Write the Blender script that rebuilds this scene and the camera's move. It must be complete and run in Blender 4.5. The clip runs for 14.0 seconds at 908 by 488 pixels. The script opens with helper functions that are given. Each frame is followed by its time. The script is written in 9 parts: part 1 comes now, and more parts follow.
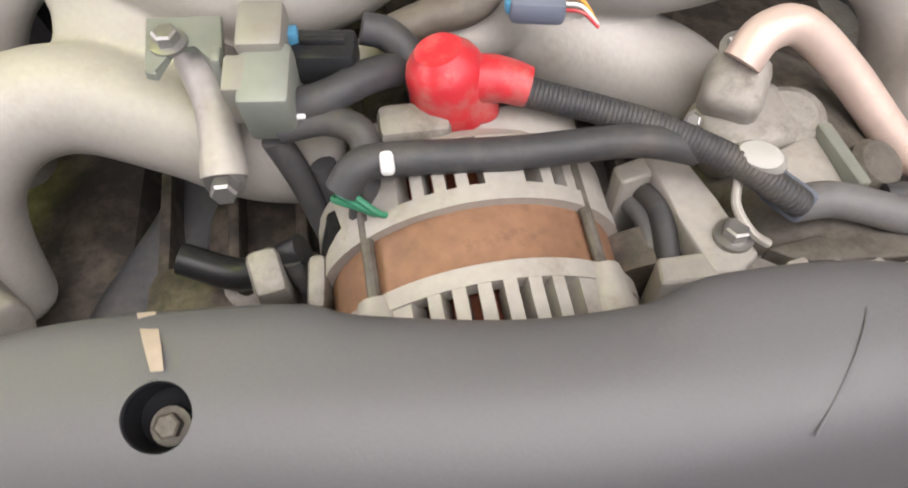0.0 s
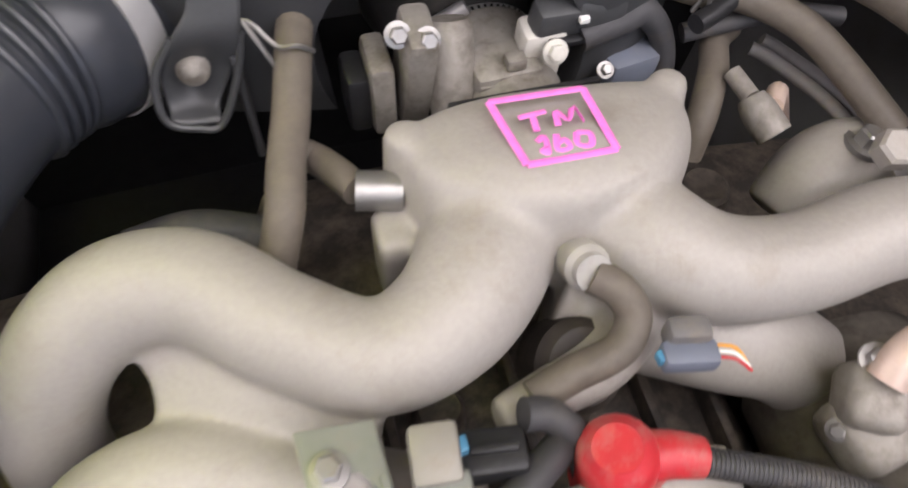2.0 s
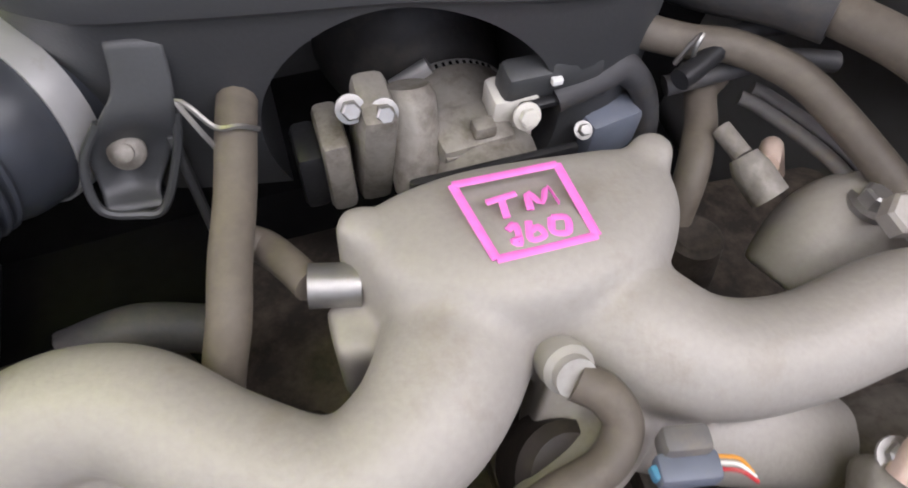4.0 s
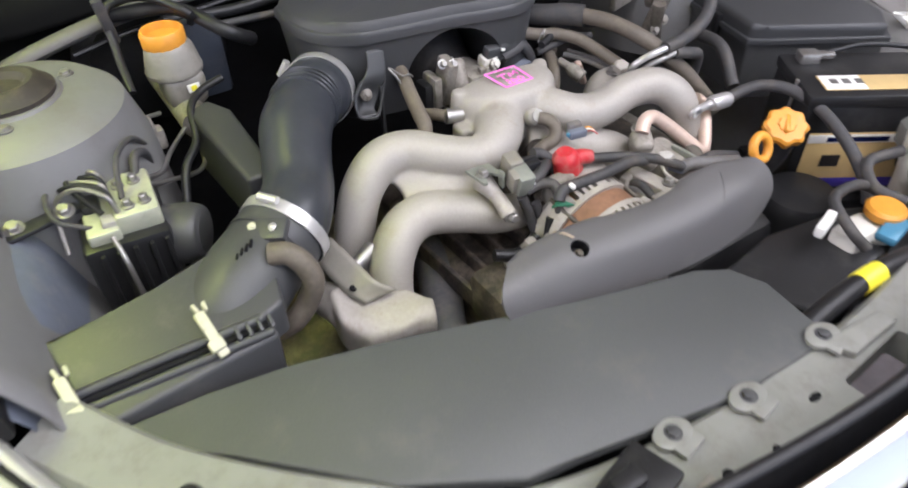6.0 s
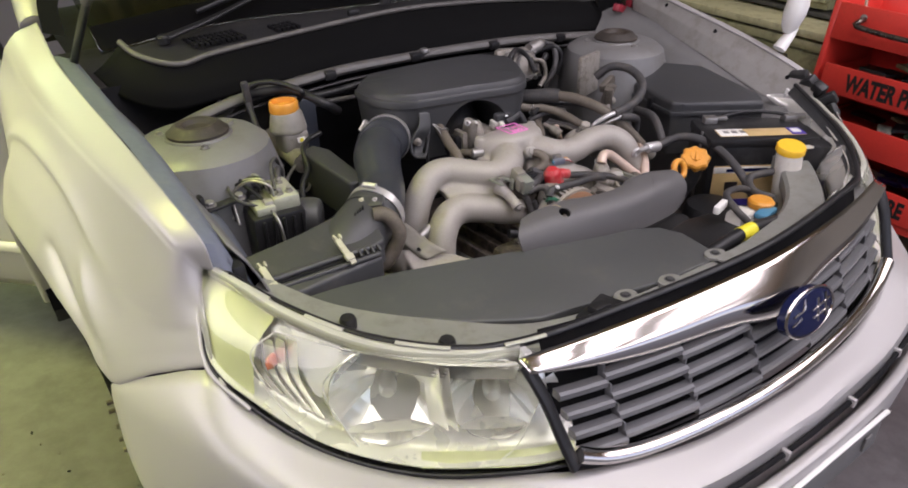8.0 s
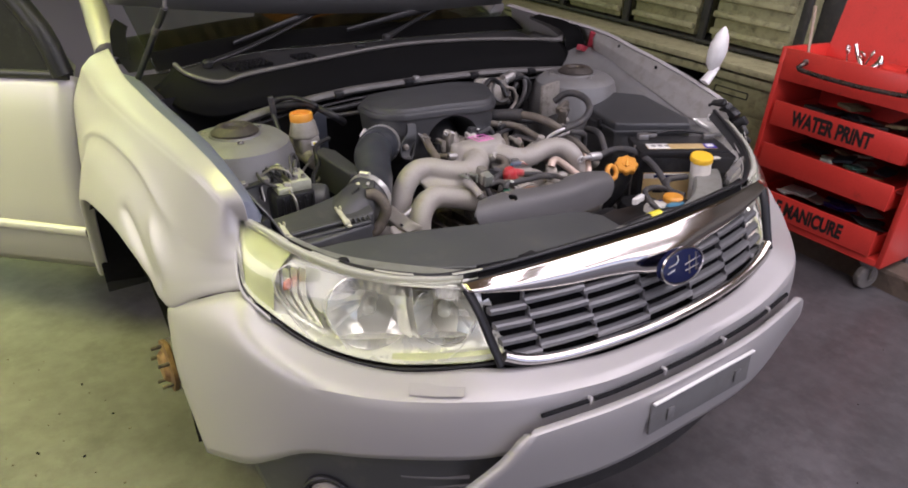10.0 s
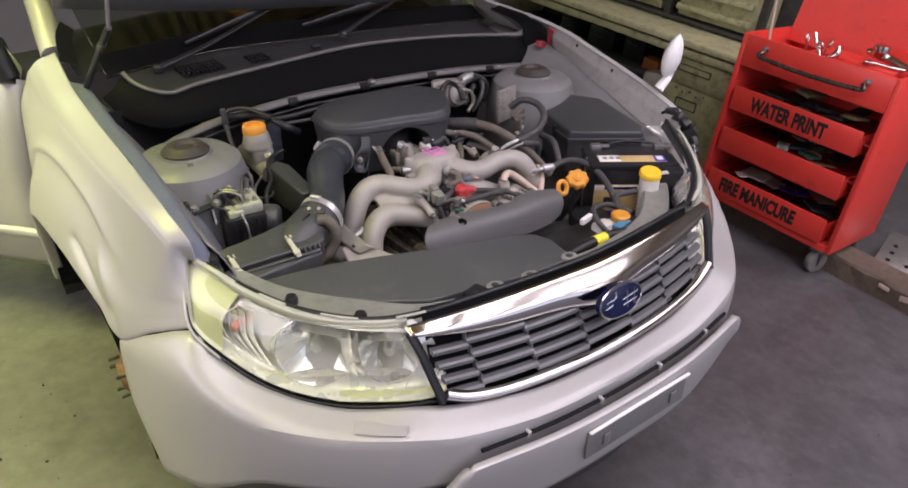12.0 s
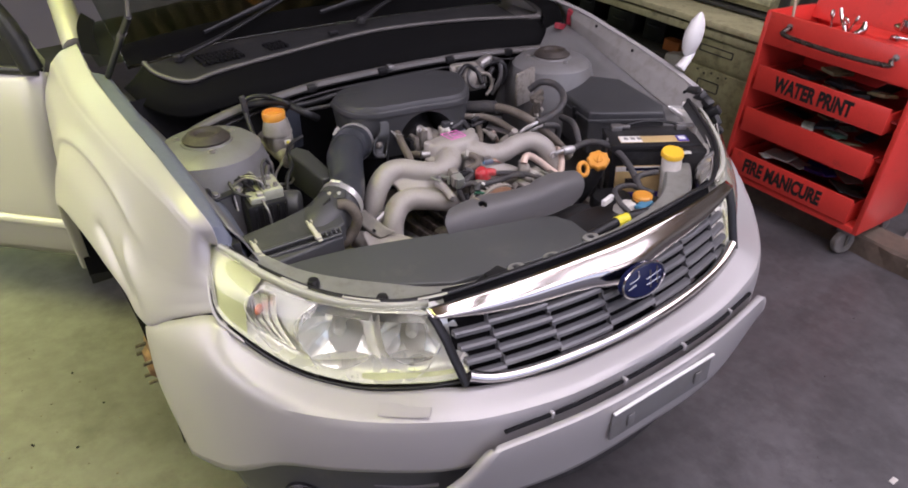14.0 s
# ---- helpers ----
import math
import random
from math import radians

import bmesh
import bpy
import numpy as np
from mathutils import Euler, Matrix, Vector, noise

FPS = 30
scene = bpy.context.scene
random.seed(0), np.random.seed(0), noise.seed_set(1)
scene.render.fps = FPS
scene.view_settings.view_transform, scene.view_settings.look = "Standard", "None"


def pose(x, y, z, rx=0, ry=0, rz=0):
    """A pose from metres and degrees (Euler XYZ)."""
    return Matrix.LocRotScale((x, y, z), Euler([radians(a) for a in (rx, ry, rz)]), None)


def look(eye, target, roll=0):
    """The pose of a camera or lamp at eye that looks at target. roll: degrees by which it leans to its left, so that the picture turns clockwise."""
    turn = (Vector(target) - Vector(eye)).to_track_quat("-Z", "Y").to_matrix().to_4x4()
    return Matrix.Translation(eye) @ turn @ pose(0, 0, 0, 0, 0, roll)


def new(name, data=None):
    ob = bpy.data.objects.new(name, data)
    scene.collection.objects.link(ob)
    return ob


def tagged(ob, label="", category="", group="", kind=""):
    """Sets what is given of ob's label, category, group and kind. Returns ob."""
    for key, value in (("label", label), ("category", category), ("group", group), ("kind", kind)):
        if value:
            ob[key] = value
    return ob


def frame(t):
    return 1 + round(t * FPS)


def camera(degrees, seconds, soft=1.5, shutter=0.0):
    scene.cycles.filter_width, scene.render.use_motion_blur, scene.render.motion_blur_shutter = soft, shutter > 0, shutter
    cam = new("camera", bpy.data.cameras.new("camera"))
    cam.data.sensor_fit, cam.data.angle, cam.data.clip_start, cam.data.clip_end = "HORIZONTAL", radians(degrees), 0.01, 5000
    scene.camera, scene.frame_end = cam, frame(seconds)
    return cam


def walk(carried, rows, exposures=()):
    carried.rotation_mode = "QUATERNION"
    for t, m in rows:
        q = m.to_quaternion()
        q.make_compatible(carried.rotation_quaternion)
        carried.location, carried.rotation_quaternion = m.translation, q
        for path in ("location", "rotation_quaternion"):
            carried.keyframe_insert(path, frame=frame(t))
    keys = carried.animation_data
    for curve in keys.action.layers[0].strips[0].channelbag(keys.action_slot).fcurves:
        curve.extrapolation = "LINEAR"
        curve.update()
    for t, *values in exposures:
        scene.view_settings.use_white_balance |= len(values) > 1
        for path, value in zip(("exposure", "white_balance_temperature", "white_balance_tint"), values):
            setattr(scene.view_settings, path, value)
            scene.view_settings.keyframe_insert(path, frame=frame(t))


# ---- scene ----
# ---- camera and its walk ----
# CAR is the car's own frame: x to its left side, y to its tail, z up; the car stands a little askew on the floor.
cam = camera(65.4, 14.0, soft=1.8, shutter=0.3)
CAR = pose(0, 0, 0, -3.12, -3.55, 0)
PATH = [
    (0, (-0.027, 0.279, 1.046), (0.14, 1.404, -0.599), 0.1),
    (0.5, (-0.036, 0.293, 1.058), (0.187, 1.437, -0.567), 0.4),
    (1, (-0.081, 0.3, 1.114), (0.215, 1.46, -0.488), 1.0),
    (1.5, (-0.15, 0.357, 1.165), (0.212, 1.476, -0.452), 2.7),
    (2, (-0.094, 0.441, 1.125), (0.249, 1.542, -0.509), 2.1),
    (2.5, (-0.04, 0.511, 1.095), (0.282, 1.624, -0.535), 1.3),
    (2.7, (-0.036, 0.526, 1.084), (0.268, 1.628, -0.557), 1.3),
    (4.8, (-0.163, 0.372, 1.208), (0.342, 1.527, -0.345), 0.6),
    (5, (-0.227, 0.32, 1.242), (0.337, 1.5, -0.27), 0.7),
    (5.5, (-0.356, 0.171, 1.309), (0.336, 1.406, -0.104), -0.8),
    (6, (-0.527, -0.033, 1.35), (0.295, 1.228, 0.034), -1.6),
    (6.5, (-0.678, -0.181, 1.337), (0.277, 1.13, 0.168), -2.0),
    (7, (-0.788, -0.265, 1.337), (0.224, 1.052, 0.223), -1.6),
    (7.2, (-0.819, -0.295, 1.362), (0.201, 1.047, 0.286), -1.8),
    (9.3, (-1.005, -0.676, 1.423), (-0.003, 0.794, 0.509), 0.3),
    (9.5, (-1.035, -0.73, 1.438), (-0.024, 0.745, 0.542), 0.3),
    (10, (-1.054, -0.775, 1.454), (-0.036, 0.703, 0.572), -0.3),
    (10.5, (-1.042, -0.795, 1.462), (-0.007, 0.65, 0.545), -0.3),
    (11, (-1.023, -0.8, 1.539), (0.017, 0.609, 0.574), 0.2),
    (11.5, (-0.983, -0.772, 1.623), (0.053, 0.616, 0.623), 0.7),
    (12, (-0.974, -0.762, 1.631), (0.057, 0.614, 0.608), 0.9),
    (12.5, (-0.972, -0.756, 1.631), (0.049, 0.616, 0.595), 0.7),
    (13, (-0.973, -0.756, 1.632), (0.037, 0.617, 0.586), 0.2),
    (13.5, (-0.975, -0.756, 1.631), (0.021, 0.626, 0.583), -0.3),
    (14, (-0.977, -0.765, 1.616), (-0.002, 0.632, 0.568), -0.9),
]
# the clip's camera opens up in the dark engine bay and closes down again outside
EXPOSURES = [(0, 0.80, 6350, 7), (1.5, 0.62, 6350, 9), (2.7, 0.32, 6350, 12), (4.8, 0.46, 5950, 8), (6.0, 0.62, 5950, 8), (6.5, 0.46, 6300, 10), (7.2, 0.10, 6300, 12), (9.3, 0.0, 6150, 18), (12.5, 0.0, 6200, 19), (14, 0.04, 6050, 21)]
walk(cam, [(t, CAR @ look(eye, target, roll)) for t, eye, target, roll in PATH], EXPOSURES)

# ---- world and lights ----
world = bpy.data.worlds.new("World")
scene.world = world
world.use_nodes = True
wn = world.node_tree.nodes
sky = wn.new("ShaderNodeTexSky")
sky.sky_type, sky.sun_disc = "NISHITA", False
sky.sun_elevation, sky.sun_rotation = radians(48), radians(200)
wn["Background"].inputs["Strength"].default_value = 0.12
world.node_tree.links.new(sky.outputs["Color"], wn["Background"].inputs["Color"])

sun = new("sun", bpy.data.lights.new("sun", "SUN"))
sun.data.energy, sun.data.angle, sun.data.color = 2.0, radians(1.0), (1.0, 0.95, 0.88)
sun.matrix_world = look((-1.5, -8, 9), (0, -4, 0))


def area(name, eye, target, sx, sy, watts, colour):
    ob = new(name, bpy.data.lights.new(name, "AREA"))
    ob.data.shape, ob.data.size, ob.data.size_y = "RECTANGLE", sx, sy
    ob.data.energy, ob.data.color = watts, colour
    ob.matrix_world = look(eye, target)
    return ob


# area lamps for the open workshop door, side and leafy back windows, green and clear roof lights: all unseen, assumed
area("daylight_door", (1.4, -4.4, 1.9), (1.2, 0, 1.2), 5.8, 3.0, 34, (0.95, 0.86, 1.08))
# fill from the left for wing, door and cart; no window is in view
area("side_fill_light", (-3.72, 1.2, 2.05), (-1.0, 0.7, 0.0), 4.6, 1.5, 82, (1.0, 0.86, 0.88))
area("daylight_green_roof_panel", (-2.6, 1.9, 3.52), (-2.45, 1.8, 0), 1.4, 4.2, 255, (0.92, 1.0, 0.24)).data.spread = radians(75)
area("daylight_back_window", (-2.2, 7.42, 2.2), (-1.8, 0, 1.2), 2.6, 2.0, 55, (0.82, 1.0, 0.40))
# four strips added overhead, sheets unseen; split to band the chrome's reflections
for y, watts in ((-3.55, 28), (-2.45, 48), (-1.35, 70), (-0.25, 76)):
    area("roof_fill_strip", (1.0, y, 3.52), (1.0, y + 0.03, 0), 5.2, 0.72, watts, (0.97, 0.90, 0.93))
scene.view_settings.exposure = 0.0

# ---- materials ----


def mat(name, base, rough=0.5, metal=0.0, vary=0.15, grain=60.0, bump=0.1, dirt=0.0, dirt_col=(0.16, 0.13, 0.10), coat=0.0, spec=0.5, trans=0.0, stain=6.0):
    m = bpy.data.materials.new(name)
    m.use_nodes = True
    nt = m.node_tree
    n, link = nt.nodes, nt.links.new
    bsdf = n["Principled BSDF"]
    tc = n.new("ShaderNodeTexCoord")
    fine, broad = n.new("ShaderNodeTexNoise"), n.new("ShaderNodeTexNoise")
    fine.inputs["Scale"].default_value, fine.inputs["Detail"].default_value = grain, 6
    broad.inputs["Scale"].default_value, broad.inputs["Detail"].default_value = stain, 5
    link(tc.outputs["Object"], fine.inputs["Vector"])
    link(tc.outputs["Object"], broad.inputs["Vector"])
    ramp = n.new("ShaderNodeValToRGB")
    lo = [max(0, c * (1 - vary)) for c in base]
    hi = [min(1, c * (1 + vary)) for c in base]
    ramp.color_ramp.elements[0].color, ramp.color_ramp.elements[1].color = (*lo, 1), (*hi, 1)
    ramp.color_ramp.elements[0].position, ramp.color_ramp.elements[1].position = 0.3, 0.7
    mixf = n.new("ShaderNodeMath")
    mixf.operation = "MULTIPLY_ADD"
    mixf.inputs[1].default_value = 0.4
    link(fine.outputs["Fac"], mixf.inputs[0])
    half = n.new("ShaderNodeMath")
    half.operation = "MULTIPLY"
    half.inputs[1].default_value = 0.6
    link(broad.outputs["Fac"], half.inputs[0])
    link(half.outputs[0], mixf.inputs[2])
    link(mixf.outputs[0], ramp.inputs["Fac"])
    colour = ramp.outputs["Color"]
    if dirt:
        mask = n.new("ShaderNodeTexNoise")
        mask.inputs["Scale"].default_value, mask.inputs["Detail"].default_value, mask.inputs["Roughness"].default_value = stain * 3, 8, 0.7
        link(tc.outputs["Object"], mask.inputs["Vector"])
        edge = n.new("ShaderNodeMapRange")
        edge.inputs["From Min"].default_value, edge.inputs["From Max"].default_value = 0.62 - 0.3 * dirt, 0.78 - 0.2 * dirt
        edge.inputs["To Max"].default_value = min(1.0, 0.4 + dirt)
        link(mask.outputs["Fac"], edge.inputs["Value"])
        mix = n.new("ShaderNodeMix")
        mix.data_type = "RGBA"
        link(edge.outputs["Result"], mix.inputs["Factor"])
        link(colour, mix.inputs["A"])
        mix.inputs["B"].default_value = (*dirt_col, 1)
        colour = mix.outputs["Result"]
    link(colour, bsdf.inputs["Base Color"])
    rr = n.new("ShaderNodeMapRange")
    rr.inputs["To Min"].default_value, rr.inputs["To Max"].default_value = max(0.02, rough * 0.8), min(1, rough * 1.2)
    link(broad.outputs["Fac"], rr.inputs["Value"])
    link(rr.outputs["Result"], bsdf.inputs["Roughness"])
    bsdf.inputs["Metallic"].default_value = metal
    bsdf.inputs["Specular IOR Level"].default_value = spec
    bsdf.inputs["Coat Weight"].default_value = coat
    bsdf.inputs["Coat Roughness"].default_value = 0.06
    bsdf.inputs["Transmission Weight"].default_value = trans
    if bump:
        bm_ = n.new("ShaderNodeBump")
        bm_.inputs["Strength"].default_value, bm_.inputs["Distance"].default_value = bump, 0.002
        link(fine.outputs["Fac"], bm_.inputs["Height"])
        link(bm_.outputs["Normal"], bsdf.inputs["Normal"])
    return m


def clear(name, tint=(1, 1, 1), rough=0.03, ior=1.45):
    """Thin clear plastic or glass: see-through, with a gloss that follows the Fresnel law."""
    m = bpy.data.materials.new(name)
    m.use_nodes = True
    n, link = m.node_tree.nodes, m.node_tree.links.new
    n.remove(n["Principled BSDF"])
    see, shine, mix = n.new("ShaderNodeBsdfTransparent"), n.new("ShaderNodeBsdfGlossy"), n.new("ShaderNodeMixShader")
    see.inputs["Color"].default_value, shine.inputs["Roughness"].default_value = (*tint, 1), rough
    # gloss grows towards grazing angles from the reflectance of the plastic or glass
    face, power, scale = n.new("ShaderNodeLayerWeight"), n.new("ShaderNodeMath"), n.new("ShaderNodeMapRange")
    face.inputs["Blend"].default_value = 0.5
    power.operation, power.inputs[1].default_value = "POWER", 5.0
    scale.inputs["To Min"].default_value, scale.inputs["To Max"].default_value = ((ior - 1) / (ior + 1)) ** 2, 0.9
    link(face.outputs["Facing"], power.inputs[0])
    link(power.outputs[0], scale.inputs["Value"])
    link(scale.outputs["Result"], mix.inputs[0])
    link(see.outputs[0], mix.inputs[1])
    link(shine.outputs[0], mix.inputs[2])
    link(mix.outputs[0], n["Material Output"].inputs["Surface"])
    return m


M_CAST = mat("cast_aluminium", (0.345, 0.322, 0.286), 0.55, 0.15, 0.10, 300, 0.14, 0.22, (0.27, 0.235, 0.185), stain=9)
M_DULL = mat("dull_aluminium", (0.27, 0.25, 0.22), 0.6, 0.3, 0.2, 220, 0.3, 0.45, (0.12, 0.10, 0.075), stain=16)
M_ALT = mat("alternator_alloy", (0.36, 0.335, 0.295), 0.58, 0.2, 0.15, 200, 0.2, 0.25, (0.22, 0.185, 0.14), stain=20)
M_COPPER = mat("stator_laminations", (0.24, 0.13, 0.075), 0.62, 0.25, 0.25, 150, 0.3, 0.2, (0.10, 0.06, 0.04), stain=30)
M_WIND = mat("copper_windings", (0.20, 0.06, 0.03), 0.45, 0.5, 0.3, 200, 0.3)
M_IRON = mat("oily_cast_iron", (0.055, 0.047, 0.040), 0.6, 0.2, 0.35, 90, 0.5, 0.6, (0.16, 0.13, 0.10), stain=12)
# near-black: the shade of recesses, holes and the firewall is in the colour
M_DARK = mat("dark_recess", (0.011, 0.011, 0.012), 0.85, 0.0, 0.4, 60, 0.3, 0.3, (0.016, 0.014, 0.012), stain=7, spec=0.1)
M_BLACK = mat("black_plastic", (0.015, 0.015, 0.016), 0.4, 0.0, 0.25, 400, 0.12, 0.3, (0.045, 0.044, 0.042), stain=5, spec=0.35)
M_GREY = mat("dusty_grey_plastic", (0.050, 0.051, 0.052), 0.46, 0.0, 0.15, 500, 0.05, 0.22, (0.10, 0.095, 0.088), stain=5)
M_COVER = mat("belt_cover_grey_plastic", (0.096, 0.093, 0.092), 0.5, 0.0, 0.08, 700, 0.04, 0.15, (0.15, 0.14, 0.13), stain=5)
M_BOXBLK = mat("matt_black_box_plastic", (0.038, 0.039, 0.041), 0.5, 0.0, 0.15, 500, 0.1, 0.22, (0.05, 0.048, 0.045), stain=5)
M_VALVE = mat("grey_green_valve_can", (0.22, 0.23, 0.195), 0.5, 0.2, 0.12, 150, 0.05, 0.25, (0.22, 0.20, 0.16), stain=25)
M_RUBBER = mat("dusty_rubber", (0.042, 0.041, 0.042), 0.6, 0.0, 0.25, 160, 0.2, 0.45, (0.085, 0.075, 0.062), stain=10)
M_GREYHOSE = mat("dusty_grey_hose", (0.070, 0.069, 0.072), 0.6, 0.0, 0.2, 160, 0.2, 0.5, (0.14, 0.125, 0.11), stain=10)
M_HOSE = mat("dusty_brown_hose", (0.111, 0.094, 0.073), 0.62, 0.0, 0.25, 160, 0.2, 0.4, (0.16, 0.135, 0.10), stain=12)
M_DUCT = mat("semi_gloss_duct", (0.034, 0.037, 0.044), 0.33, 0.0, 0.2, 120, 0.06, 0.3, (0.05, 0.048, 0.045), stain=8)
M_PAINT = mat("silver_car_paint", (0.40, 0.385, 0.375), 0.44, 0.25, 0.03, 900, 0.02, coat=0.18, stain=2)
M_PAINT.node_tree.nodes["Principled BSDF"].inputs["Coat Roughness"].default_value = 0.22
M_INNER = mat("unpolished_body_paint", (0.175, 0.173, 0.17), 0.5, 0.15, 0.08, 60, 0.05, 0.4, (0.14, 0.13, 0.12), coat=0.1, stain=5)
M_CHROME = mat("chrome", (0.62, 0.59, 0.56), 0.13, 1.0, 0.02, 40, 0.0)
M_STEEL = mat("zinc_steel", (0.33, 0.32, 0.305), 0.42, 0.8, 0.15, 150, 0.15, 0.15, (0.25, 0.2, 0.14), stain=20)
M_BAND = mat("bright_clamp_band", (0.58, 0.57, 0.56), 0.32, 0.6, 0.06, 150, 0.05, 0.1, (0.4, 0.36, 0.3), stain=20)
M_BLUEBLK = mat("blue_black_cover", (0.035, 0.042, 0.058), 0.55, 0.0, 0.2, 200, 0.1, 0.3, (0.07, 0.07, 0.075))
M_RAIL = mat("pale_rail_paint", (0.22, 0.222, 0.20), 0.5, 0.1, 0.08, 60, 0.06, 0.45, (0.17, 0.16, 0.14), stain=12)
M_CLIP = mat("aged_clip_plastic", (0.46, 0.45, 0.33), 0.45, 0.0, 0.12, 90, 0.05, 0.3, (0.28, 0.26, 0.18), stain=20)
M_RED = mat("red_rubber_boot", (0.48, 0.022, 0.030), 0.45, 0.0, 0.18, 80, 0.15, 0.55, (0.42, 0.13, 0.11), stain=22)
M_ORANGE = mat("orange_plastic", (0.66, 0.29, 0.035), 0.38, 0.0, 0.1, 120, 0.05, 0.15, (0.45, 0.22, 0.06), stain=25)
M_YELLOW = mat("yellow_plastic", (0.85, 0.52, 0.03), 0.38, 0.0, 0.08, 120, 0.05)
M_YTAG = mat("yellow_tape", (0.80, 0.72, 0.04), 0.4, 0.0, 0.08, 120, 0.05)
M_MILK = mat("milky_plastic", (0.60, 0.58, 0.52), 0.4, 0.0, 0.10, 90, 0.03, 0.25, (0.33, 0.30, 0.25), stain=14)
M_WHITE = mat("white_plastic", (0.75, 0.74, 0.71), 0.35, 0.0, 0.05, 90, 0.02)
M_PINK = mat("pink_marker", (0.85, 0.20, 0.60), 0.5, 0.0, 0.18, 200, 0.0)
M_GREEN = mat("green_wire", (0.03, 0.17, 0.09), 0.4, 0.0, 0.1, 90, 0.0)
M_BLUE = mat("light_blue_plastic", (0.07, 0.22, 0.34), 0.4, 0.0, 0.1, 90, 0.0)
M_NAVY = mat("navy_enamel", (0.007, 0.010, 0.045), 0.25, 0.0, 0.1, 90, 0.0, coat=0.1, spec=0.25)
M_LGOLD = mat("battery_label_gold", (0.55, 0.40, 0.18), 0.35, 0.0, 0.1, 60, 0.0)
M_LBLUE = mat("battery_label_blue", (0.06, 0.04, 0.30), 0.3, 0.0, 0.1, 60, 0.0)
M_PIPE = mat("pinkish_alloy_pipe", (0.60, 0.47, 0.39), 0.46, 0.3, 0.12, 150, 0.1, 0.2, (0.42, 0.25, 0.15), stain=25)
M_LAMP = mat("lamp_reflector", (0.90, 0.89, 0.86), 0.20, 0.7, 0.05, 30, 0.0, stain=25)
M_LAMPH = mat("lamp_housing", (0.74, 0.73, 0.68), 0.28, 0.45, 0.06, 30, 0.05)
M_MASK = mat("silvered_lamp_mask", (0.84, 0.83, 0.78), 0.28, 0.4, 0.10, 20, 0.05, stain=18)
M_AMBER = mat("amber_lens", (0.55, 0.17, 0.08), 0.2, 0.0, 0.1, 30, 0.0)
M_LEDGE = mat("pale_lamp_plastic", (0.44, 0.44, 0.37), 0.32, 0.1, 0.05, 60, 0.03, 0.15, (0.5, 0.49, 0.42), stain=10)
# yellow-green base stands for green light reflected at the lamp's edges
M_YLEDGE = mat("green_tinted_lamp_plastic", (0.58, 0.60, 0.36), 0.3, 0.15, 0.15, 40, 0.03, 0.25, (0.62, 0.62, 0.45), stain=9)
M_LENS = clear("clear_lamp_lens", (0.96, 0.97, 0.92), 0.03)
M_GLASS = clear("windscreen_glass", (0.66, 0.70, 0.66), 0.02, 1.6)
M_CARTRED = mat("red_cart_paint", (0.70, 0.050, 0.035), 0.36, 0.0, 0.10, 150, 0.04, 0.12, (0.24, 0.03, 0.02), stain=7)
# darker copy of the cart red, with the inside's shade in the colour
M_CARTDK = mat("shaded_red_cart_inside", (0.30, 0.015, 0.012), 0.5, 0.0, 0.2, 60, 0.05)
M_INK = mat("black_lettering", (0.015, 0.012, 0.012), 0.5, 0.0, 0.1, 90, 0.0)
M_OLIVE = mat("olive_green_enamel", (0.36, 0.35, 0.19), 0.45, 0.0, 0.18, 40, 0.1, 0.4, (0.09, 0.09, 0.04), stain=5)
M_WOOD = mat("worn_timber", (0.12, 0.09, 0.065), 0.75, 0.0, 0.3, 40, 0.4, 0.4, (0.08, 0.06, 0.045), stain=6)
M_FLOOR = mat("worn_concrete_floor", (0.090, 0.084, 0.086), 0.42, 0.0, 0.35, 22, 0.2, 0.5, (0.052, 0.049, 0.049), stain=2.2)
M_WALL = mat("workshop_wall", (0.22, 0.21, 0.19), 0.8, 0.0, 0.15, 8, 0.2, 0.3, (0.2, 0.19, 0.16), stain=1.0)
M_SHEET = mat("translucent_roof_sheet", (0.62, 0.60, 0.46), 0.5, 0.0, 0.1, 20, 0.05, 0.2, (0.4, 0.36, 0.2), stain=2)
M_CEIL = mat("corrugated_roof", (0.50, 0.36, 0.20), 0.6, 0.3, 0.15, 8, 0.1, stain=1.0)
M_RUST = mat("rusty_brake_metal", (0.22, 0.13, 0.06), 0.7, 0.4, 0.3, 90, 0.4, 0.4, (0.10, 0.055, 0.03), stain=18)
M_PAPER = mat("rags_and_sachets", (0.40, 0.44, 0.38), 0.6, 0.0, 0.6, 25, 0.2, 0.4, (0.5, 0.45, 0.38), stain=18)
M_BLUEGREY = mat("blue_grey_liner", (0.13, 0.145, 0.18), 0.5, 0.0, 0.15, 80, 0.1, 0.3, (0.19, 0.19, 0.19), stain=6)
M_WARN = mat("white_sticker", (0.78, 0.77, 0.72), 0.4, 0.0, 0.05, 60, 0.0)

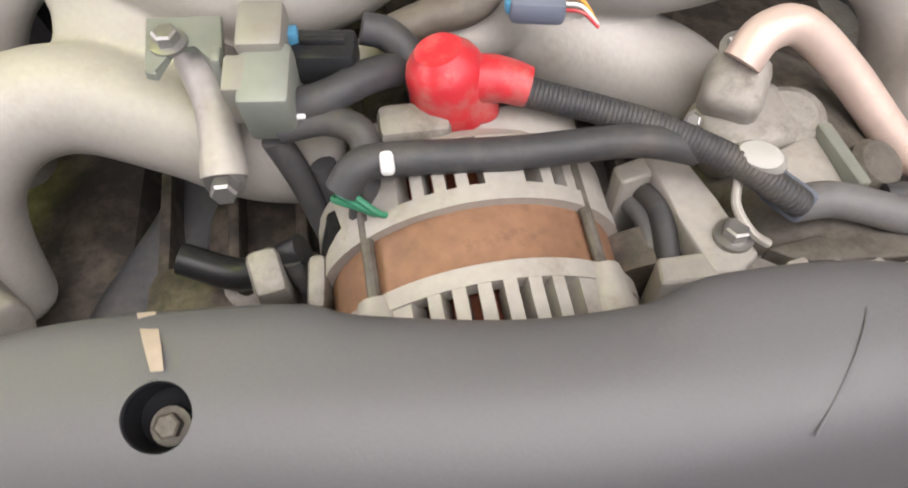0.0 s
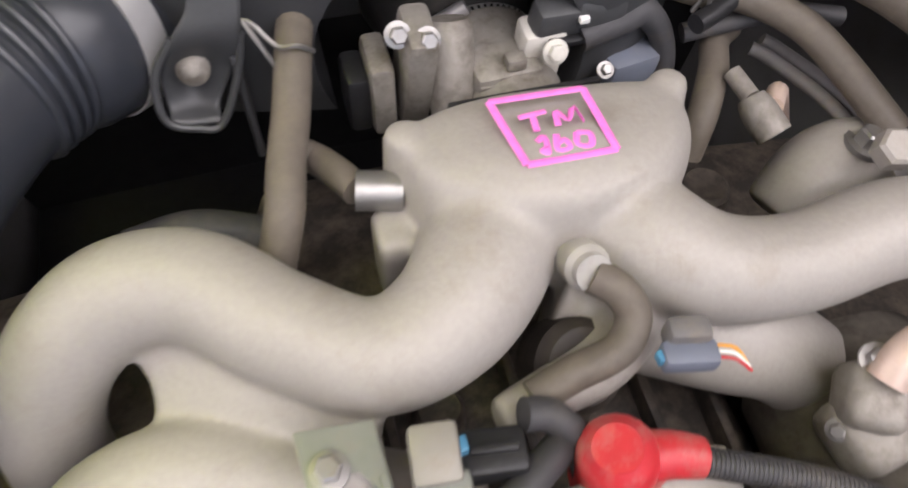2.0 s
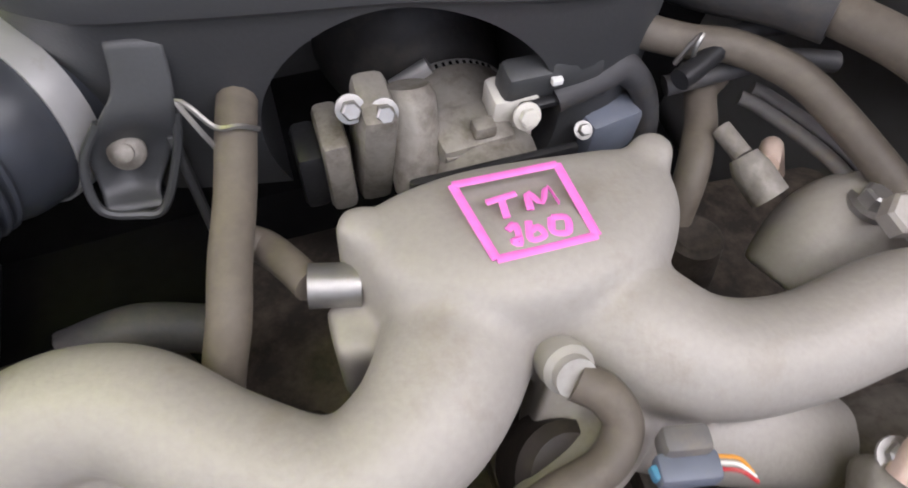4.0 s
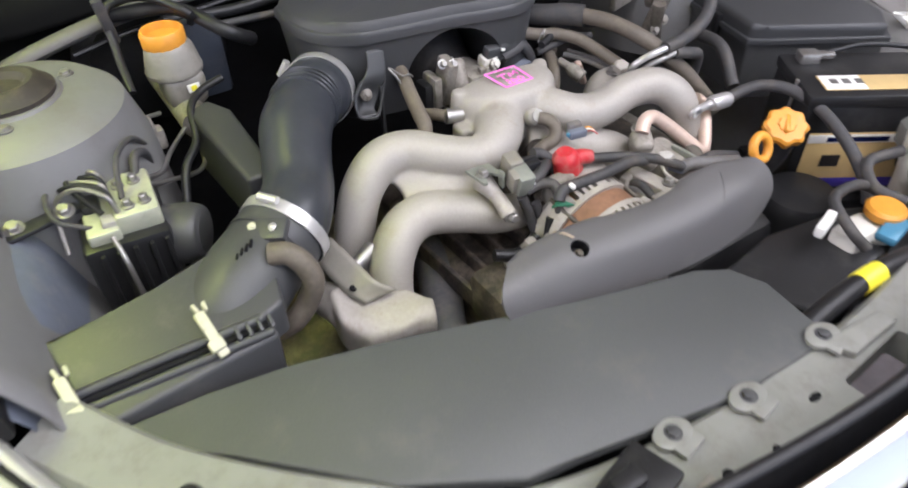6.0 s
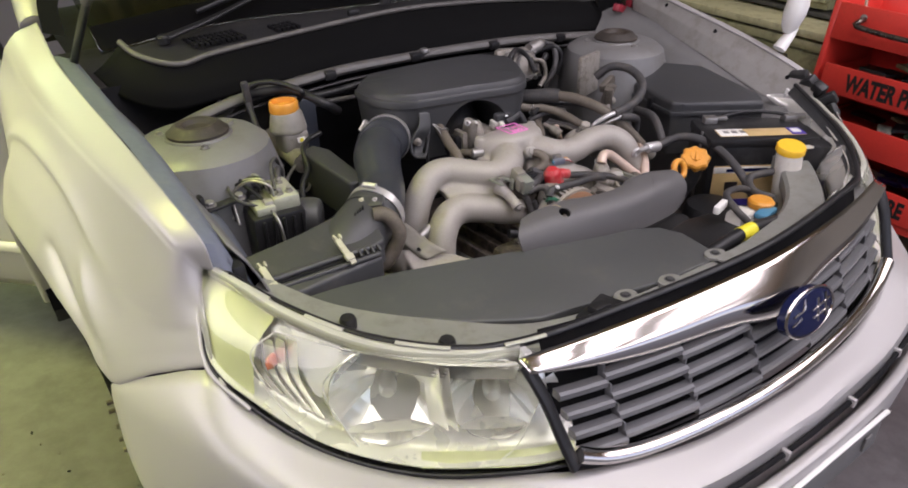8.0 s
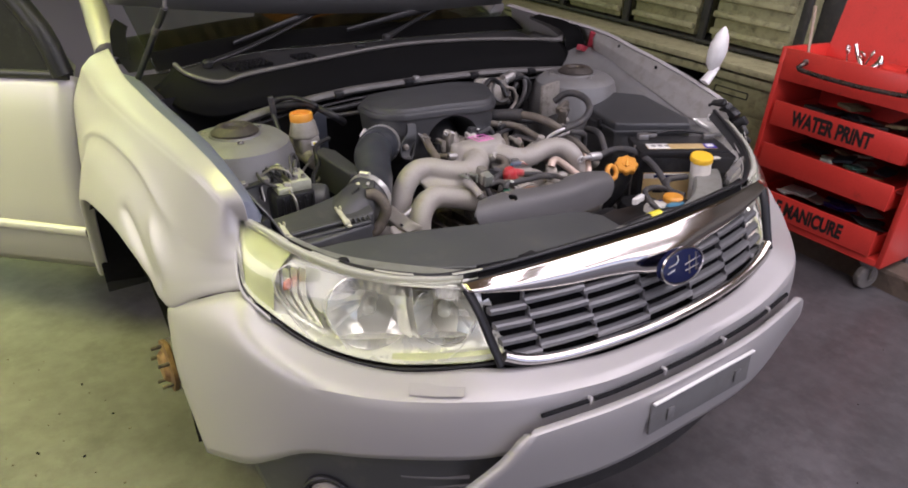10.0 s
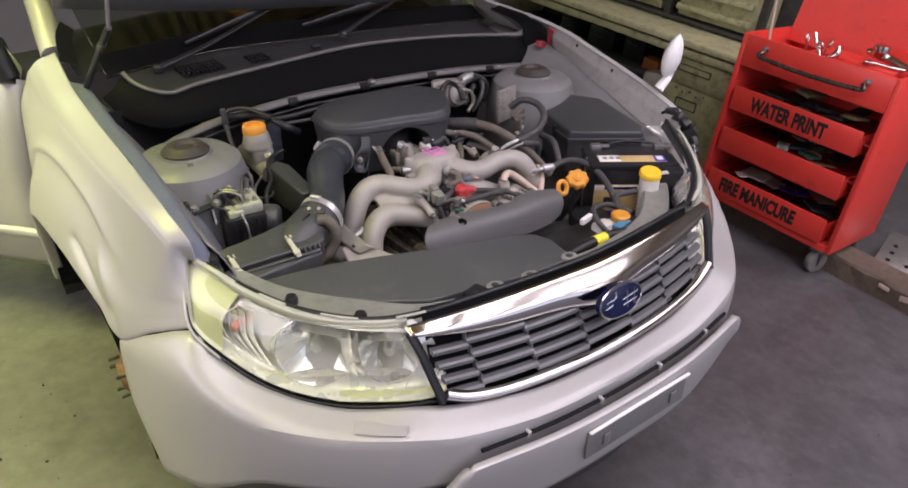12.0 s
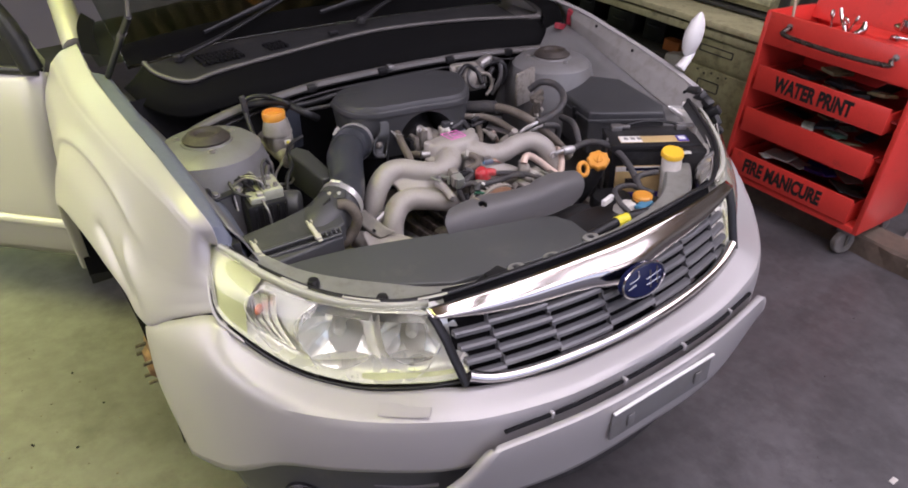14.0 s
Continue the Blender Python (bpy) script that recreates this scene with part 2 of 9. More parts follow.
# ---- mesh helpers ----


def part(name, bm, material, parent, label="", smooth=True, kind=""):
    """Links a bmesh as one mesh object under a thing or a part (or at top level)."""
    me = bpy.data.meshes.new(name)
    bmesh.ops.recalc_face_normals(bm, faces=bm.faces)
    if smooth:
        for f in bm.faces:
            f.smooth = True
        for e in bm.edges:
            if len(e.link_faces) == 2 and e.calc_face_angle(0) > 0.6:
                e.smooth = False
    bm.to_mesh(me)
    bm.free()
    for m in material if isinstance(material, (list, tuple)) else [material]:
        me.materials.append(m)
    ob = new(name, me)
    if parent:
        ob.parent = parent
    return tagged(ob, label, kind=kind)


def spline(pts, n):
    """n points along a Catmull-Rom curve through pts, evenly by length."""
    p = np.array(pts, float)
    if len(p) == 2:
        return [tuple(p[0] + (p[1] - p[0]) * k / (n - 1)) for k in range(n)]
    q = np.vstack([2 * p[0] - p[1], p, 2 * p[-1] - p[-2]])
    fine = []
    for i in range(1, len(q) - 2):
        for k in range(16):
            t = k / 16
            fine.append(0.5 * (2 * q[i] + (q[i + 1] - q[i - 1]) * t + (2 * q[i - 1] - 5 * q[i] + 4 * q[i + 1] - q[i + 2]) * t * t + (3 * q[i] - q[i - 1] - 3 * q[i + 1] + q[i + 2]) * t**3))
    fine = np.array(fine + [p[-1]])
    s = np.r_[0, np.cumsum(np.linalg.norm(np.diff(fine, axis=0), axis=1))]
    at = np.linspace(0, s[-1], n)
    return [tuple(float(np.interp(a, s, fine[:, k])) for k in range(p.shape[1])) for a in at]


def add_grid(bm, rows, close=False):
    vs = [[bm.verts.new(p) for p in row] for row in rows]
    for a, b in zip(vs, vs[1:]):
        m = len(a)
        for k in range(m if close else m - 1):
            bm.faces.new((a[k], a[(k + 1) % m], b[(k + 1) % m], b[k]))
    return vs


def patch(rows, nu=32, nv=16, sx=1.0):
    """A smooth sheet through some curves, each a few points; sx = -1 mirrors it."""
    cs = [spline(r, nu) for r in rows]
    cols = [spline([c[k] for c in cs], nv) for k in range(nu)]
    bm = bmesh.new()
    add_grid(bm, [[(sx * p[0], p[1], p[2]) for p in col] for col in cols])
    return bm


def add_tube(bm, pts, r, n=12, seg=0, cap=True, flat=1.0):
    """A round sweep. r: one radius, or one for each point of pts. flat squeezes the section."""
    pts = [tuple(p) for p in pts]
    rs = list(r) if isinstance(r, (list, tuple)) else [r] * len(pts)
    full = [(*p, q) for p, q in zip(pts, rs)]
    seg = seg or max(10, 7 * len(pts))
    n = max(n, 12) if max(rs) > 0.003 else n
    full = spline(full, seg) if len(full) > 2 else full
    p = [Vector(f[:3]) for f in full]
    up = Vector((0, 0, 1)) if abs((p[1] - p[0]).normalized().z) < 0.9 else Vector((0, 1, 0))
    side = (p[1] - p[0]).cross(up).normalized()
    rings = []
    for i, c in enumerate(p):
        d = (p[min(i + 1, len(p) - 1)] - p[max(i - 1, 0)]).normalized()
        side = (side - d * side.dot(d)).normalized()
        top = side.cross(d).normalized()
        q = full[i][3]
        rings.append([c + q * (math.cos(2 * math.pi * k / n) * side + flat * math.sin(2 * math.pi * k / n) * top) for k in range(n)])
    vs = add_grid(bm, rings, close=True)
    if cap:
        bm.faces.new(vs[0])
        bm.faces.new(list(reversed(vs[-1])))
    return vs


def tube(pts, r, **kw):
    bm = bmesh.new()
    add_tube(bm, pts, r, **kw)
    return bm


def add_box(bm, c, s, bevel=0.003, m=None, seg=2, taper=1.0):
    """A bevelled block of size s at c, turned by m about its middle; taper narrows its top."""
    got = bmesh.ops.create_cube(bm, size=1.0)
    vs = got["verts"]
    for v in vs:
        k = taper if v.co.z > 0 else 1.0
        v.co = Vector((v.co.x * s[0] * k, v.co.y * s[1] * k, v.co.z * s[2]))
    es = list({e for v in vs for e in v.link_edges})
    if bevel:
        out = bmesh.ops.bevel(bm, geom=es, offset=min(bevel, 0.45 * min(s)), segments=seg, affect="EDGES", profile=0.5)
        vs = list({v for f in out["faces"] for v in f.verts} | {v for v in vs if v.is_valid})
    t = Matrix.Translation(c) @ (m.to_4x4() if m else Matrix())
    bmesh.ops.transform(bm, matrix=t, verts=vs)
    return vs


def box(c, s, bevel=0.003, m=None, seg=2, taper=1.0):
    bm = bmesh.new()
    add_box(bm, c, s, bevel, m, seg, taper)
    return bm


def add_lathe(bm, profile, m=None, n=24, lobes=0, depth=0.0):
    """Turns (radius, height) pairs about z and moves the result by m; lobes make a knurled or lobed rim."""
    m = m or Matrix()
    rings = []
    for r, h in profile:
        ring = []
        for k in range(n):
            a = 2 * math.pi * k / n
            q = r * (1 + depth * math.cos(lobes * a)) if lobes else r
            ring.append(m @ Vector((q * math.cos(a), q * math.sin(a), h)))
        rings.append(ring)
    vs = add_grid(bm, rings, close=True)
    bm.faces.new(vs[0])
    bm.faces.new(list(reversed(vs[-1])))


def lathe(profile, m=None, **kw):
    bm = bmesh.new()
    add_lathe(bm, profile, m, **kw)
    return bm


def along(c, d, spin=0):
    """A matrix at c whose z points along d."""
    return Matrix.Translation(c) @ Vector(d).to_track_quat("Z", "Y").to_matrix().to_4x4() @ pose(0, 0, 0, 0, 0, spin)


def add_prism(bm, outline, low, high, bevel=0.004, m=None):
    """A plate with an outline of (x, y) pairs between heights low and high (numbers, or one for each corner)."""
    n = len(outline)
    lo = low if isinstance(low, (list, tuple)) else [low] * n
    hi = high if isinstance(high, (list, tuple)) else [high] * n
    m = m or Matrix()
    a = [bm.verts.new(m @ Vector((x, y, z))) for (x, y), z in zip(outline, lo)]
    b = [bm.verts.new(m @ Vector((x, y, z))) for (x, y), z in zip(outline, hi)]
    bm.faces.new(list(reversed(a)))
    top = bm.faces.new(b)
    for k in range(n):
        bm.faces.new((a[k], a[(k + 1) % n], b[(k + 1) % n], b[k]))
    if bevel:
        es = [e for e in top.edges] + [e for k in range(n) for e in a[k].link_edges if e.other_vert(a[k]) is b[k]]
        bmesh.ops.bevel(bm, geom=list(set(es)), offset=bevel, segments=3, affect="EDGES", profile=0.6)


def prism(*args, **kw):
    bm = bmesh.new()
    add_prism(bm, *args, **kw)
    return bm


def add_bolt(bm, c, d=(0, 0, 1), r=0.006, h=0.006):
    m = along(c, d)
    add_lathe(bm, [(r * 1.5, 0), (r * 1.5, h * 0.25), (r * 1.05, h * 0.3)], m, n=16)
    add_lathe(bm, [(r, h * 0.3), (r, h * 0.9), (r * 0.8, h)], m, n=6)


def bolt(c, d=(0, 0, 1), r=0.006, h=0.006):
    bm = bmesh.new()
    add_bolt(bm, c, d, r, h)
    return bm


def solid(ob, t, offset=-1):
    mod = ob.modifiers.new("thickness", "SOLIDIFY")
    mod.thickness, mod.offset = t, offset
    return ob


def bake(bm, *mods, others=()):
    """Runs modifiers on a bmesh and gives the result back as a bmesh."""
    me = bpy.data.meshes.new("work")
    bmesh.ops.recalc_face_normals(bm, faces=bm.faces)
    bm.to_mesh(me)
    bm.free()
    ob = new("work", me)
    for add in mods:
        add(ob)
    bpy.context.view_layer.update()
    done = bpy.data.meshes.new_from_object(ob.evaluated_get(bpy.context.evaluated_depsgraph_get()))
    out = bmesh.new()
    out.from_mesh(done)
    for o in (ob, *others):
        bpy.data.objects.remove(o)
    bpy.data.meshes.remove(done)
    return out


def cut(bm, tool):
    """Cuts one closed bmesh out of another."""
    me = bpy.data.meshes.new("tool")
    bmesh.ops.recalc_face_normals(tool, faces=tool.faces)
    tool.to_mesh(me)
    tool.free()
    t = new("tool", me)

    def knife(ob):
        mod = ob.modifiers.new("cut", "BOOLEAN")
        mod.object, mod.operation = t, "DIFFERENCE"

    return bake(bm, knife, others=(t,))


def thicken(thickness):
    return lambda ob: solid(ob, thickness)


def fuse(ob):
    """Melts overlapping forms into one casting with soft fillets."""
    mod = ob.modifiers.new("fuse", "REMESH")
    mod.mode, mod.voxel_size, mod.use_smooth_shade = "VOXEL", 0.0026, True
    mod = ob.modifiers.new("fillet", "SMOOTH")
    mod.factor, mod.iterations = 0.5, 14



def band(c, d, r, w=0.014, screw=None):
    """A hose clamp: a thin ring of radius r about the direction d, with its screw housing."""
    bm = bmesh.new()
    m = along(c, d)
    n = 40
    rings = []
    for rr, h in ((r, -w / 2), (r + 0.0015, -w / 2), (r + 0.0015, w / 2), (r, w / 2)):
        rings.append([m @ Vector((rr * math.cos(2 * math.pi * k / n), rr * math.sin(2 * math.pi * k / n), h)) for k in range(n)])
    add_grid(bm, rings + [rings[0]], close=True)
    if screw is not None:
        a = radians(screw)
        p = m @ Vector(((r + 0.006) * math.cos(a), (r + 0.006) * math.sin(a), 0))
        t = m.to_3x3() @ Vector((-math.sin(a), math.cos(a), 0))
        add_tube(bm, [p - t * 0.012, p + t * 0.012], 0.005, n=8, seg=2)
    return bm


def words(name, text, size, m, material, parent, depth=0.0005, bold=0.0):
    """Built-in font lettering as a mesh part."""
    cu = bpy.data.curves.new(name, "FONT")
    cu.body, cu.size, cu.align_x, cu.align_y, cu.extrude = text, size, "CENTER", "CENTER", depth
    cu.offset = bold
    tmp = bpy.data.objects.new(name, cu)
    me = bpy.data.meshes.new_from_object(tmp)
    bpy.data.objects.remove(tmp)
    bpy.data.curves.remove(cu)
    me.materials.clear()
    me.materials.append(material)
    ob = new(name, me)
    ob.parent = parent
    ob.matrix_local = m
    return ob


def top(name, label, category, m=None, group="", kind=""):
    ob = new(name)
    ob.empty_display_size = 0.1
    if m is not None:
        ob.matrix_world = m
    return tagged(ob, label, category, group, kind)


def holder(name, parent, label=""):
    ob = new(name)
    ob.parent = parent
    ob.empty_display_size = 0.05
    return tagged(ob, label)

def loom(name, pts, r, material, label="", parent=None, ribs=0.0):
    ob = part(name, tube(pts, r, n=10, seg=max(12, 8 * len(pts))), material, parent or car, label)
    if ribs:
        c = spline(pts, int(ribs))
        bm = bmesh.new()
        for a, b in zip(c, c[1:]):
            d = Vector(b) - Vector(a)
            m = along(a, d)
            add_lathe(bm, [(r, 0), (r * 1.07, 0.0006), (r * 1.07, 0.0018), (r, 0.0024)], m, n=12)
        part("corrugation", bm, material, ob)
    return ob


# ---- the workshop ----
# walls and roof stand out of view: an assumed shell that holds the light
def room():
    def slab(name, c, s, material, label, category):
        return tagged(part(name, box(c, s, 0), material, None, label, smooth=False), label, category, kind="structure")

    slab("floor", (0.5, 1.5, -0.1), (9.0, 12.4, 0.2), M_FLOOR, "worn grey concrete workshop floor with stains", "floor")
    # north wall with an assumed window opening towards unseen trees
    for c, s in (((2.05, 7.6, 1.75), (5.9, 0.2, 3.5)), ((-3.75, 7.6, 1.75), (0.5, 0.2, 3.5)), ((-2.2, 7.6, 0.6), (2.6, 0.2, 1.2)), ((-2.2, 7.6, 3.35), (2.6, 0.2, 0.3))):
        slab("wall_north", c, s, M_WALL, "plain dusty workshop wall beside a back window", "wall")
    slab("wall_east", (4.9, 1.5, 1.75), (0.2, 12.0, 3.5), M_WALL, "plain dusty workshop wall", "wall")
    # west wall with an assumed long opening for the side fill
    for c, s in (((-3.9, 1.5, 0.6), (0.2, 12.0, 1.2)), ((-3.9, 1.5, 3.2), (0.2, 12.0, 0.6)), ((-3.9, -3.0, 2.05), (0.2, 3.0, 1.7)), ((-3.9, 5.7, 2.05), (0.2, 3.6, 1.7))):
        slab("wall_west", c, s, M_WALL, "plain dusty workshop wall beside an assumed opening", "wall")
    # south side: a wide open door
    for c, s in (((-2.9, -4.6, 1.75), (1.8, 0.2, 3.5)), ((4.65, -4.6, 1.75), (0.5, 0.2, 3.5)), ((1.2, -4.6, 3.45), (6.4, 0.2, 0.1))):
        slab("wall_south", c, s, M_WALL, "plain workshop wall beside the open door", "wall")
    # corrugated roof, closed by assumed translucent sheets above the area lamps
    lights = [(-3.4, -1.8, -0.2, 4.0)] + [(-1.6, 3.65, y - 0.36, y + 0.36) for y in (-3.55, -2.45, -1.35, -0.25)]
    steel = [(-4.0, -3.4, -4.7, 7.7), (-3.4, -1.8, -4.7, -0.2), (-3.4, -1.8, 4.0, 7.7), (-1.8, -1.6, -4.7, 7.7), (3.65, 5.0, -4.7, 7.7), (-1.6, 3.65, 0.11, 7.7), (-1.6, 3.65, -4.7, -3.91)]
    steel += [(-1.6, 3.65, a + 0.36, a + 0.74) for a in (-3.55, -2.45, -1.35)]
    for name, rects, material, label, category in (("ceiling", steel, M_CEIL, "corrugated metal workshop roof", "ceiling"), ("roof_light", lights, M_SHEET, "assumed translucent corrugated roof sheets above the area lamps", "roof light")):
        bm = bmesh.new()
        for x0, x1, y0, y1 in rects:
            k = max(2, int((x1 - x0) * 14))
            add_grid(bm, [[(x0 + (x1 - x0) * i / k, y, 3.55 + 0.035 * (i % 2)) for i in range(k + 1)] for y in (y0, y1)])
        ob = solid(part(name, bm, material, None, smooth=False), 0.03, 1)
        tagged(ob, label, category, kind="structure")
    tagged(part("ground", box((0.5, -12, -0.15), (60, 14.2, 0.1), 0), M_FLOOR, None, smooth=False), "grey yard outside the open workshop door", "ground", kind="structure")


room()

# ---- the car ----
car = top("car", "silver estate car with its bonnet open, front wheel off", "car", CAR)
SIDE = {"right": -1.0, "left": 1.0}


def mx(p, s):
    return (s * p[0], p[1], p[2])


FENDER = [
    [(0.690, 0.447, 0.914), (0.698, 0.452, 0.965), (0.705, 0.52, 0.996), (0.707, 0.62, 1.006), (0.708, 0.76, 1.014), (0.711, 0.93, 1.021), (0.711, 1.09, 1.028), (0.708, 1.26, 1.036), (0.70, 1.45, 1.075)],
    [(0.696, 0.449, 0.908), (0.718, 0.456, 0.952), (0.732, 0.53, 0.982), (0.738, 0.63, 0.992), (0.746, 0.77, 0.999), (0.754, 0.94, 1.005), (0.758, 1.10, 1.010), (0.756, 1.27, 1.016), (0.745, 1.46, 1.055)],
    [(0.700, 0.448, 0.900), (0.726, 0.458, 0.938), (0.742, 0.532, 0.968), (0.751, 0.632, 0.976), (0.762, 0.77, 0.983), (0.772, 0.94, 0.988), (0.778, 1.10, 0.991), (0.780, 1.27, 0.993), (0.775, 1.48, 1.02)],
    [(0.712, 0.425, 0.872), (0.745, 0.458, 0.888), (0.768, 0.530, 0.905), (0.780, 0.625, 0.928), (0.784, 0.76, 0.961), (0.790, 0.92, 0.972), (0.800, 1.07, 0.968), (0.812, 1.23, 0.945), (0.815, 1.49, 0.93)],
    [(0.718, 0.408, 0.852), (0.757, 0.458, 0.852), (0.783, 0.528, 0.858), (0.792, 0.622, 0.895), (0.794, 0.76, 0.940), (0.802, 0.92, 0.953), (0.815, 1.07, 0.948), (0.828, 1.22, 0.905), (0.835, 1.44, 0.80)],
    [(0.720, 0.402, 0.845), (0.764, 0.459, 0.835), (0.797, 0.530, 0.838), (0.812, 0.625, 0.878), (0.816, 0.76, 0.925), (0.824, 0.92, 0.937), (0.837, 1.07, 0.930), (0.848, 1.21, 0.880), (0.850, 1.41, 0.72)],
    [(0.724, 0.390, 0.825), (0.778, 0.461, 0.803), (0.822, 0.537, 0.785), (0.842, 0.64, 0.822), (0.852, 0.77, 0.868), (0.862, 0.92, 0.880), (0.872, 1.07, 0.868), (0.876, 1.20, 0.805), (0.870, 1.38, 0.60)],
    [(0.727, 0.380, 0.806), (0.79, 0.463, 0.77), (0.838, 0.545, 0.725), (0.852, 0.635, 0.764), (0.868, 0.77, 0.808), (0.882, 0.93, 0.812), (0.889, 1.08, 0.786), (0.889, 1.20, 0.715), (0.874, 1.36, 0.45)],
    [(0.700, 0.384, 0.806), (0.762, 0.470, 0.768), (0.808, 0.555, 0.724), (0.822, 0.640, 0.766), (0.838, 0.77, 0.812), (0.852, 0.93, 0.817), (0.859, 1.08, 0.790), (0.859, 1.19, 0.716), (0.845, 1.35, 0.45)],
]
# push the flare crease out and the panel below it in, then double the rows beside the two creases so that they stay sharp
for row, dx, dz in ((1, 0.0, 0.003), (2, 0.002, 0.005), (4, 0.009, 0.0), (5, -0.008, -0.002), (6, -0.005, 0.0)):
    FENDER[row] = [(p[0] + dx * (0.0, 0.0, 0.2, 0.7, 1, 1, 1, 1, 0.3)[k], p[1], p[2] + dz) for k, p in enumerate(FENDER[row])]
FENDER[0][:2] = [(0.686, 0.440, 0.908), (0.692, 0.443, 0.958)]


def between(a, b, f):
    return [tuple(u * (1 - f) + v * f for u, v in zip(p, q)) for p, q in zip(a, b)]


NEAR_WING = FENDER[:2] + [between(FENDER[1], FENDER[2], 0.8), FENDER[2], between(FENDER[2], FENDER[3], 0.2), FENDER[3], between(FENDER[3], FENDER[4], 0.8), FENDER[4], between(FENDER[4], FENDER[5], 0.3)] + FENDER[5:]
# upper edge of the far wing, and that wing hung from it
FAR_EDGE = [(0.722, 0.400, 0.886), (0.741, 0.425, 0.909), (0.744, 0.528, 0.946), (0.744, 0.657, 0.982), (0.747, 0.799, 1.013), (0.752, 0.933, 1.040), (0.755, 1.08, 1.054), (0.750, 1.26, 1.062), (0.738, 1.45, 1.078)]
FAR_WING = [[(x - 0.014, y, z - 0.003) for x, y, z in FAR_EDGE], FAR_EDGE, [(x + 0.010, y - 0.002, z - 0.010) for x, y, z in FAR_EDGE]] + FENDER[3:]
# folds of the dented wing above the wheel: two ends, reach, depth
FOLDS = (((-0.850, 0.760, 0.858), (-0.842, 0.605, 0.765), 0.013, 0.021), ((-0.820, 0.650, 0.872), (-0.822, 0.560, 0.775), 0.016, -0.010),
         ((-0.842, 0.600, 0.800), (-0.838, 0.560, 0.735), 0.013, 0.010))


BUMPER = [
    [(0.0, -0.032, 0.672), (0.2, -0.018, 0.675), (0.36, 0.02, 0.690), (0.44, 0.055, 0.700), (0.555, 0.147, 0.688), (0.655, 0.252, 0.716), (0.712, 0.335, 0.765), (0.733, 0.378, 0.802), (0.79, 0.463, 0.766), (0.838, 0.545, 0.721)],
    [(0.0, -0.078, 0.662), (0.2, -0.068, 0.662), (0.36, -0.042, 0.668), (0.46, 0.0, 0.678), (0.60, 0.105, 0.676), (0.70, 0.21, 0.698), (0.755, 0.30, 0.735), (0.775, 0.36, 0.758), (0.812, 0.45, 0.735), (0.842, 0.545, 0.70)],
    [(0.0, -0.082, 0.648), (0.2, -0.072, 0.648), (0.36, -0.048, 0.652), (0.468, -0.006, 0.66), (0.608, 0.097, 0.658), (0.71, 0.205, 0.668), (0.768, 0.30, 0.69), (0.795, 0.365, 0.705), (0.82, 0.45, 0.70), (0.843, 0.545, 0.675)],
    [(0.0, -0.080, 0.60), (0.2, -0.070, 0.60), (0.36, -0.046, 0.603), (0.48, -0.003, 0.607), (0.62, 0.103, 0.605), (0.715, 0.208, 0.602), (0.773, 0.308, 0.598), (0.805, 0.38, 0.59), (0.83, 0.455, 0.58), (0.845, 0.54, 0.56)],
    [(0.0, -0.076, 0.55), (0.2, -0.066, 0.55), (0.36, -0.042, 0.55), (0.48, 0.001, 0.55), (0.62, 0.107, 0.547), (0.708, 0.208, 0.530), (0.752, 0.272, 0.488), (0.785, 0.340, 0.442), (0.815, 0.44, 0.400), (0.826, 0.515, 0.362)],
]
LAMP_LOW = [(0.392, 0.036, 0.709), (0.46, 0.072, 0.704), (0.555, 0.152, 0.694), (0.64, 0.24, 0.713), (0.702, 0.325, 0.762), (0.731, 0.384, 0.812), (0.706, 0.452, 0.890)]
LAMP_MID = [(0.402, 0.062, 0.772), (0.475, 0.092, 0.775), (0.572, 0.165, 0.780), (0.640, 0.245, 0.80), (0.692, 0.325, 0.835), (0.721, 0.400, 0.862), (0.703, 0.452, 0.900)]
LAMP_TOP = [(0.417, 0.122, 0.848), (0.485, 0.15, 0.852), (0.555, 0.205, 0.858), (0.605, 0.265, 0.870), (0.645, 0.335, 0.885), (0.67, 0.39, 0.902), (0.692, 0.446, 0.912)]


def grille_y(x, z):
    return -0.018 + 0.36 * x * x + 0.30 * (z - 0.672)


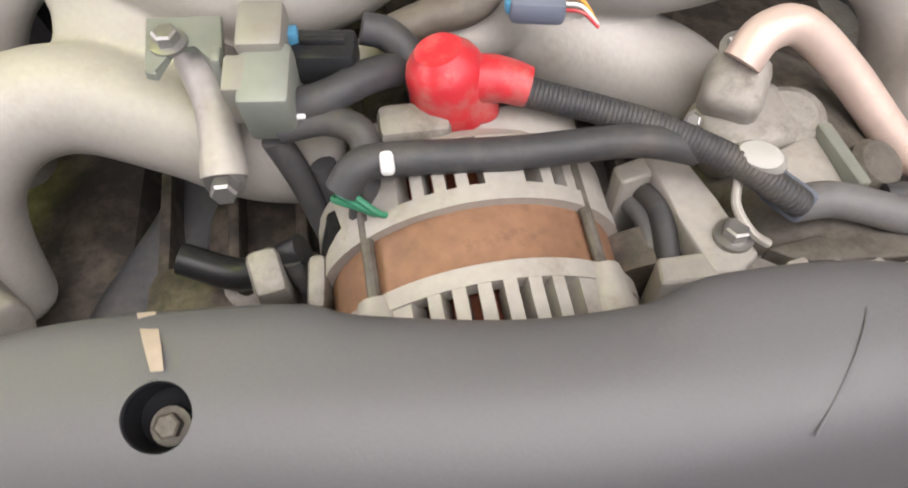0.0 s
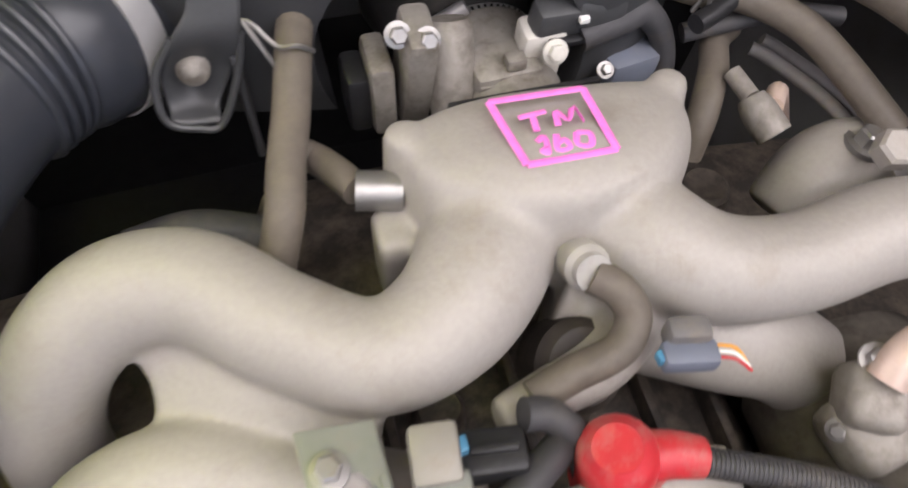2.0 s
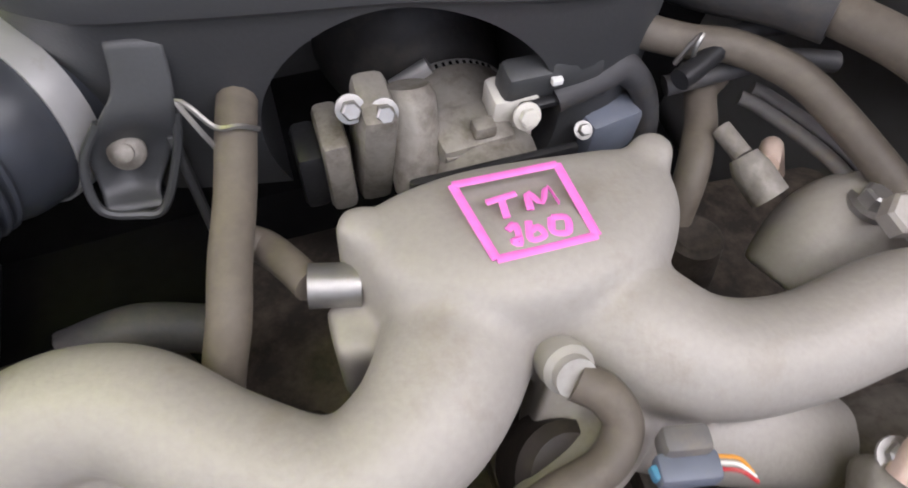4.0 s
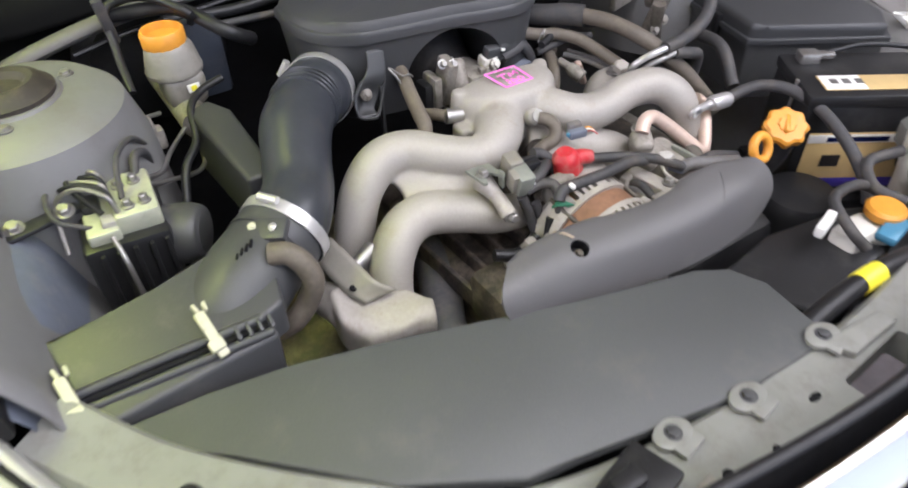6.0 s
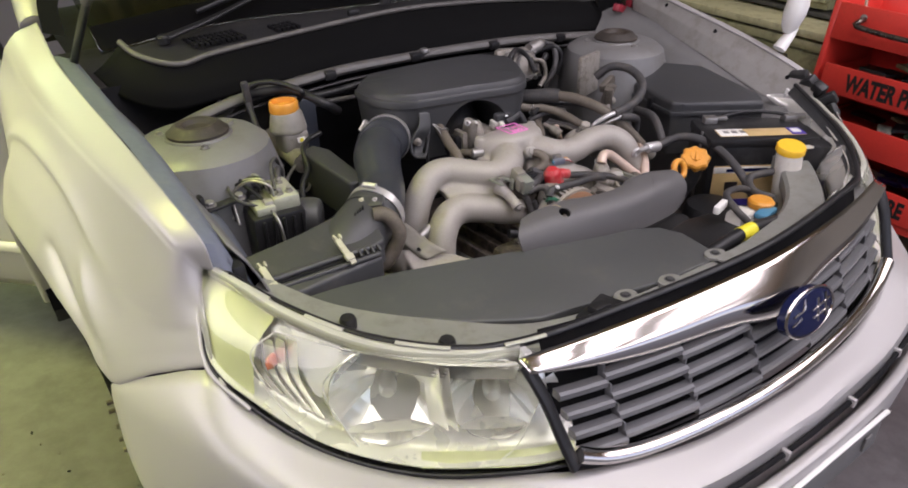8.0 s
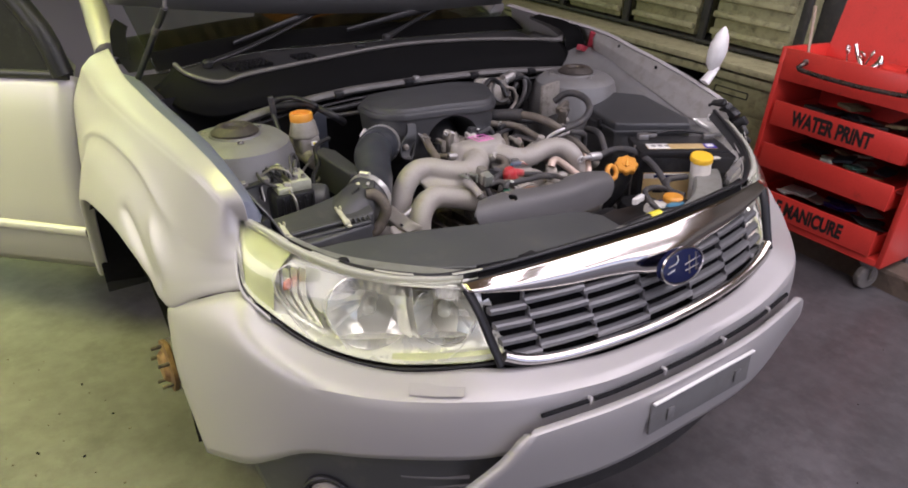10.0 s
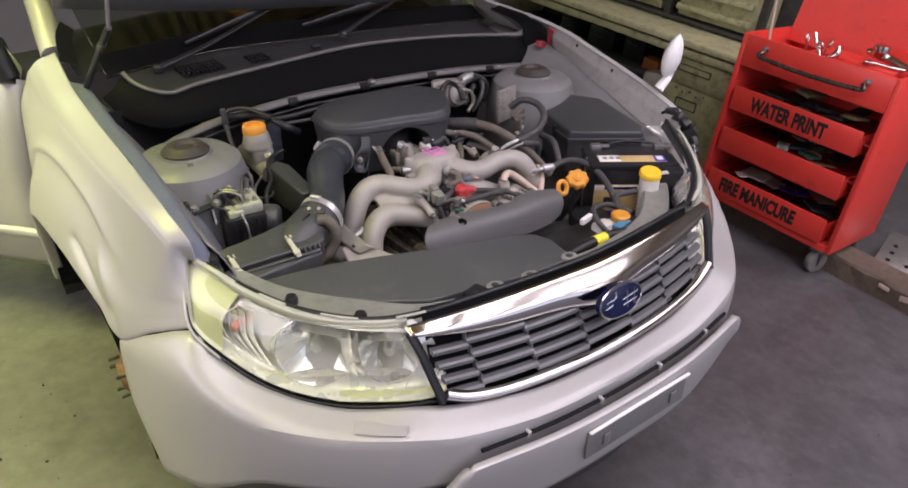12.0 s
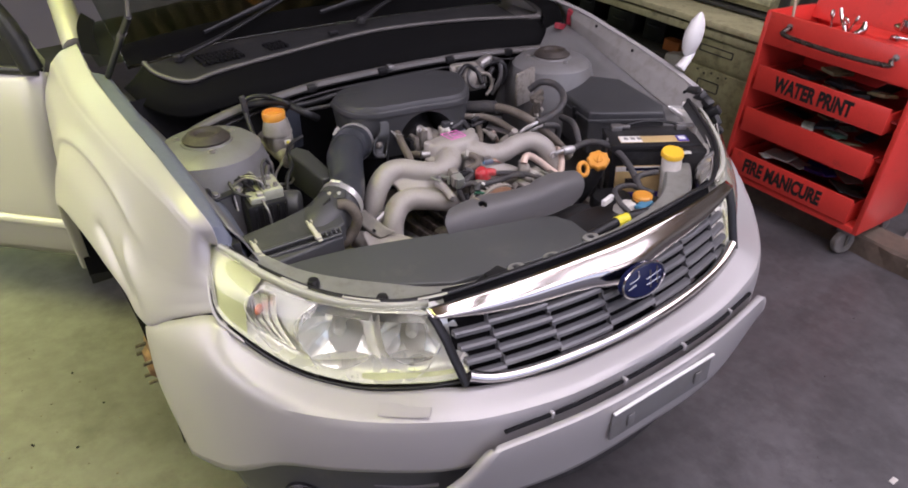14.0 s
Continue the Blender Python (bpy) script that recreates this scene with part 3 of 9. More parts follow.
def headlight(s, name):
    lamp = holder("headlight", car, "large clear headlight with fluted twin reflectors" if s < 0 else "clear headlight seen edge-on")
    low, mid, high = LAMP_LOW, LAMP_MID, LAMP_TOP
    if s > 0:
        # the far lamp's outer end sits lower, below the end of its wing
        low, mid, high = ([(x + 0.022 * f, y - 0.035 * f, z - 0.034 * f) for x, y, z in c for f in (max(0.0, min(1.0, (y - 0.25) / 0.2)),)] for c in (low, mid, high))
    lens = part("lens", patch([low, mid, high], 40, 14, s), M_LENS, lamp, "clear plastic lens")
    solid(lens, 0.003)
    lens.visible_shadow = False

    def inward(c, d, dz=0.0):
        return [(p[0] - d * 0.62, p[1] + d * 0.78, p[2] + dz) for p in c]

    part("housing", patch([inward(low, 0.004, 0.004), inward(low, 0.050, 0.014), inward(mid, 0.095), inward(high, 0.026, -0.014), inward(high, 0.004, -0.005)], 30, 20, s), M_LAMPH, lamp, "silvered lamp bowl")
    # pale ledge along the top, thin dark seal along the bottom
    ledge = [inward(high, 0.002, -0.014), inward(high, 0.001, -0.002), inward(high, 0.007, 0.002), inward(high, 0.013, 0.001)]
    solid(part("top_ledge", patch(ledge, 44, 8, s), M_LEDGE, lamp, "pale plastic ledge above the lens"), 0.003)
    part("seal", tube([mx((p[0] + 0.001, p[1] - 0.002, p[2] - 0.002), s) for p in low], 0.0026, n=8), M_BLACK, lamp, "black rubber seal")
    part("edge_rim", tube([mx((p[0] + 0.005, p[1] - 0.003, p[2] - 0.001), s) for p in low[4:]], 0.0030, n=8), M_PAINT, lamp, "thin bright rim round the outer end")
    out = Vector((s * 0.52, -0.84, 0.12)).normalized()
    # inner mask with the two bowls let into it; its lower lip faces the roof
    mask = patch([inward(low, 0.004, 0.006), inward(low, 0.040, 0.016), inward(mid, 0.052, -0.012), inward(mid, 0.050, 0.02), inward(high, 0.030, -0.010)], 40, 24, s)
    bmesh.ops.recalc_face_normals(mask, faces=mask.faces)
    mask = bake(mask, thicken(0.002))
    bowls = (((0.448, 0.136, 0.775), 0.061), ((0.556, 0.222, 0.778), 0.077))
    for c, r in bowls:
        mask = cut(mask, lathe([(r * 0.985, -0.06), (r * 0.985, 0.06)], along(mx(c, s), out), n=40))
    part("inner_mask", mask, M_MASK, lamp, "bright silvered mask round the bowls")
    for c, r in bowls:
        m = along(mx(c, s), out)
        prof = [(r * k, -0.050 + 0.056 * k * k) for k in (0.10, 0.25, 0.42, 0.60, 0.78, 0.92, 1.0)]
        bowl = bmesh.new()
        n = 60
        add_grid(bowl, [[m @ Vector((q * math.cos(6.28318 * k / n), q * math.sin(6.28318 * k / n), h - 0.0042 * (k // 5 % 2) * (q / r))) for k in range(n)] for q, h in prof], close=True)
        bowl = solid(part("reflector", bowl, M_LAMP, lamp, "polished fluted reflector", smooth=False), 0.002)
        part("bulb_shield", lathe([(0.009, -0.046), (0.012, -0.030), (0.012, -0.012), (0.008, -0.002), (0.002, 0.0)], m, n=16), M_LAMPH, bowl, "silvered bulb cap")
        # stepped flutes in the roof of the bowl and a flat tilted floor
        for k in range(7):
            a = radians(42 + 16 * k)
            part("flute", patch([[m @ Vector((r * q * math.cos(a + e), r * q * math.sin(a + e), -0.046 + 0.058 * q * q + lift)) for e, lift in ((0.0, 0.0), (0.11, 0.006), (0.22, 0.0))] for q in (0.45, 0.72, 0.98)], 5, 4), M_LAMP, bowl)
        part("bowl_floor", patch([[m @ Vector((r * u, -r * 0.60 - 0.10 * r * (1 - u * u), w)) for u in (-0.72, -0.3, 0.3, 0.72)] for w in (-0.022, -0.004, 0.010)], 10, 5), M_MASK, bowl, "smooth grey floor of the bowl")
    # stepped fins above the bowls
    for k in range(5):
        f = 0.0062 * k
        part("bezel_fin", patch([[mx((0.430, 0.104 + 0.3 * f, 0.836 - f), s), mx((0.52, 0.168 + 0.3 * f, 0.843 - f), s), mx((0.60, 0.256 + 0.3 * f, 0.853 - f), s)], [mx((0.426, 0.118 + 0.3 * f, 0.8335 - f), s), mx((0.514, 0.180 + 0.3 * f, 0.8405 - f), s), mx((0.592, 0.266 + 0.3 * f, 0.8505 - f), s)]], 14, 3), M_LAMP, lamp)
    for x0, y0 in ((0.497, 0.158), (0.507, 0.166)):
        part("divider", patch([[(x0, y0 - 0.012, 0.735), (x0 + 0.008, y0 - 0.010, 0.79), (x0 + 0.002, y0 + 0.004, 0.84)], [(x0 + 0.008, y0 + 0.022, 0.735), (x0 + 0.012, y0 + 0.022, 0.79), (x0 + 0.006, y0 + 0.024, 0.84)]], 10, 4, s), M_LAMP, lamp)
    for pts in (((0.660, 0.312, 0.872), (0.583, 0.236, 0.850), (0.505, 0.165, 0.842), (0.430, 0.112, 0.832)), ((0.660, 0.318, 0.866), (0.690, 0.332, 0.835), (0.676, 0.294, 0.77), (0.648, 0.258, 0.722)), ((0.583, 0.236, 0.850), (0.618, 0.262, 0.812), (0.626, 0.262, 0.780), (0.605, 0.224, 0.712)), ((0.420, 0.085, 0.775), (0.445, 0.088, 0.728), (0.470, 0.092, 0.712))):
        part("bezel_edge", tube([mx(p, s) for p in pts], 0.0012, n=6), M_LAMPH, lamp)
    # indicator chamber: a tall clear bulb before ribbed bright walls
    ind = holder("indicator", lamp, "indicator chamber with a small amber bulb")
    for k in range(5):
        x, y = 0.640 + 0.010 * k, 0.296 + 0.016 * k
        part("chamber_rib", patch([[(x, y - 0.004, 0.858 - 0.004 * k), (x + 0.004, y - 0.004, 0.80), (x - 0.012, y - 0.030, 0.742 + 0.006 * k)], [(x + 0.007, y + 0.013, 0.858 - 0.004 * k), (x + 0.011, y + 0.013, 0.80), (x - 0.005, y - 0.013, 0.742 + 0.006 * k)]], 8, 3, s), M_LAMP, ind)
    m = along(mx((0.667, 0.322, 0.822), s), Vector((s * 0.75, -0.6, 0.25)))
    part("indicator_bulb", lathe([(0.007, -0.016), (0.009, 0.0), (0.007, 0.010), (0.002, 0.014)], m @ Matrix.Diagonal((0.55, 1.2, 1, 1)), n=12), M_AMBER, ind, "amber bulb")
    # facet whitened: the glint of the door is in its colour
    part("glint_facet", patch([[(0.570, 0.236, 0.850), (0.606, 0.275, 0.856), (0.648, 0.326, 0.868)], [(0.598, 0.252, 0.818), (0.620, 0.280, 0.824), (0.644, 0.310, 0.835)], [(0.628, 0.270, 0.775), (0.631, 0.276, 0.777), (0.634, 0.282, 0.780)]], 10, 8, s), M_WHITE, lamp, "facet beside the bowl, the door's glint painted white")
    # end panel and lower lip take the green reflection as their own colour
    part("end_panel", patch([inward(low[4:], 0.012, 0.006), inward(mid[4:], 0.020, 0.0), inward(high[4:], 0.014, -0.008)], 12, 10, s), M_YLEDGE, lamp, "outer end panel with the green reflection in its colour")
    part("lower_lip", patch([inward(low[:3], 0.003, 0.003), inward(low[:3], 0.012, 0.006), inward(low[:3], 0.022, 0.014)], 20, 6, s), M_YLEDGE, lamp, "lip below the bowls with the green reflection in its colour")
    return lamp


def front_end():
    for name, s in SIDE.items():
        ob = part("fender", patch(NEAR_WING if s < 0 else FAR_WING, 120, 100, s), M_PAINT, car, "silver front wing" + (", dented above the wheel" if s < 0 else ""))
        if s < 0:
            # the dent above the wheel arch: sharp folds that fade to both sides
            for v in ob.data.vertices:
                for a, b, reach, deep in FOLDS:
                    a, b = Vector(a), Vector(b)
                    f = max(0.0, min(1.0, (v.co - a).dot(b - a) / (b - a).length_squared))
                    d = (v.co - a - (b - a) * f).length
                    if d < reach * 2.5:
                        v.co.x += deep * math.exp(-((d / reach) ** 1.3)) * math.sin(math.pi * (0.15 + 0.7 * f))
        solid(ob, 0.003)
        if s < 0:
            part("wing_flange", patch([[(0.686, 0.443, 0.912), (0.690, 0.448, 0.944), (0.700, 0.48, 0.970), (0.704, 0.70, 1.006), (0.708, 1.0, 1.016), (0.704, 1.30, 1.032)], [(0.662, 0.440, 0.898), (0.664, 0.450, 0.925), (0.668, 0.49, 0.955), (0.668, 0.70, 0.992), (0.668, 1.0, 1.0), (0.664, 1.30, 1.012)], [(0.648, 0.440, 0.870), (0.650, 0.455, 0.895), (0.655, 0.50, 0.925), (0.655, 0.70, 0.955), (0.655, 1.0, 0.965), (0.652, 1.30, 0.975)]], 24, 6, s), M_BLUEGREY, car, "painted bonnet-side flange")
        headlight(s, name)
    half = [spline(r, 40) for r in BUMPER]
    rows = []
    for c in half:
        rows.append([(-p[0], p[1], p[2]) for p in reversed(c)] + [p for p in c[1:]])
    cols = [spline([r[k] for r in rows], 18) for k in range(len(rows[0]))]
    bm = bmesh.new()
    add_grid(bm, cols)
    bumper = solid(part("bumper", bm, M_PAINT, car, "silver painted bumper, its number plate taken off"), 0.003)
    # raised lower panel with slanting ends; a dark tube above it stands for the slot's shade
    low = [[(-0.395, -0.062, 0.622), (-0.2, -0.092, 0.622), (0, -0.10, 0.622), (0.2, -0.092, 0.622), (0.395, -0.062, 0.622)],
           [(-0.415, -0.070, 0.610), (-0.2, -0.104, 0.610), (0, -0.112, 0.610), (0.2, -0.104, 0.610), (0.415, -0.070, 0.610)],
           [(-0.46, -0.050, 0.545), (-0.22, -0.098, 0.545), (0, -0.108, 0.545), (0.22, -0.098, 0.545), (0.46, -0.050, 0.545)],
           [(-0.54, 0.0, 0.455), (-0.25, -0.075, 0.45), (0, -0.088, 0.45), (0.25, -0.075, 0.45), (0.54, 0.0, 0.455)]]
    solid(part("lower_panel", patch(low, 48, 14), M_PAINT, bumper, "raised silver lower panel"), 0.02)
    slot = bmesh.new()
    add_tube(slot, [(-0.37, -0.052, 0.632), (-0.2, -0.078, 0.632), (0, -0.086, 0.632), (0.2, -0.078, 0.632), (0.37, -0.052, 0.632)], 0.0042, n=8, seg=30)
    part("air_slot", slot, M_DARK, bumper, "narrow dark air slot")
    for x in (-0.27, -0.09, 0.09, 0.27):
        part("slot_rib", box((x, -0.088 + 0.28 * x * x, 0.632), (0.008, 0.014, 0.016), 0.002), M_PAINT, bumper)
    part("plate_mount", box((0.01, -0.110, 0.555), (0.31, 0.006, 0.075), 0.004), M_INNER, bumper, "bare number plate mount")
    part("mount_rail", box((0.01, -0.116, 0.594), (0.31, 0.008, 0.005), 0.002), M_WHITE, bumper)
    for x in (-0.09, 0.12):
        part("plate_clip", box((x, -0.1155, 0.55), (0.020, 0.004, 0.028), 0.0015), M_INNER, bumper)
    part("washer_cover", patch([[(0.468, 0.040, 0.6875), (0.51, 0.075, 0.6855), (0.545, 0.105, 0.684)], [(0.49, 0.018, 0.6835), (0.53, 0.05, 0.6815), (0.562, 0.08, 0.6805)]], 8, 4, -1), M_PAINT, bumper, "small square jet cover")
    part("lower_grille", patch([[(-0.50, 0.03, 0.45), (0, -0.05, 0.445), (0.50, 0.03, 0.45)], [(-0.50, 0.05, 0.33), (0, -0.03, 0.33), (0.50, 0.05, 0.33)]], 24, 6), M_BLACK, bumper, "black lower intake")
    for s in (-1, 1):
        # grey plastic corner below the painted skin, with fog lamp and three slats
        rows = [[(0.36, -0.030, 0.552), (0.50, 0.022, 0.551), (0.62, 0.116, 0.548), (0.702, 0.212, 0.532), (0.746, 0.274, 0.490), (0.779, 0.342, 0.444)],
                [(0.38, -0.012, 0.535), (0.505, 0.040, 0.530), (0.61, 0.126, 0.524), (0.690, 0.216, 0.508), (0.735, 0.278, 0.474), (0.772, 0.345, 0.434)],
                [(0.40, 0.0, 0.44), (0.52, 0.055, 0.43), (0.61, 0.134, 0.42), (0.682, 0.220, 0.41), (0.722, 0.282, 0.395), (0.758, 0.348, 0.38)],
                [(0.41, 0.03, 0.34), (0.52, 0.085, 0.335), (0.60, 0.155, 0.33), (0.665, 0.235, 0.325), (0.705, 0.292, 0.32), (0.74, 0.352, 0.32)]]
        val = solid(part("valance", patch(rows, 40, 20, s), M_GREY, bumper, "dark grey plastic valance corner"), 0.004)
        face = along((s * 0.684, 0.196, 0.414), (s * 0.72, -0.66, 0.05))
        fog = part("fog_lamp", lathe([(0.052, -0.03), (0.052, 0.002), (0.048, 0.006), (0.042, 0.004), (0.039, -0.010), (0.01, -0.012)], face, n=32), M_BLACK, val, "round fog lamp with a black bezel")
        part("lens", lathe([(0.038, -0.008), (0.036, 0.0), (0.024, 0.007), (0.008, 0.010), (0.001, 0.010)], face, n=28), M_DULL, fog, "dull glass lens")
        for z in (0.492, 0.470, 0.448):
            part("slat", tube([(s * 0.475, 0.012 + (0.55 - z) * 0.12, z), (s * 0.53, 0.050 + (0.55 - z) * 0.12, z), (s * 0.575, 0.088 + (0.55 - z) * 0.12, z)], 0.0055, n=8, flat=0.6), M_COVER, val)


def grille():
    g = holder("radiator_grille", car, "chrome-barred radiator grille with a navy oval badge")
    xs = np.linspace(-0.385, 0.385, 40)
    back = bmesh.new()
    add_grid(back, [[(x, grille_y(x, z) + 0.035, z) for x in xs] for z in (0.665, 0.72, 0.78, 0.86)])
    part("back_panel", back, M_DARK, g)
    # thick upper chrome bar: a sloping top face, a crease, an upright lower face, swelling round the badge
    rows = []
    for f, back in ((0.0, 0.010), (0.10, 0.005), (0.22, 0.000), (0.34, -0.0052), (0.42, -0.0085), (0.47, -0.0102), (0.54, -0.0110), (0.68, -0.0112), (0.82, -0.0100), (0.93, -0.0070), (1.0, 0.0)):
        row = []
        for x in np.linspace(-0.432, 0.432, 70):
            swell = math.exp(-((x / 0.085) ** 2))
            zt = 0.866 - 0.10 * x * x
            zb = 0.804 - 0.030 * swell + 0.03 * min(1, abs(x) / 0.43) ** 3
            z = zt + (zb - zt) * f
            flatten = 0.55 * 0.30 * max(0.0, f - 0.45) * (zt - zb)
            row.append((x, grille_y(x, z) - 0.003 + back - 0.008 * swell * math.sin(math.pi * f) + flatten, z))
        rows.append(row)
    bm = bmesh.new()
    add_grid(bm, rows)
    solid(part("chrome_bar", bm, M_CHROME, g, "wide polished chrome bar"), 0.004)
    # lower chrome lip and side frames
    lip = [(x, grille_y(x, 0.69) - 0.010 , 0.690 + 0.03 * (abs(x) / 0.39) ** 8) for x in np.linspace(-0.392, 0.392, 23)]
    part("chrome_lip", tube(lip, 0.0125, n=14, seg=60, flat=0.8), M_CHROME, g, "lower chrome trim")
    part("frame_seal", tube([(x, y + 0.004, z - 0.013) for x, y, z in lip], 0.006, n=8, seg=60), M_BLACK, g)
    for s in (-1, 1):
        part("side_frame", tube([mx(p, s) for p in ((0.398, 0.030, 0.705), (0.408, 0.05, 0.75), (0.418, 0.072, 0.80), (0.428, 0.098, 0.84))], 0.011, n=10, flat=0.6), M_BLACK, g, "black side frame")
    # stepped slats: blades that jump by half their height at each joint, with short uprights between the rows
    edges = [-0.384, -0.318, -0.262, -0.196, -0.130, -0.066, 0.0, 0.066, 0.130, 0.196, 0.262, 0.318, 0.384]
    for r, z0 in enumerate((0.708, 0.737, 0.766, 0.795)):
        for k in range(len(edges) - 1):
            a, b = edges[k] + 0.006 * (1.5 - r), edges[k + 1] + 0.006 * (1.5 - r)
            z = z0 + (0.0042 if (k + k // 2) % 2 else -0.0042)
            sl = bmesh.new()
            rings = []
            for x in np.linspace(a - 0.001, b + 0.001, 5):
                y = grille_y(x, z) + 0.004
                rings.append([(x, y + 0.006, z + 0.0064), (x, y - 0.005, z + 0.0056), (x, y - 0.0085, z + 0.0022), (x, y - 0.0085, z - 0.0054), (x, y - 0.005, z - 0.0068), (x, y + 0.006, z - 0.006)])
            vs = add_grid(sl, rings, close=True)
            sl.faces.new(vs[0])
            sl.faces.new(list(reversed(vs[-1])))
            part("slat", sl, M_SLAT, g)
            if k % 2:
                part("step", box((a, grille_y(a, z0 + 0.012) + 0.004, z0 + 0.012), (0.0028, 0.010, 0.020), 0.0008), M_SLAT, g)
    # badge: an oval with plain strokes
    m = Matrix.Translation((0, -0.026, 0.808)) @ pose(0, 0, 0, 74, 0, 0)
    ov = bmesh.new()
    for (r, h) in [(1, 0)]:
        add_lathe(ov, [(1.0, -0.012), (1.0, 0.0), (0.9, 0.004), (0.5, 0.006)], m @ Matrix.Diagonal((0.060, 0.034, 1, 1)), n=40)
    badge = part("badge", ov, M_NAVY, g, "navy enamel oval badge with chrome strokes")
    for pts in (((-0.045, 0.008, 0), (-0.02, 0.012, 0), (-0.018, 0.026, 0)), ((-0.05, -0.004, 0), (-0.028, 0.0, 0)), ((0.0, 0.002, 0), (0.045, 0.008, 0)), ((0.0, -0.010, 0), (0.04, -0.006, 0)), ((0.012, -0.018, 0), (0.016, 0.018, 0)), ((0.032, -0.016, 0), (0.036, 0.02, 0))):
        part("stroke", tube([m @ Vector((p[0], p[1], 0.006)) for p in pts], 0.0016, n=6), M_CHROME, badge)
    part("rim", tube([m @ Vector((0.060 * math.cos(a), 0.034 * math.sin(a), 0.002)) for a in np.linspace(0, 2 * math.pi, 33)], 0.0022, n=6, seg=64), M_CHROME, badge)


def bay_shell():
    # inner wings, firewall, undertray
    for name, s in SIDE.items():
        rows = [[(0.655, 0.46, 0.93), (0.655, 0.70, 0.955), (0.655, 1.0, 0.965), (0.652, 1.30, 0.975)],
                [(0.625, 0.45, 0.88), (0.620, 0.70, 0.89), (0.62, 1.0, 0.91), (0.62, 1.30, 0.93)],
                [(0.60, 0.44, 0.80), (0.575, 0.70, 0.80), (0.575, 1.0, 0.83), (0.58, 1.30, 0.85)],
                [(0.56, 0.44, 0.62), (0.50, 0.70, 0.62), (0.48, 1.0, 0.62), (0.50, 1.30, 0.62)],
                [(0.52, 0.44, 0.42), (0.45, 0.70, 0.40), (0.43, 1.0, 0.40), (0.45, 1.30, 0.40)]]
        if s > 0:
            rows[0] = [(0.668, 0.386, 0.842), (0.698, 0.520, 0.864), (0.708, 0.667, 0.908), (0.718, 0.797, 0.946), (0.734, 0.945, 0.984), (0.742, 1.30, 1.0)]
            rows[1] = [(0.625, 0.42, 0.800), (0.648, 0.55, 0.825), (0.655, 0.70, 0.868), (0.662, 0.84, 0.905), (0.672, 1.0, 0.940), (0.66, 1.30, 0.955)]
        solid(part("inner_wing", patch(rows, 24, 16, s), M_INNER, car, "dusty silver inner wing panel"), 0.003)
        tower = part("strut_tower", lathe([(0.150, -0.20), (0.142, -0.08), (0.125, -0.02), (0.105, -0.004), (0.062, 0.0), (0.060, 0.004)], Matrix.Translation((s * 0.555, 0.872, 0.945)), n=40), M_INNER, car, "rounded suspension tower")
        part("mount_cap", lathe([(0.056, 0.0), (0.056, 0.005), (0.050, 0.009), (0.044, 0.016), (0.036, 0.019), (0.028, 0.017), (0.022, 0.010), (0.004, 0.009)], Matrix.Translation((s * 0.555, 0.872, 0.949)), n=32), M_RUSTY, tower, "dusty brown suspension mount cap")
        for a in (20, 140, 260):
            part("tower_nut", bolt((s * 0.555 + 0.075 * math.cos(radians(a)), 0.872 + 0.075 * math.sin(radians(a)), 0.944)), M_STEEL, tower)
    # firewall and tray: the gloom under the bonnet is put into their colour
    part("firewall", patch([[(-0.66, 1.13, 0.99), (-0.3, 1.16, 0.985), (0, 1.17, 0.985), (0.3, 1.16, 0.985), (0.66, 1.13, 0.99)], [(-0.66, 1.12, 0.85), (0, 1.15, 0.80), (0.66, 1.12, 0.85)], [(-0.60, 1.10, 0.40), (0, 1.12, 0.40), (0.60, 1.10, 0.40)]], 30, 12), M_DARK, car, "dusty firewall, its deep shade in the colour")
    part("undertray", box((0, 0.72, 0.40), (1.12, 0.98, 0.02), 0.004), M_DARK, car, "oily undertray, its shade in the near-black colour")
    # flange bar along the foot of the scuttle, with clips and a loom lying along it
    rail = [(-0.60, 0.99, 0.898), (-0.55, 1.02, 0.915), (-0.46, 1.035, 0.933), (-0.38, 1.04, 0.944), (-0.30, 1.04, 0.950), (-0.17, 1.045, 0.957), (-0.02, 1.045, 0.957), (0.18, 1.045, 0.952), (0.40, 1.04, 0.941), (0.64, 1.03, 0.918)]
    part("scuttle_rail", tube(rail, 0.0145, n=8, flat=0.75, seg=70), M_RAILGREY, car, "dusty grey scuttle flange")
    part("lower_flange", tube([(p[0], p[1] - 0.006, p[2] - 0.024) for p in rail[2:]], 0.005, n=8, flat=0.8, seg=60), M_BLACK, car, "thin lower flange")
    loom("scuttle_loom", [(-0.33, 1.03, 0.925), (-0.22, 1.025, 0.918), (-0.10, 1.03, 0.922), (0.02, 1.025, 0.912), (0.15, 1.03, 0.918), (0.27, 1.02, 0.905)], 0.0085, M_BLACK, "black wiring loom along the firewall")
    loom("scuttle_loom", [(-0.30, 1.02, 0.905), (-0.16, 1.015, 0.900), (0.0, 1.02, 0.895), (0.14, 1.015, 0.895)], 0.006, M_RUBBER)
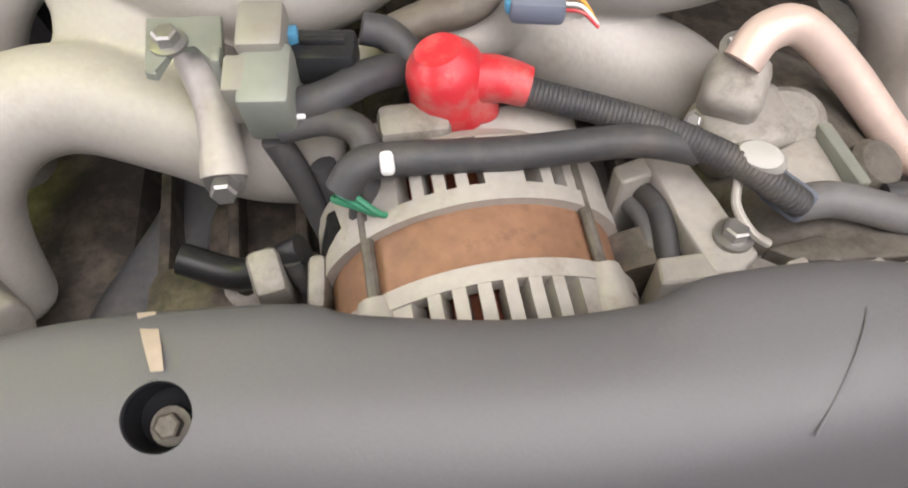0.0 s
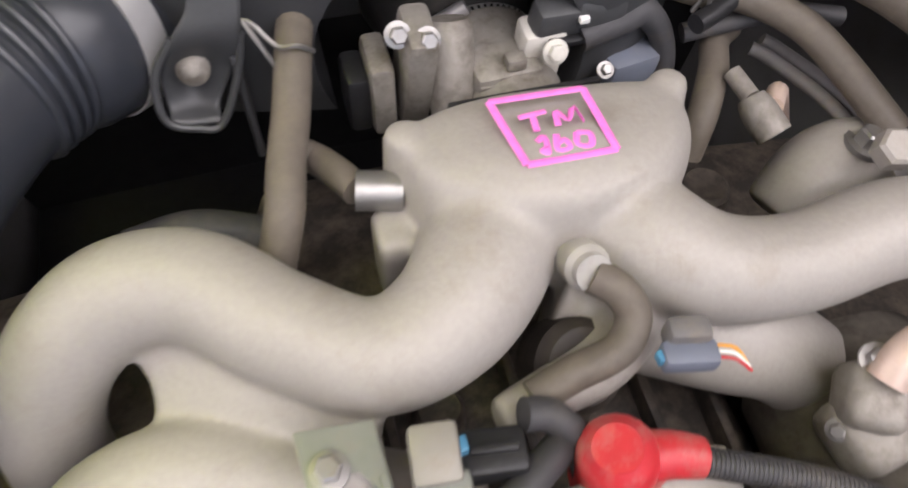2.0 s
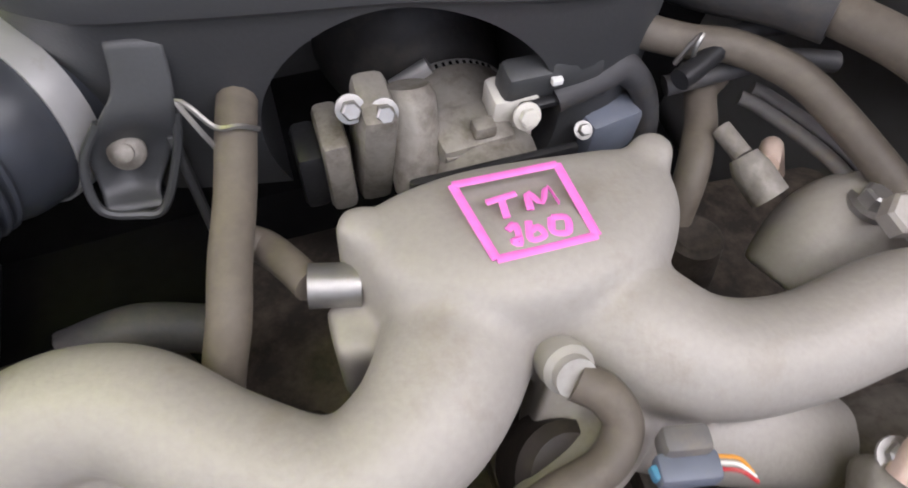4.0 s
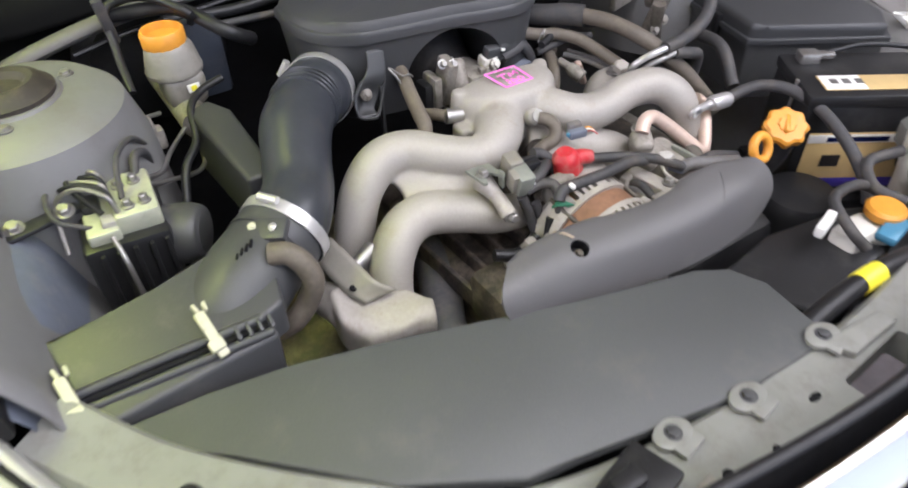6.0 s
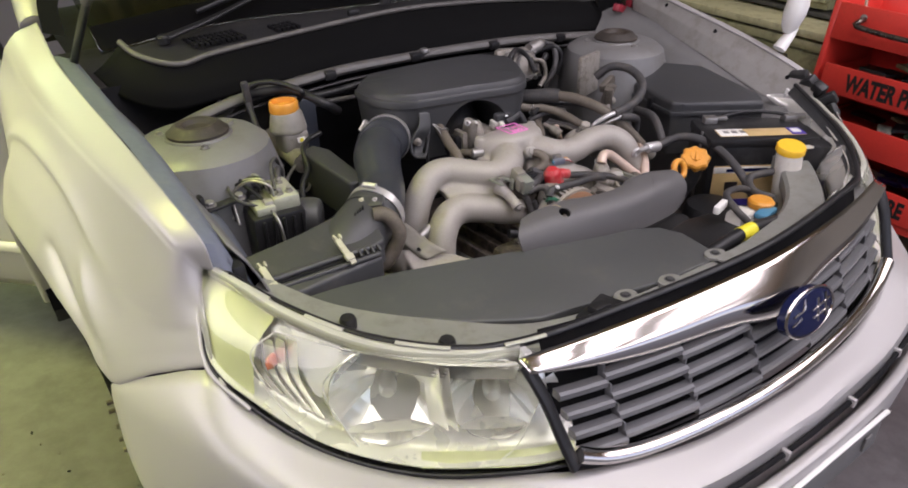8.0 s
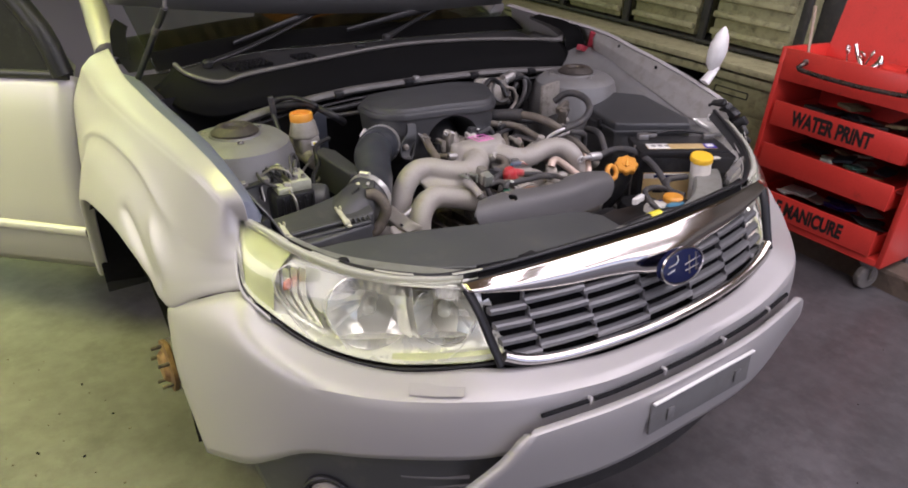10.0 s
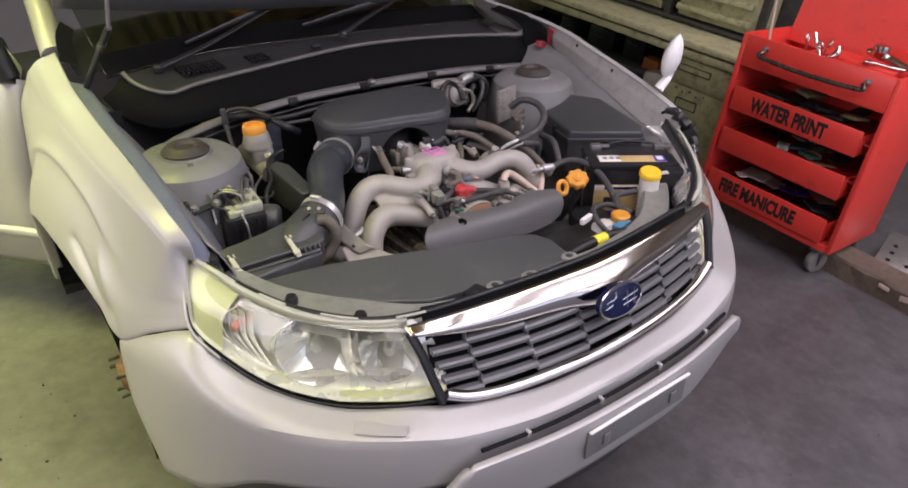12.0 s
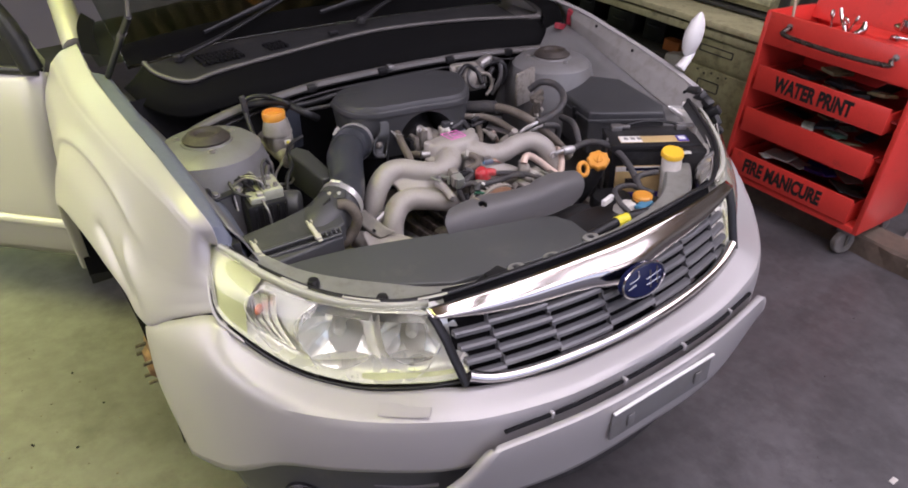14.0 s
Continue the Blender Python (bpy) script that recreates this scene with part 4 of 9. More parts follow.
    for x, y, z in ((-0.20, 1.034, 0.955), (0.03, 1.034, 0.957), (0.27, 1.03, 0.948), (0.50, 1.025, 0.932)):
        part("rail_clip", box((x, y, z), (0.028, 0.020, 0.020), 0.004, pose(0, 0, 0, 10, 0, 0)), M_BLACK, car, "black rail clip")
    part("rail_bracket", box((0.055, 1.03, 0.968), (0.018, 0.02, 0.012), 0.003), M_STEEL, car)
    # black scuttle: a deep upright face that turns forward round a trough, a rolled lip, a flat top with grilles
    foot = [(-0.652, 1.20, 1.005), (-0.622, 1.12, 0.966), (-0.55, 1.07, 0.938), (-0.462, 1.06, 0.942), (-0.298, 1.06, 0.955), (-0.171, 1.065, 0.959), (-0.022, 1.065, 0.959), (0.181, 1.065, 0.953), (0.398, 1.06, 0.943), (0.70, 1.035, 0.925)]
    lip = [(-0.584, 1.22, 1.052), (-0.574, 1.16, 1.038), (-0.535, 1.115, 1.022), (-0.492, 1.11, 1.014), (-0.426, 1.12, 1.022), (-0.257, 1.13, 1.032), (0.024, 1.14, 1.045), (0.229, 1.14, 1.039), (0.449, 1.13, 1.023), (0.695, 1.095, 1.000)]
    wall = [tuple(0.55 * a + 0.45 * b - (0.010 if k == 1 else 0) for k, (a, b) in enumerate(zip(p, q))) for p, q in zip(foot, lip)]
    inner = [(p[0] * 0.97, p[1] + 0.045, p[2] - 0.014) for p in lip]
    back = [(-0.54, 1.35, 1.010), (-0.50, 1.36, 1.014), (-0.422, 1.37, 1.020), (-0.36, 1.375, 1.026), (-0.30, 1.385, 1.028), (-0.166, 1.39, 1.025), (0.078, 1.40, 1.014), (0.301, 1.40, 1.010), (0.50, 1.385, 1.004), (0.70, 1.36, 1.0)]
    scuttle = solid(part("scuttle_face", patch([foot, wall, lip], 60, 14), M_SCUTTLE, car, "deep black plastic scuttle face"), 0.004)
    solid(part("scuttle_top", patch([lip, inner, back], 60, 14), M_TOPBLK, scuttle, "dusty black scuttle top"), 0.004)
    # lip greyer than the face: the edge's highlight is put into the colour
    part("scuttle_lip", tube([(p[0], p[1] - 0.002, p[2] + 0.003) for p in lip], 0.0062, n=10, seg=80), M_LIPGREY, scuttle, "rolled rubber lip, its grey highlight in the colour")
    # mesh grilles let into the scuttle top
    for x0, cols, rows_ in ((-0.425, 10, 4), (-0.225, 5, 3)):
        gm = bmesh.new()
        for i in range(cols):
            for j in range(rows_):
                x, f = x0 + 0.0125 * i, 0.32 + 0.13 * j
                y = 1.17 + 0.20 * f
                add_box(gm, (x, y, 1.0205 - 0.004 * f + 0.03 * max(0, x + 0.40)), (0.008, 0.017, 0.008), 0)
        part("air_mesh", gm, M_DARK, scuttle, "fine black air grille")
    part("scuttle_plug", box((-0.02, 1.235, 1.038), (0.03, 0.02, 0.014), 0.004), M_BLACK, scuttle)
    part("far_lip_horn", tube([(0.62, 1.108, 1.010), (0.68, 1.100, 1.004), (0.718, 1.12, 1.014), (0.722, 1.19, 1.038), (0.70, 1.27, 1.058)], [0.008, 0.010, 0.011, 0.010, 0.007], n=10), M_LIPGREY, scuttle, "grey rubber horn at the far end")
    glass = [[(-0.60, 1.365, 1.006), (-0.30, 1.395, 1.024), (0.05, 1.41, 1.014), (0.40, 1.40, 1.004), (0.74, 1.36, 0.995)], [(-0.60, 1.80, 1.25), (-0.30, 1.84, 1.26), (0.05, 1.86, 1.26), (0.40, 1.84, 1.25), (0.70, 1.80, 1.23)], [(-0.54, 2.20, 1.46), (-0.28, 2.28, 1.49), (0.04, 2.32, 1.50), (0.36, 2.28, 1.49), (0.62, 2.20, 1.45)]]
    ws = solid(part("windscreen", patch(glass, 30, 14), M_GLASS, car, "dark windscreen reflecting the roof"), 0.005)
    # black strip added to cover a bright reflection at the glass foot
    mask_rows = [[(p[0], p[1] - 0.004, p[2] + 0.006) for p in glass[0]], [(p[0], p[1] - 0.004, p[2] + 0.006) for p in between(glass[0], glass[1], 0.17)]]
    part("reflection_mask", patch(mask_rows, 30, 4), M_SCUTTLE, ws, "added matt black strip over the glass foot's bright reflection")
    part("dashboard", patch([[(-0.66, 1.45, 1.0), (0, 1.52, 1.0), (0.66, 1.45, 0.98)], [(-0.66, 1.8, 1.04), (0, 1.9, 1.06), (0.66, 1.8, 1.03)], [(-0.66, 2.1, 0.9), (0, 2.2, 0.9), (0.66, 2.1, 0.9)]], 20, 10), M_BLACK, car, "black dashboard behind the windscreen")
    # orange strip stands for a reflection in the windscreen, no part of the dashboard
    part("orange_reflection", patch([[(-0.10, 1.66, 1.055), (0.18, 1.70, 1.068), (0.62, 1.64, 1.05)], [(-0.14, 1.74, 1.085), (0.18, 1.80, 1.105), (0.64, 1.73, 1.085)]], 20, 6), M_TAN, car, "orange-brown strip imitating a reflection in the windscreen")
    # two wipers: tapering arms that rise from their pivots, blades lying along the glass
    for piv, knee, tip, b0, b1 in (((-0.475, 1.30, 1.030), (-0.30, 1.365, 1.058), (0.06, 1.52, 1.135), (-0.36, 1.40, 1.060), (0.40, 1.60, 1.170)), ((0.105, 1.285, 1.046), (0.22, 1.36, 1.060), (0.46, 1.47, 1.100), (0.02, 1.40, 1.062), (0.70, 1.50, 1.100))):
        w = part("wiper", tube([piv, knee, tip], [0.013, 0.009, 0.006], n=8, flat=0.6), M_BLACK, car, "black wiper arm")
        mid = tuple((a + b) / 2 + (0.012 if k == 2 else 0) for k, (a, b) in enumerate(zip(b0, b1)))
        part("wiper_blade", tube([b0, mid, b1], [0.004, 0.008, 0.004], n=6, flat=1.5), M_BLACK, w)
        part("wiper_nut", lathe([(0.015, -0.01), (0.015, 0.004), (0.010, 0.010), (0.003, 0.011)], Matrix.Translation(piv), n=16), M_BLACK, w)
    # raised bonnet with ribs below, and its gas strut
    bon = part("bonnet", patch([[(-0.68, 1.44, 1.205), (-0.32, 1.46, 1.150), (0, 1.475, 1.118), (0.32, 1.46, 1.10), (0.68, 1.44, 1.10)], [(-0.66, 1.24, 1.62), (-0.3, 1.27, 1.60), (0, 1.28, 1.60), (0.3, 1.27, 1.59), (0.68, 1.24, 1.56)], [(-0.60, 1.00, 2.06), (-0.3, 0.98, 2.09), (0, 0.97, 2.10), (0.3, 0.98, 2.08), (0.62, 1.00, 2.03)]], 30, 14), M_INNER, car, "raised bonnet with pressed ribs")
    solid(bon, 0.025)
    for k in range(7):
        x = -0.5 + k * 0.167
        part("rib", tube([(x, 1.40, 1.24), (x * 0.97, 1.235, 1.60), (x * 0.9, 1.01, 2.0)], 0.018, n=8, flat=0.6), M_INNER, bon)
    st = part("bonnet_strut", tube([(-0.672, 1.295, 1.005), (-0.66, 1.16, 1.10), (-0.64, 0.98, 1.23)], 0.008, n=10), M_BLACK, car, "black gas strut holding the bonnet")
    part("strut_rod", tube([(-0.64, 0.98, 1.23), (-0.61, 0.93, 1.5), (-0.60, 1.0, 1.80)], 0.0045, n=8), M_STEEL, st, "bright strut rod")
    part("strut_collar", tube([(-0.652, 1.07, 1.165), (-0.647, 1.045, 1.182)], 0.0092, n=10), M_LIPGREY, st)
    part("hinge", patch([[(-0.70, 1.40, 1.06), (-0.69, 1.44, 1.12), (-0.665, 1.47, 1.15)], [(-0.66, 1.38, 1.05), (-0.655, 1.42, 1.10), (-0.64, 1.44, 1.13)]], 8, 4), M_SCUTTLE, car, "black bonnet hinge")
    # door mirror pillar, side body and the door, standing ajar
    for s in (-1, 1):
        part("pillar", tube([mx((0.70, 1.47, 1.06), s), mx((0.665, 1.85, 1.28), s), mx((0.62, 2.25, 1.48), s)], 0.035, n=10), M_PAINT, car, "silver windscreen pillar")
        part("body_side", patch([[(0.78, 1.55, 1.02), (0.80, 2.5, 1.04), (0.79, 3.6, 1.05)], [(0.86, 1.58, 0.72), (0.87, 2.5, 0.74), (0.86, 3.6, 0.74)], [(0.83, 1.55, 0.30), (0.84, 2.5, 0.30), (0.83, 3.6, 0.32)]], 16, 10, s), M_PAINT, car, "silver body side")
        part("roof_side", tube([mx((0.62, 2.25, 1.48), s), mx((0.60, 3.0, 1.56), s), mx((0.58, 4.0, 1.5), s)], 0.03, n=8), M_PAINT, car)
    part("roof", patch([[(-0.60, 2.25, 1.47), (0, 2.32, 1.51), (0.60, 2.25, 1.47)], [(-0.60, 3.2, 1.56), (0, 3.2, 1.60), (0.60, 3.2, 1.56)], [(-0.58, 4.2, 1.48), (0, 4.25, 1.52), (0.58, 4.2, 1.48)]], 16, 12), M_PAINT, car, "silver roof")
    part("tail", patch([[(-0.58, 4.2, 1.48), (0, 4.25, 1.52), (0.58, 4.2, 1.48)], [(-0.76, 4.4, 0.95), (0, 4.5, 0.95), (0.76, 4.4, 0.95)], [(-0.78, 4.4, 0.35), (0, 4.5, 0.35), (0.78, 4.4, 0.35)]], 16, 12), M_PAINT, car, "silver tailgate")
    door = holder("door", car, "silver front door standing ajar")
    a, b = Vector((-0.805, 1.515, 0)), Vector((-1.52, 2.32, 0))
    d = b - a
    rows = []
    for z, bulge in ((1.0, 0.0), (0.92, 0.03), (0.78, 0.05), (0.60, 0.055), (0.54, 0.048), (0.45, 0.025), (0.36, -0.02)):
        rows.append([tuple(a + d * f + Vector((-0.71, -0.70, 0)) * bulge + Vector((0, 0, z - 0.02 * f))) for f in (0, 0.35, 0.7, 1.0)])
    skin = solid(part("door_skin", patch(rows, 14, 20), M_PAINT, door, "smooth silver door panel"), 0.06)
    part("side_moulding", tube([tuple(a + d * f + Vector((-0.71, -0.70, 0)) * 0.06 + Vector((0, 0, 0.53))) for f in (0.02, 0.4, 1.0)], 0.012, n=8, flat=1.4), M_PAINT, door)
    part("window_frame", tube([tuple(a + d * f + Vector((0, 0, z))) for f, z in ((0.02, 1.0), (0.08, 1.16), (0.3, 1.38), (0.9, 1.46))], 0.03, n=8), M_BLACK, door, "black window frame")
    part("quarter_trim", patch([[tuple(a + d * f + Vector((0, 0, 1.0))) for f in (0.0, 0.2, 0.4)], [tuple(a + d * f + Vector((0, 0, z))) for f, z in ((0.05, 1.14), (0.16, 1.24), (0.3, 1.37))]], 8, 6), M_BLACK, door)
    part("window_sill_strip", tube([tuple(a + d * f + Vector((0, 0, 1.0 - 0.02 * f))) for f in (0, 0.5, 1.0)], 0.014, n=8), M_BLACK, door)
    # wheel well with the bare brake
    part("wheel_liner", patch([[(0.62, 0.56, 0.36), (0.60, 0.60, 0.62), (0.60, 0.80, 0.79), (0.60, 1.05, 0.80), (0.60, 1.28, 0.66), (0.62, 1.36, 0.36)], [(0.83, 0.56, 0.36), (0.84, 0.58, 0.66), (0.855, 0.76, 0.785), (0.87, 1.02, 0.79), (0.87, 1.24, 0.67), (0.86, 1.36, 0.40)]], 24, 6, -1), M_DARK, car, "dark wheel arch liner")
    brake = holder("front_brake", car, "bare rusty brake with its wheel taken off")
    part("disc", lathe([(0.03, -0.012), (0.147, -0.012), (0.147, 0.012), (0.075, 0.012), (0.070, 0.045), (0.03, 0.045)], along((-0.745, 0.93, 0.34), (-1, 0, 0)), n=40), M_STEEL, brake, "worn brake disc")
    for k in range(5):
        t = 2 * math.pi * k / 5
        part("wheel_stud", tube([(-0.78, 0.93 + 0.055 * math.cos(t), 0.34 + 0.055 * math.sin(t)), (-0.835, 0.93 + 0.055 * math.cos(t), 0.34 + 0.055 * math.sin(t))], 0.0055, n=8), M_IRON, brake)
    part("caliper", box((-0.75, 0.80, 0.40), (0.09, 0.09, 0.17), 0.015), M_RUST, brake, "rusty brake caliper")
    part("hub_flange", lathe([(0.02, -0.008), (0.066, -0.008), (0.070, -0.004), (0.070, 0.006), (0.045, 0.010), (0.034, 0.022), (0.004, 0.024)], along((-0.80, 0.93, 0.34), (-1, 0, 0)), n=40, lobes=5, depth=0.06), M_RUST, brake, "rusty wheel hub flange")
    part("hub_knuckle", box((-0.68, 0.95, 0.36), (0.09, 0.13, 0.26), 0.02), M_IRON, brake)
    part("damper", tube([(-0.60, 0.91, 0.45), (-0.57, 0.88, 0.85)], 0.03, n=14), M_BLACK, brake, "black suspension damper")
    part("mud_flap", box((-0.80, 1.36, 0.44), (0.12, 0.012, 0.12), 0.003), M_BLACK, car, "black mud flap")
    for s in (-1, 1):
        for y in ((3.55,) if s < 0 else (0.93, 3.55)):
            w = part("wheel", lathe([(0.20, -0.10), (0.31, -0.105), (0.335, -0.08), (0.338, 0.08), (0.31, 0.105), (0.21, 0.10)], along((s * 0.76, y, 0.335 + 0.0 * s), (s, 0, 0)), n=40), M_RUBBER, car, "black road tyre")
            part("rim", lathe([(0.05, 0.07), (0.10, 0.085), (0.19, 0.06), (0.21, 0.10), (0.20, 0.105)], along((s * 0.76, y, 0.335), (s, 0, 0)), n=30), M_STEEL, w)


def front_panel():
    # radiator support beam, black bracket strip and the flat cover sheet
    beam = [(-0.63, 0.46, 0.845), (-0.56, 0.37, 0.815), (-0.45, 0.265, 0.800), (-0.33, 0.175, 0.793), (-0.16, 0.135, 0.793), (0.0, 0.128, 0.793), (0.16, 0.135, 0.793), (0.33, 0.175, 0.795), (0.47, 0.275, 0.80), (0.58, 0.40, 0.81)]
    bm = bmesh.new()
    c = spline(beam, 60)
    rings = []
    for i, p in enumerate(c):
        q, r = c[max(0, i - 1)], c[min(59, i + 1)]
        t = Vector(r) - Vector(q)
        n = Vector((-t.y, t.x, 0)).normalized()
        w = 0.034
        f = w + 0.036 * max(0.0, 1 - (p[0] / 0.34) ** 4)
        rings.append([Vector(p) + n * a + Vector((0, 0, z)) for a, z in ((-f, -0.03), (-f, 0.0), (-f + 0.006, 0.006), (w - 0.006, 0.006), (w, 0.0), (w, -0.03))])
    vs = add_grid(bm, rings, close=True)
    bm.faces.new(vs[0])
    bm.faces.new(list(reversed(vs[-1])))
    bm = cut(bm, box((0.062, 0.100, 0.79), (0.105, 0.036, 0.1), 0.006, pose(0, 0, 0, 0, 0, 4)))
    sup = part("radiator_support", bm, M_RAIL, car, "painted steel radiator support rail")
    seal = [(-0.672, 0.425, 0.905), (-0.63, 0.345, 0.880), (-0.57, 0.25, 0.862), (-0.49, 0.17, 0.853), (-0.42, 0.135, 0.85), (-0.30, 0.105, 0.856), (0.0, 0.068, 0.868), (0.30, 0.105, 0.856), (0.42, 0.135, 0.85), (0.57, 0.25, 0.862), (0.672, 0.425, 0.905)]
    part("bonnet_seal_strip", tube(seal, 0.0060, n=8, seg=80, flat=0.7), M_BLACK, car, "black rubber strip behind lamps and grille")
    lower = [(p[0] * 0.992, p[1] + 0.012, p[2] - 0.022) for p in seal]
    part("black_infill", (lambda b: (add_grid(b, [spline(seal, 60), spline(lower, 60)]), b)[1])(bmesh.new()), M_GREY, car, "dark grey infill strip")
    edge = spline(seal, 120)
    for k0, k1 in ((2, 6), (9, 14), (18, 24), (28, 33)):
        part("lamp_tab", tube([(q[0] * 1.004, q[1] - 0.006, q[2] + 0.004) for q in edge[k0:k1]], 0.0034, n=8, flat=0.5), M_LEDGE, car, "pale lamp tab")
    for x, y, z in ((-0.548, 0.335, 0.828), (-0.455, 0.228, 0.812)):
        part("rubber_buffer", lathe([(0.0125, 0), (0.0125, 0.012), (0.010, 0.017), (0.004, 0.018)], Matrix.Translation((x, y, z - 0.012)), n=16), M_BLACK, sup, "black rubber buffer")
    # cover sheet over the radiator
    out = [(-0.60, 0.452), (-0.50, 0.440), (-0.42, 0.428), (-0.31, 0.396), (-0.13, 0.334), (0.005, 0.298), (0.04, 0.278), (0.058, 0.24), (0.046, 0.152), (-0.086, 0.158), (-0.25, 0.196), (-0.30, 0.205), (-0.40, 0.265), (-0.50, 0.365), (-0.575, 0.43)]
    hi = [0.812, 0.812, 0.81, 0.808, 0.806, 0.806, 0.805, 0.803, 0.803, 0.803, 0.799, 0.796, 0.800, 0.806, 0.81]
    part("radiator_cover", prism(out, [h - 0.012 for h in hi], hi, 0.004), M_SHEETGREY, car, "flat dark grey cover sheet over the radiator", smooth=True)
    # flat dark discs stand for the shade in the rail's holes
    for x, y, sx, sy in ((-0.215, 0.125, 0.016, 0.010), (-0.16, 0.110, 0.012, 0.012), (-0.105, 0.104, 0.008, 0.006), (-0.03, 0.118, 0.016, 0.008), (-0.075, 0.088, 0.010, 0.010)):
        part("rail_hole", lathe([(0.003, 0.0), (0.0055, 0.0), (0.0055, 0.0012), (0.003, 0.0012)], Matrix.Translation((x, y, 0.7985)) @ Matrix.Diagonal((sx / 0.011, sy / 0.011, 1, 1)), n=18), M_DARK, sup)
    for x, y in ((-0.20, 0.104), (-0.125, 0.086)):
        part("catch_plate", box((x, y, 0.8005), (0.055, 0.026, 0.005), 0.002, pose(0, 0, 0, 0, 0, 6)), M_DULL, sup, "dusty steel catch plate")
    part("stay_plate", prism([(0.028, 0.152), (0.108, 0.144), (0.112, 0.126), (0.040, 0.124)], 0.800, [0.808, 0.812, 0.812, 0.808], 0.002), M_RAIL, sup, "pale grey stay below the hose")
    latch = [(-0.172, 0.164, 0.804), (-0.085, 0.152, 0.804), (0.036, 0.158, 0.805)]
    for k, p in enumerate(latch):
        tab = lathe([(0.004, -0.004), (0.0165, -0.003), (0.0165, 0.002), (0.015, 0.003), (0.004, 0.003)], Matrix.Translation(p) @ Matrix.Diagonal((1.25, 0.9, 1, 1)), n=22)
        add_box(tab, (p[0] + 0.004, p[1] - 0.014, p[2]), (0.030, 0.018, 0.005), 0.002, pose(0, 0, 0, 0, 0, 10))
        tab = part("mounting_tab", tab, M_RAIL, sup, "flat painted mounting tab")
        part("tab_bolt", bolt((p[0], p[1], p[2] + 0.002), (0, 0, 1), 0.0058, 0.004), M_GREY, tab)
    part("bonnet_catch", (lambda b: (add_box(b, (-0.245, 0.14, 0.818), (0.075, 0.05, 0.012), 0.003, pose(0, 0, 0, 0, 0, 15)), add_box(b, (-0.25, 0.145, 0.825), (0.03, 0.02, 0.018), 0.004), b)[2])(bmesh.new()), M_BLACK, sup, "black bonnet catch")
    # black plastic air guide on the far side of the catch
    part("air_guide", prism([(0.10, 0.17), (0.20, 0.115), (0.36, 0.16), (0.40, 0.22), (0.27, 0.21)], 0.74, [0.770, 0.770, 0.776, 0.776, 0.772], 0.004), M_BLACK, car, "black plastic air guide")


M_SHEETGREY = mat("dull_grey_cover_sheet", (0.066, 0.069, 0.068), 0.42, 0.0, 0.15, 500, 0.15, 0.22, (0.10, 0.098, 0.088), stain=5)
M_TOPBLK = mat("dusty_black_scuttle_top", (0.015, 0.015, 0.016), 0.6, 0.0, 0.2, 300, 0.1, 0.4, (0.038, 0.036, 0.034), stain=5)
M_LIPGREY = mat("grey_rubber_lip", (0.085, 0.080, 0.074), 0.5, 0.0, 0.2, 150, 0.1, 0.3, (0.14, 0.125, 0.11), stain=10)
M_RAILGREY = mat("dusty_grey_flange_paint", (0.10, 0.096, 0.092), 0.5, 0.05, 0.15, 80, 0.1, 0.5, (0.10, 0.09, 0.08), stain=12)
M_TAN = mat("orange_brown_trim", (0.42, 0.13, 0.035), 0.55, 0.0, 0.2, 60, 0.1)
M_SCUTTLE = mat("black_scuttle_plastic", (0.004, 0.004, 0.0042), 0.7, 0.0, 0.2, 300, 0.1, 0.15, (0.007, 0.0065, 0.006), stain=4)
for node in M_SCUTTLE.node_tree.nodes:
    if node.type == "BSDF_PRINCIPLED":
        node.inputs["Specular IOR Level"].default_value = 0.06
M_SLAT = mat("grey_slat_plastic", (0.15, 0.15, 0.154), 0.35, 0.3, 0.06, 200, 0.03)
M_RUSTY = mat("dusty_brown_rubber", (0.034, 0.028, 0.023), 0.6, 0.1, 0.3, 80, 0.3, 0.5, (0.07, 0.055, 0.042), stain=14)
front_end()
grille()
bay_shell()
front_panel()

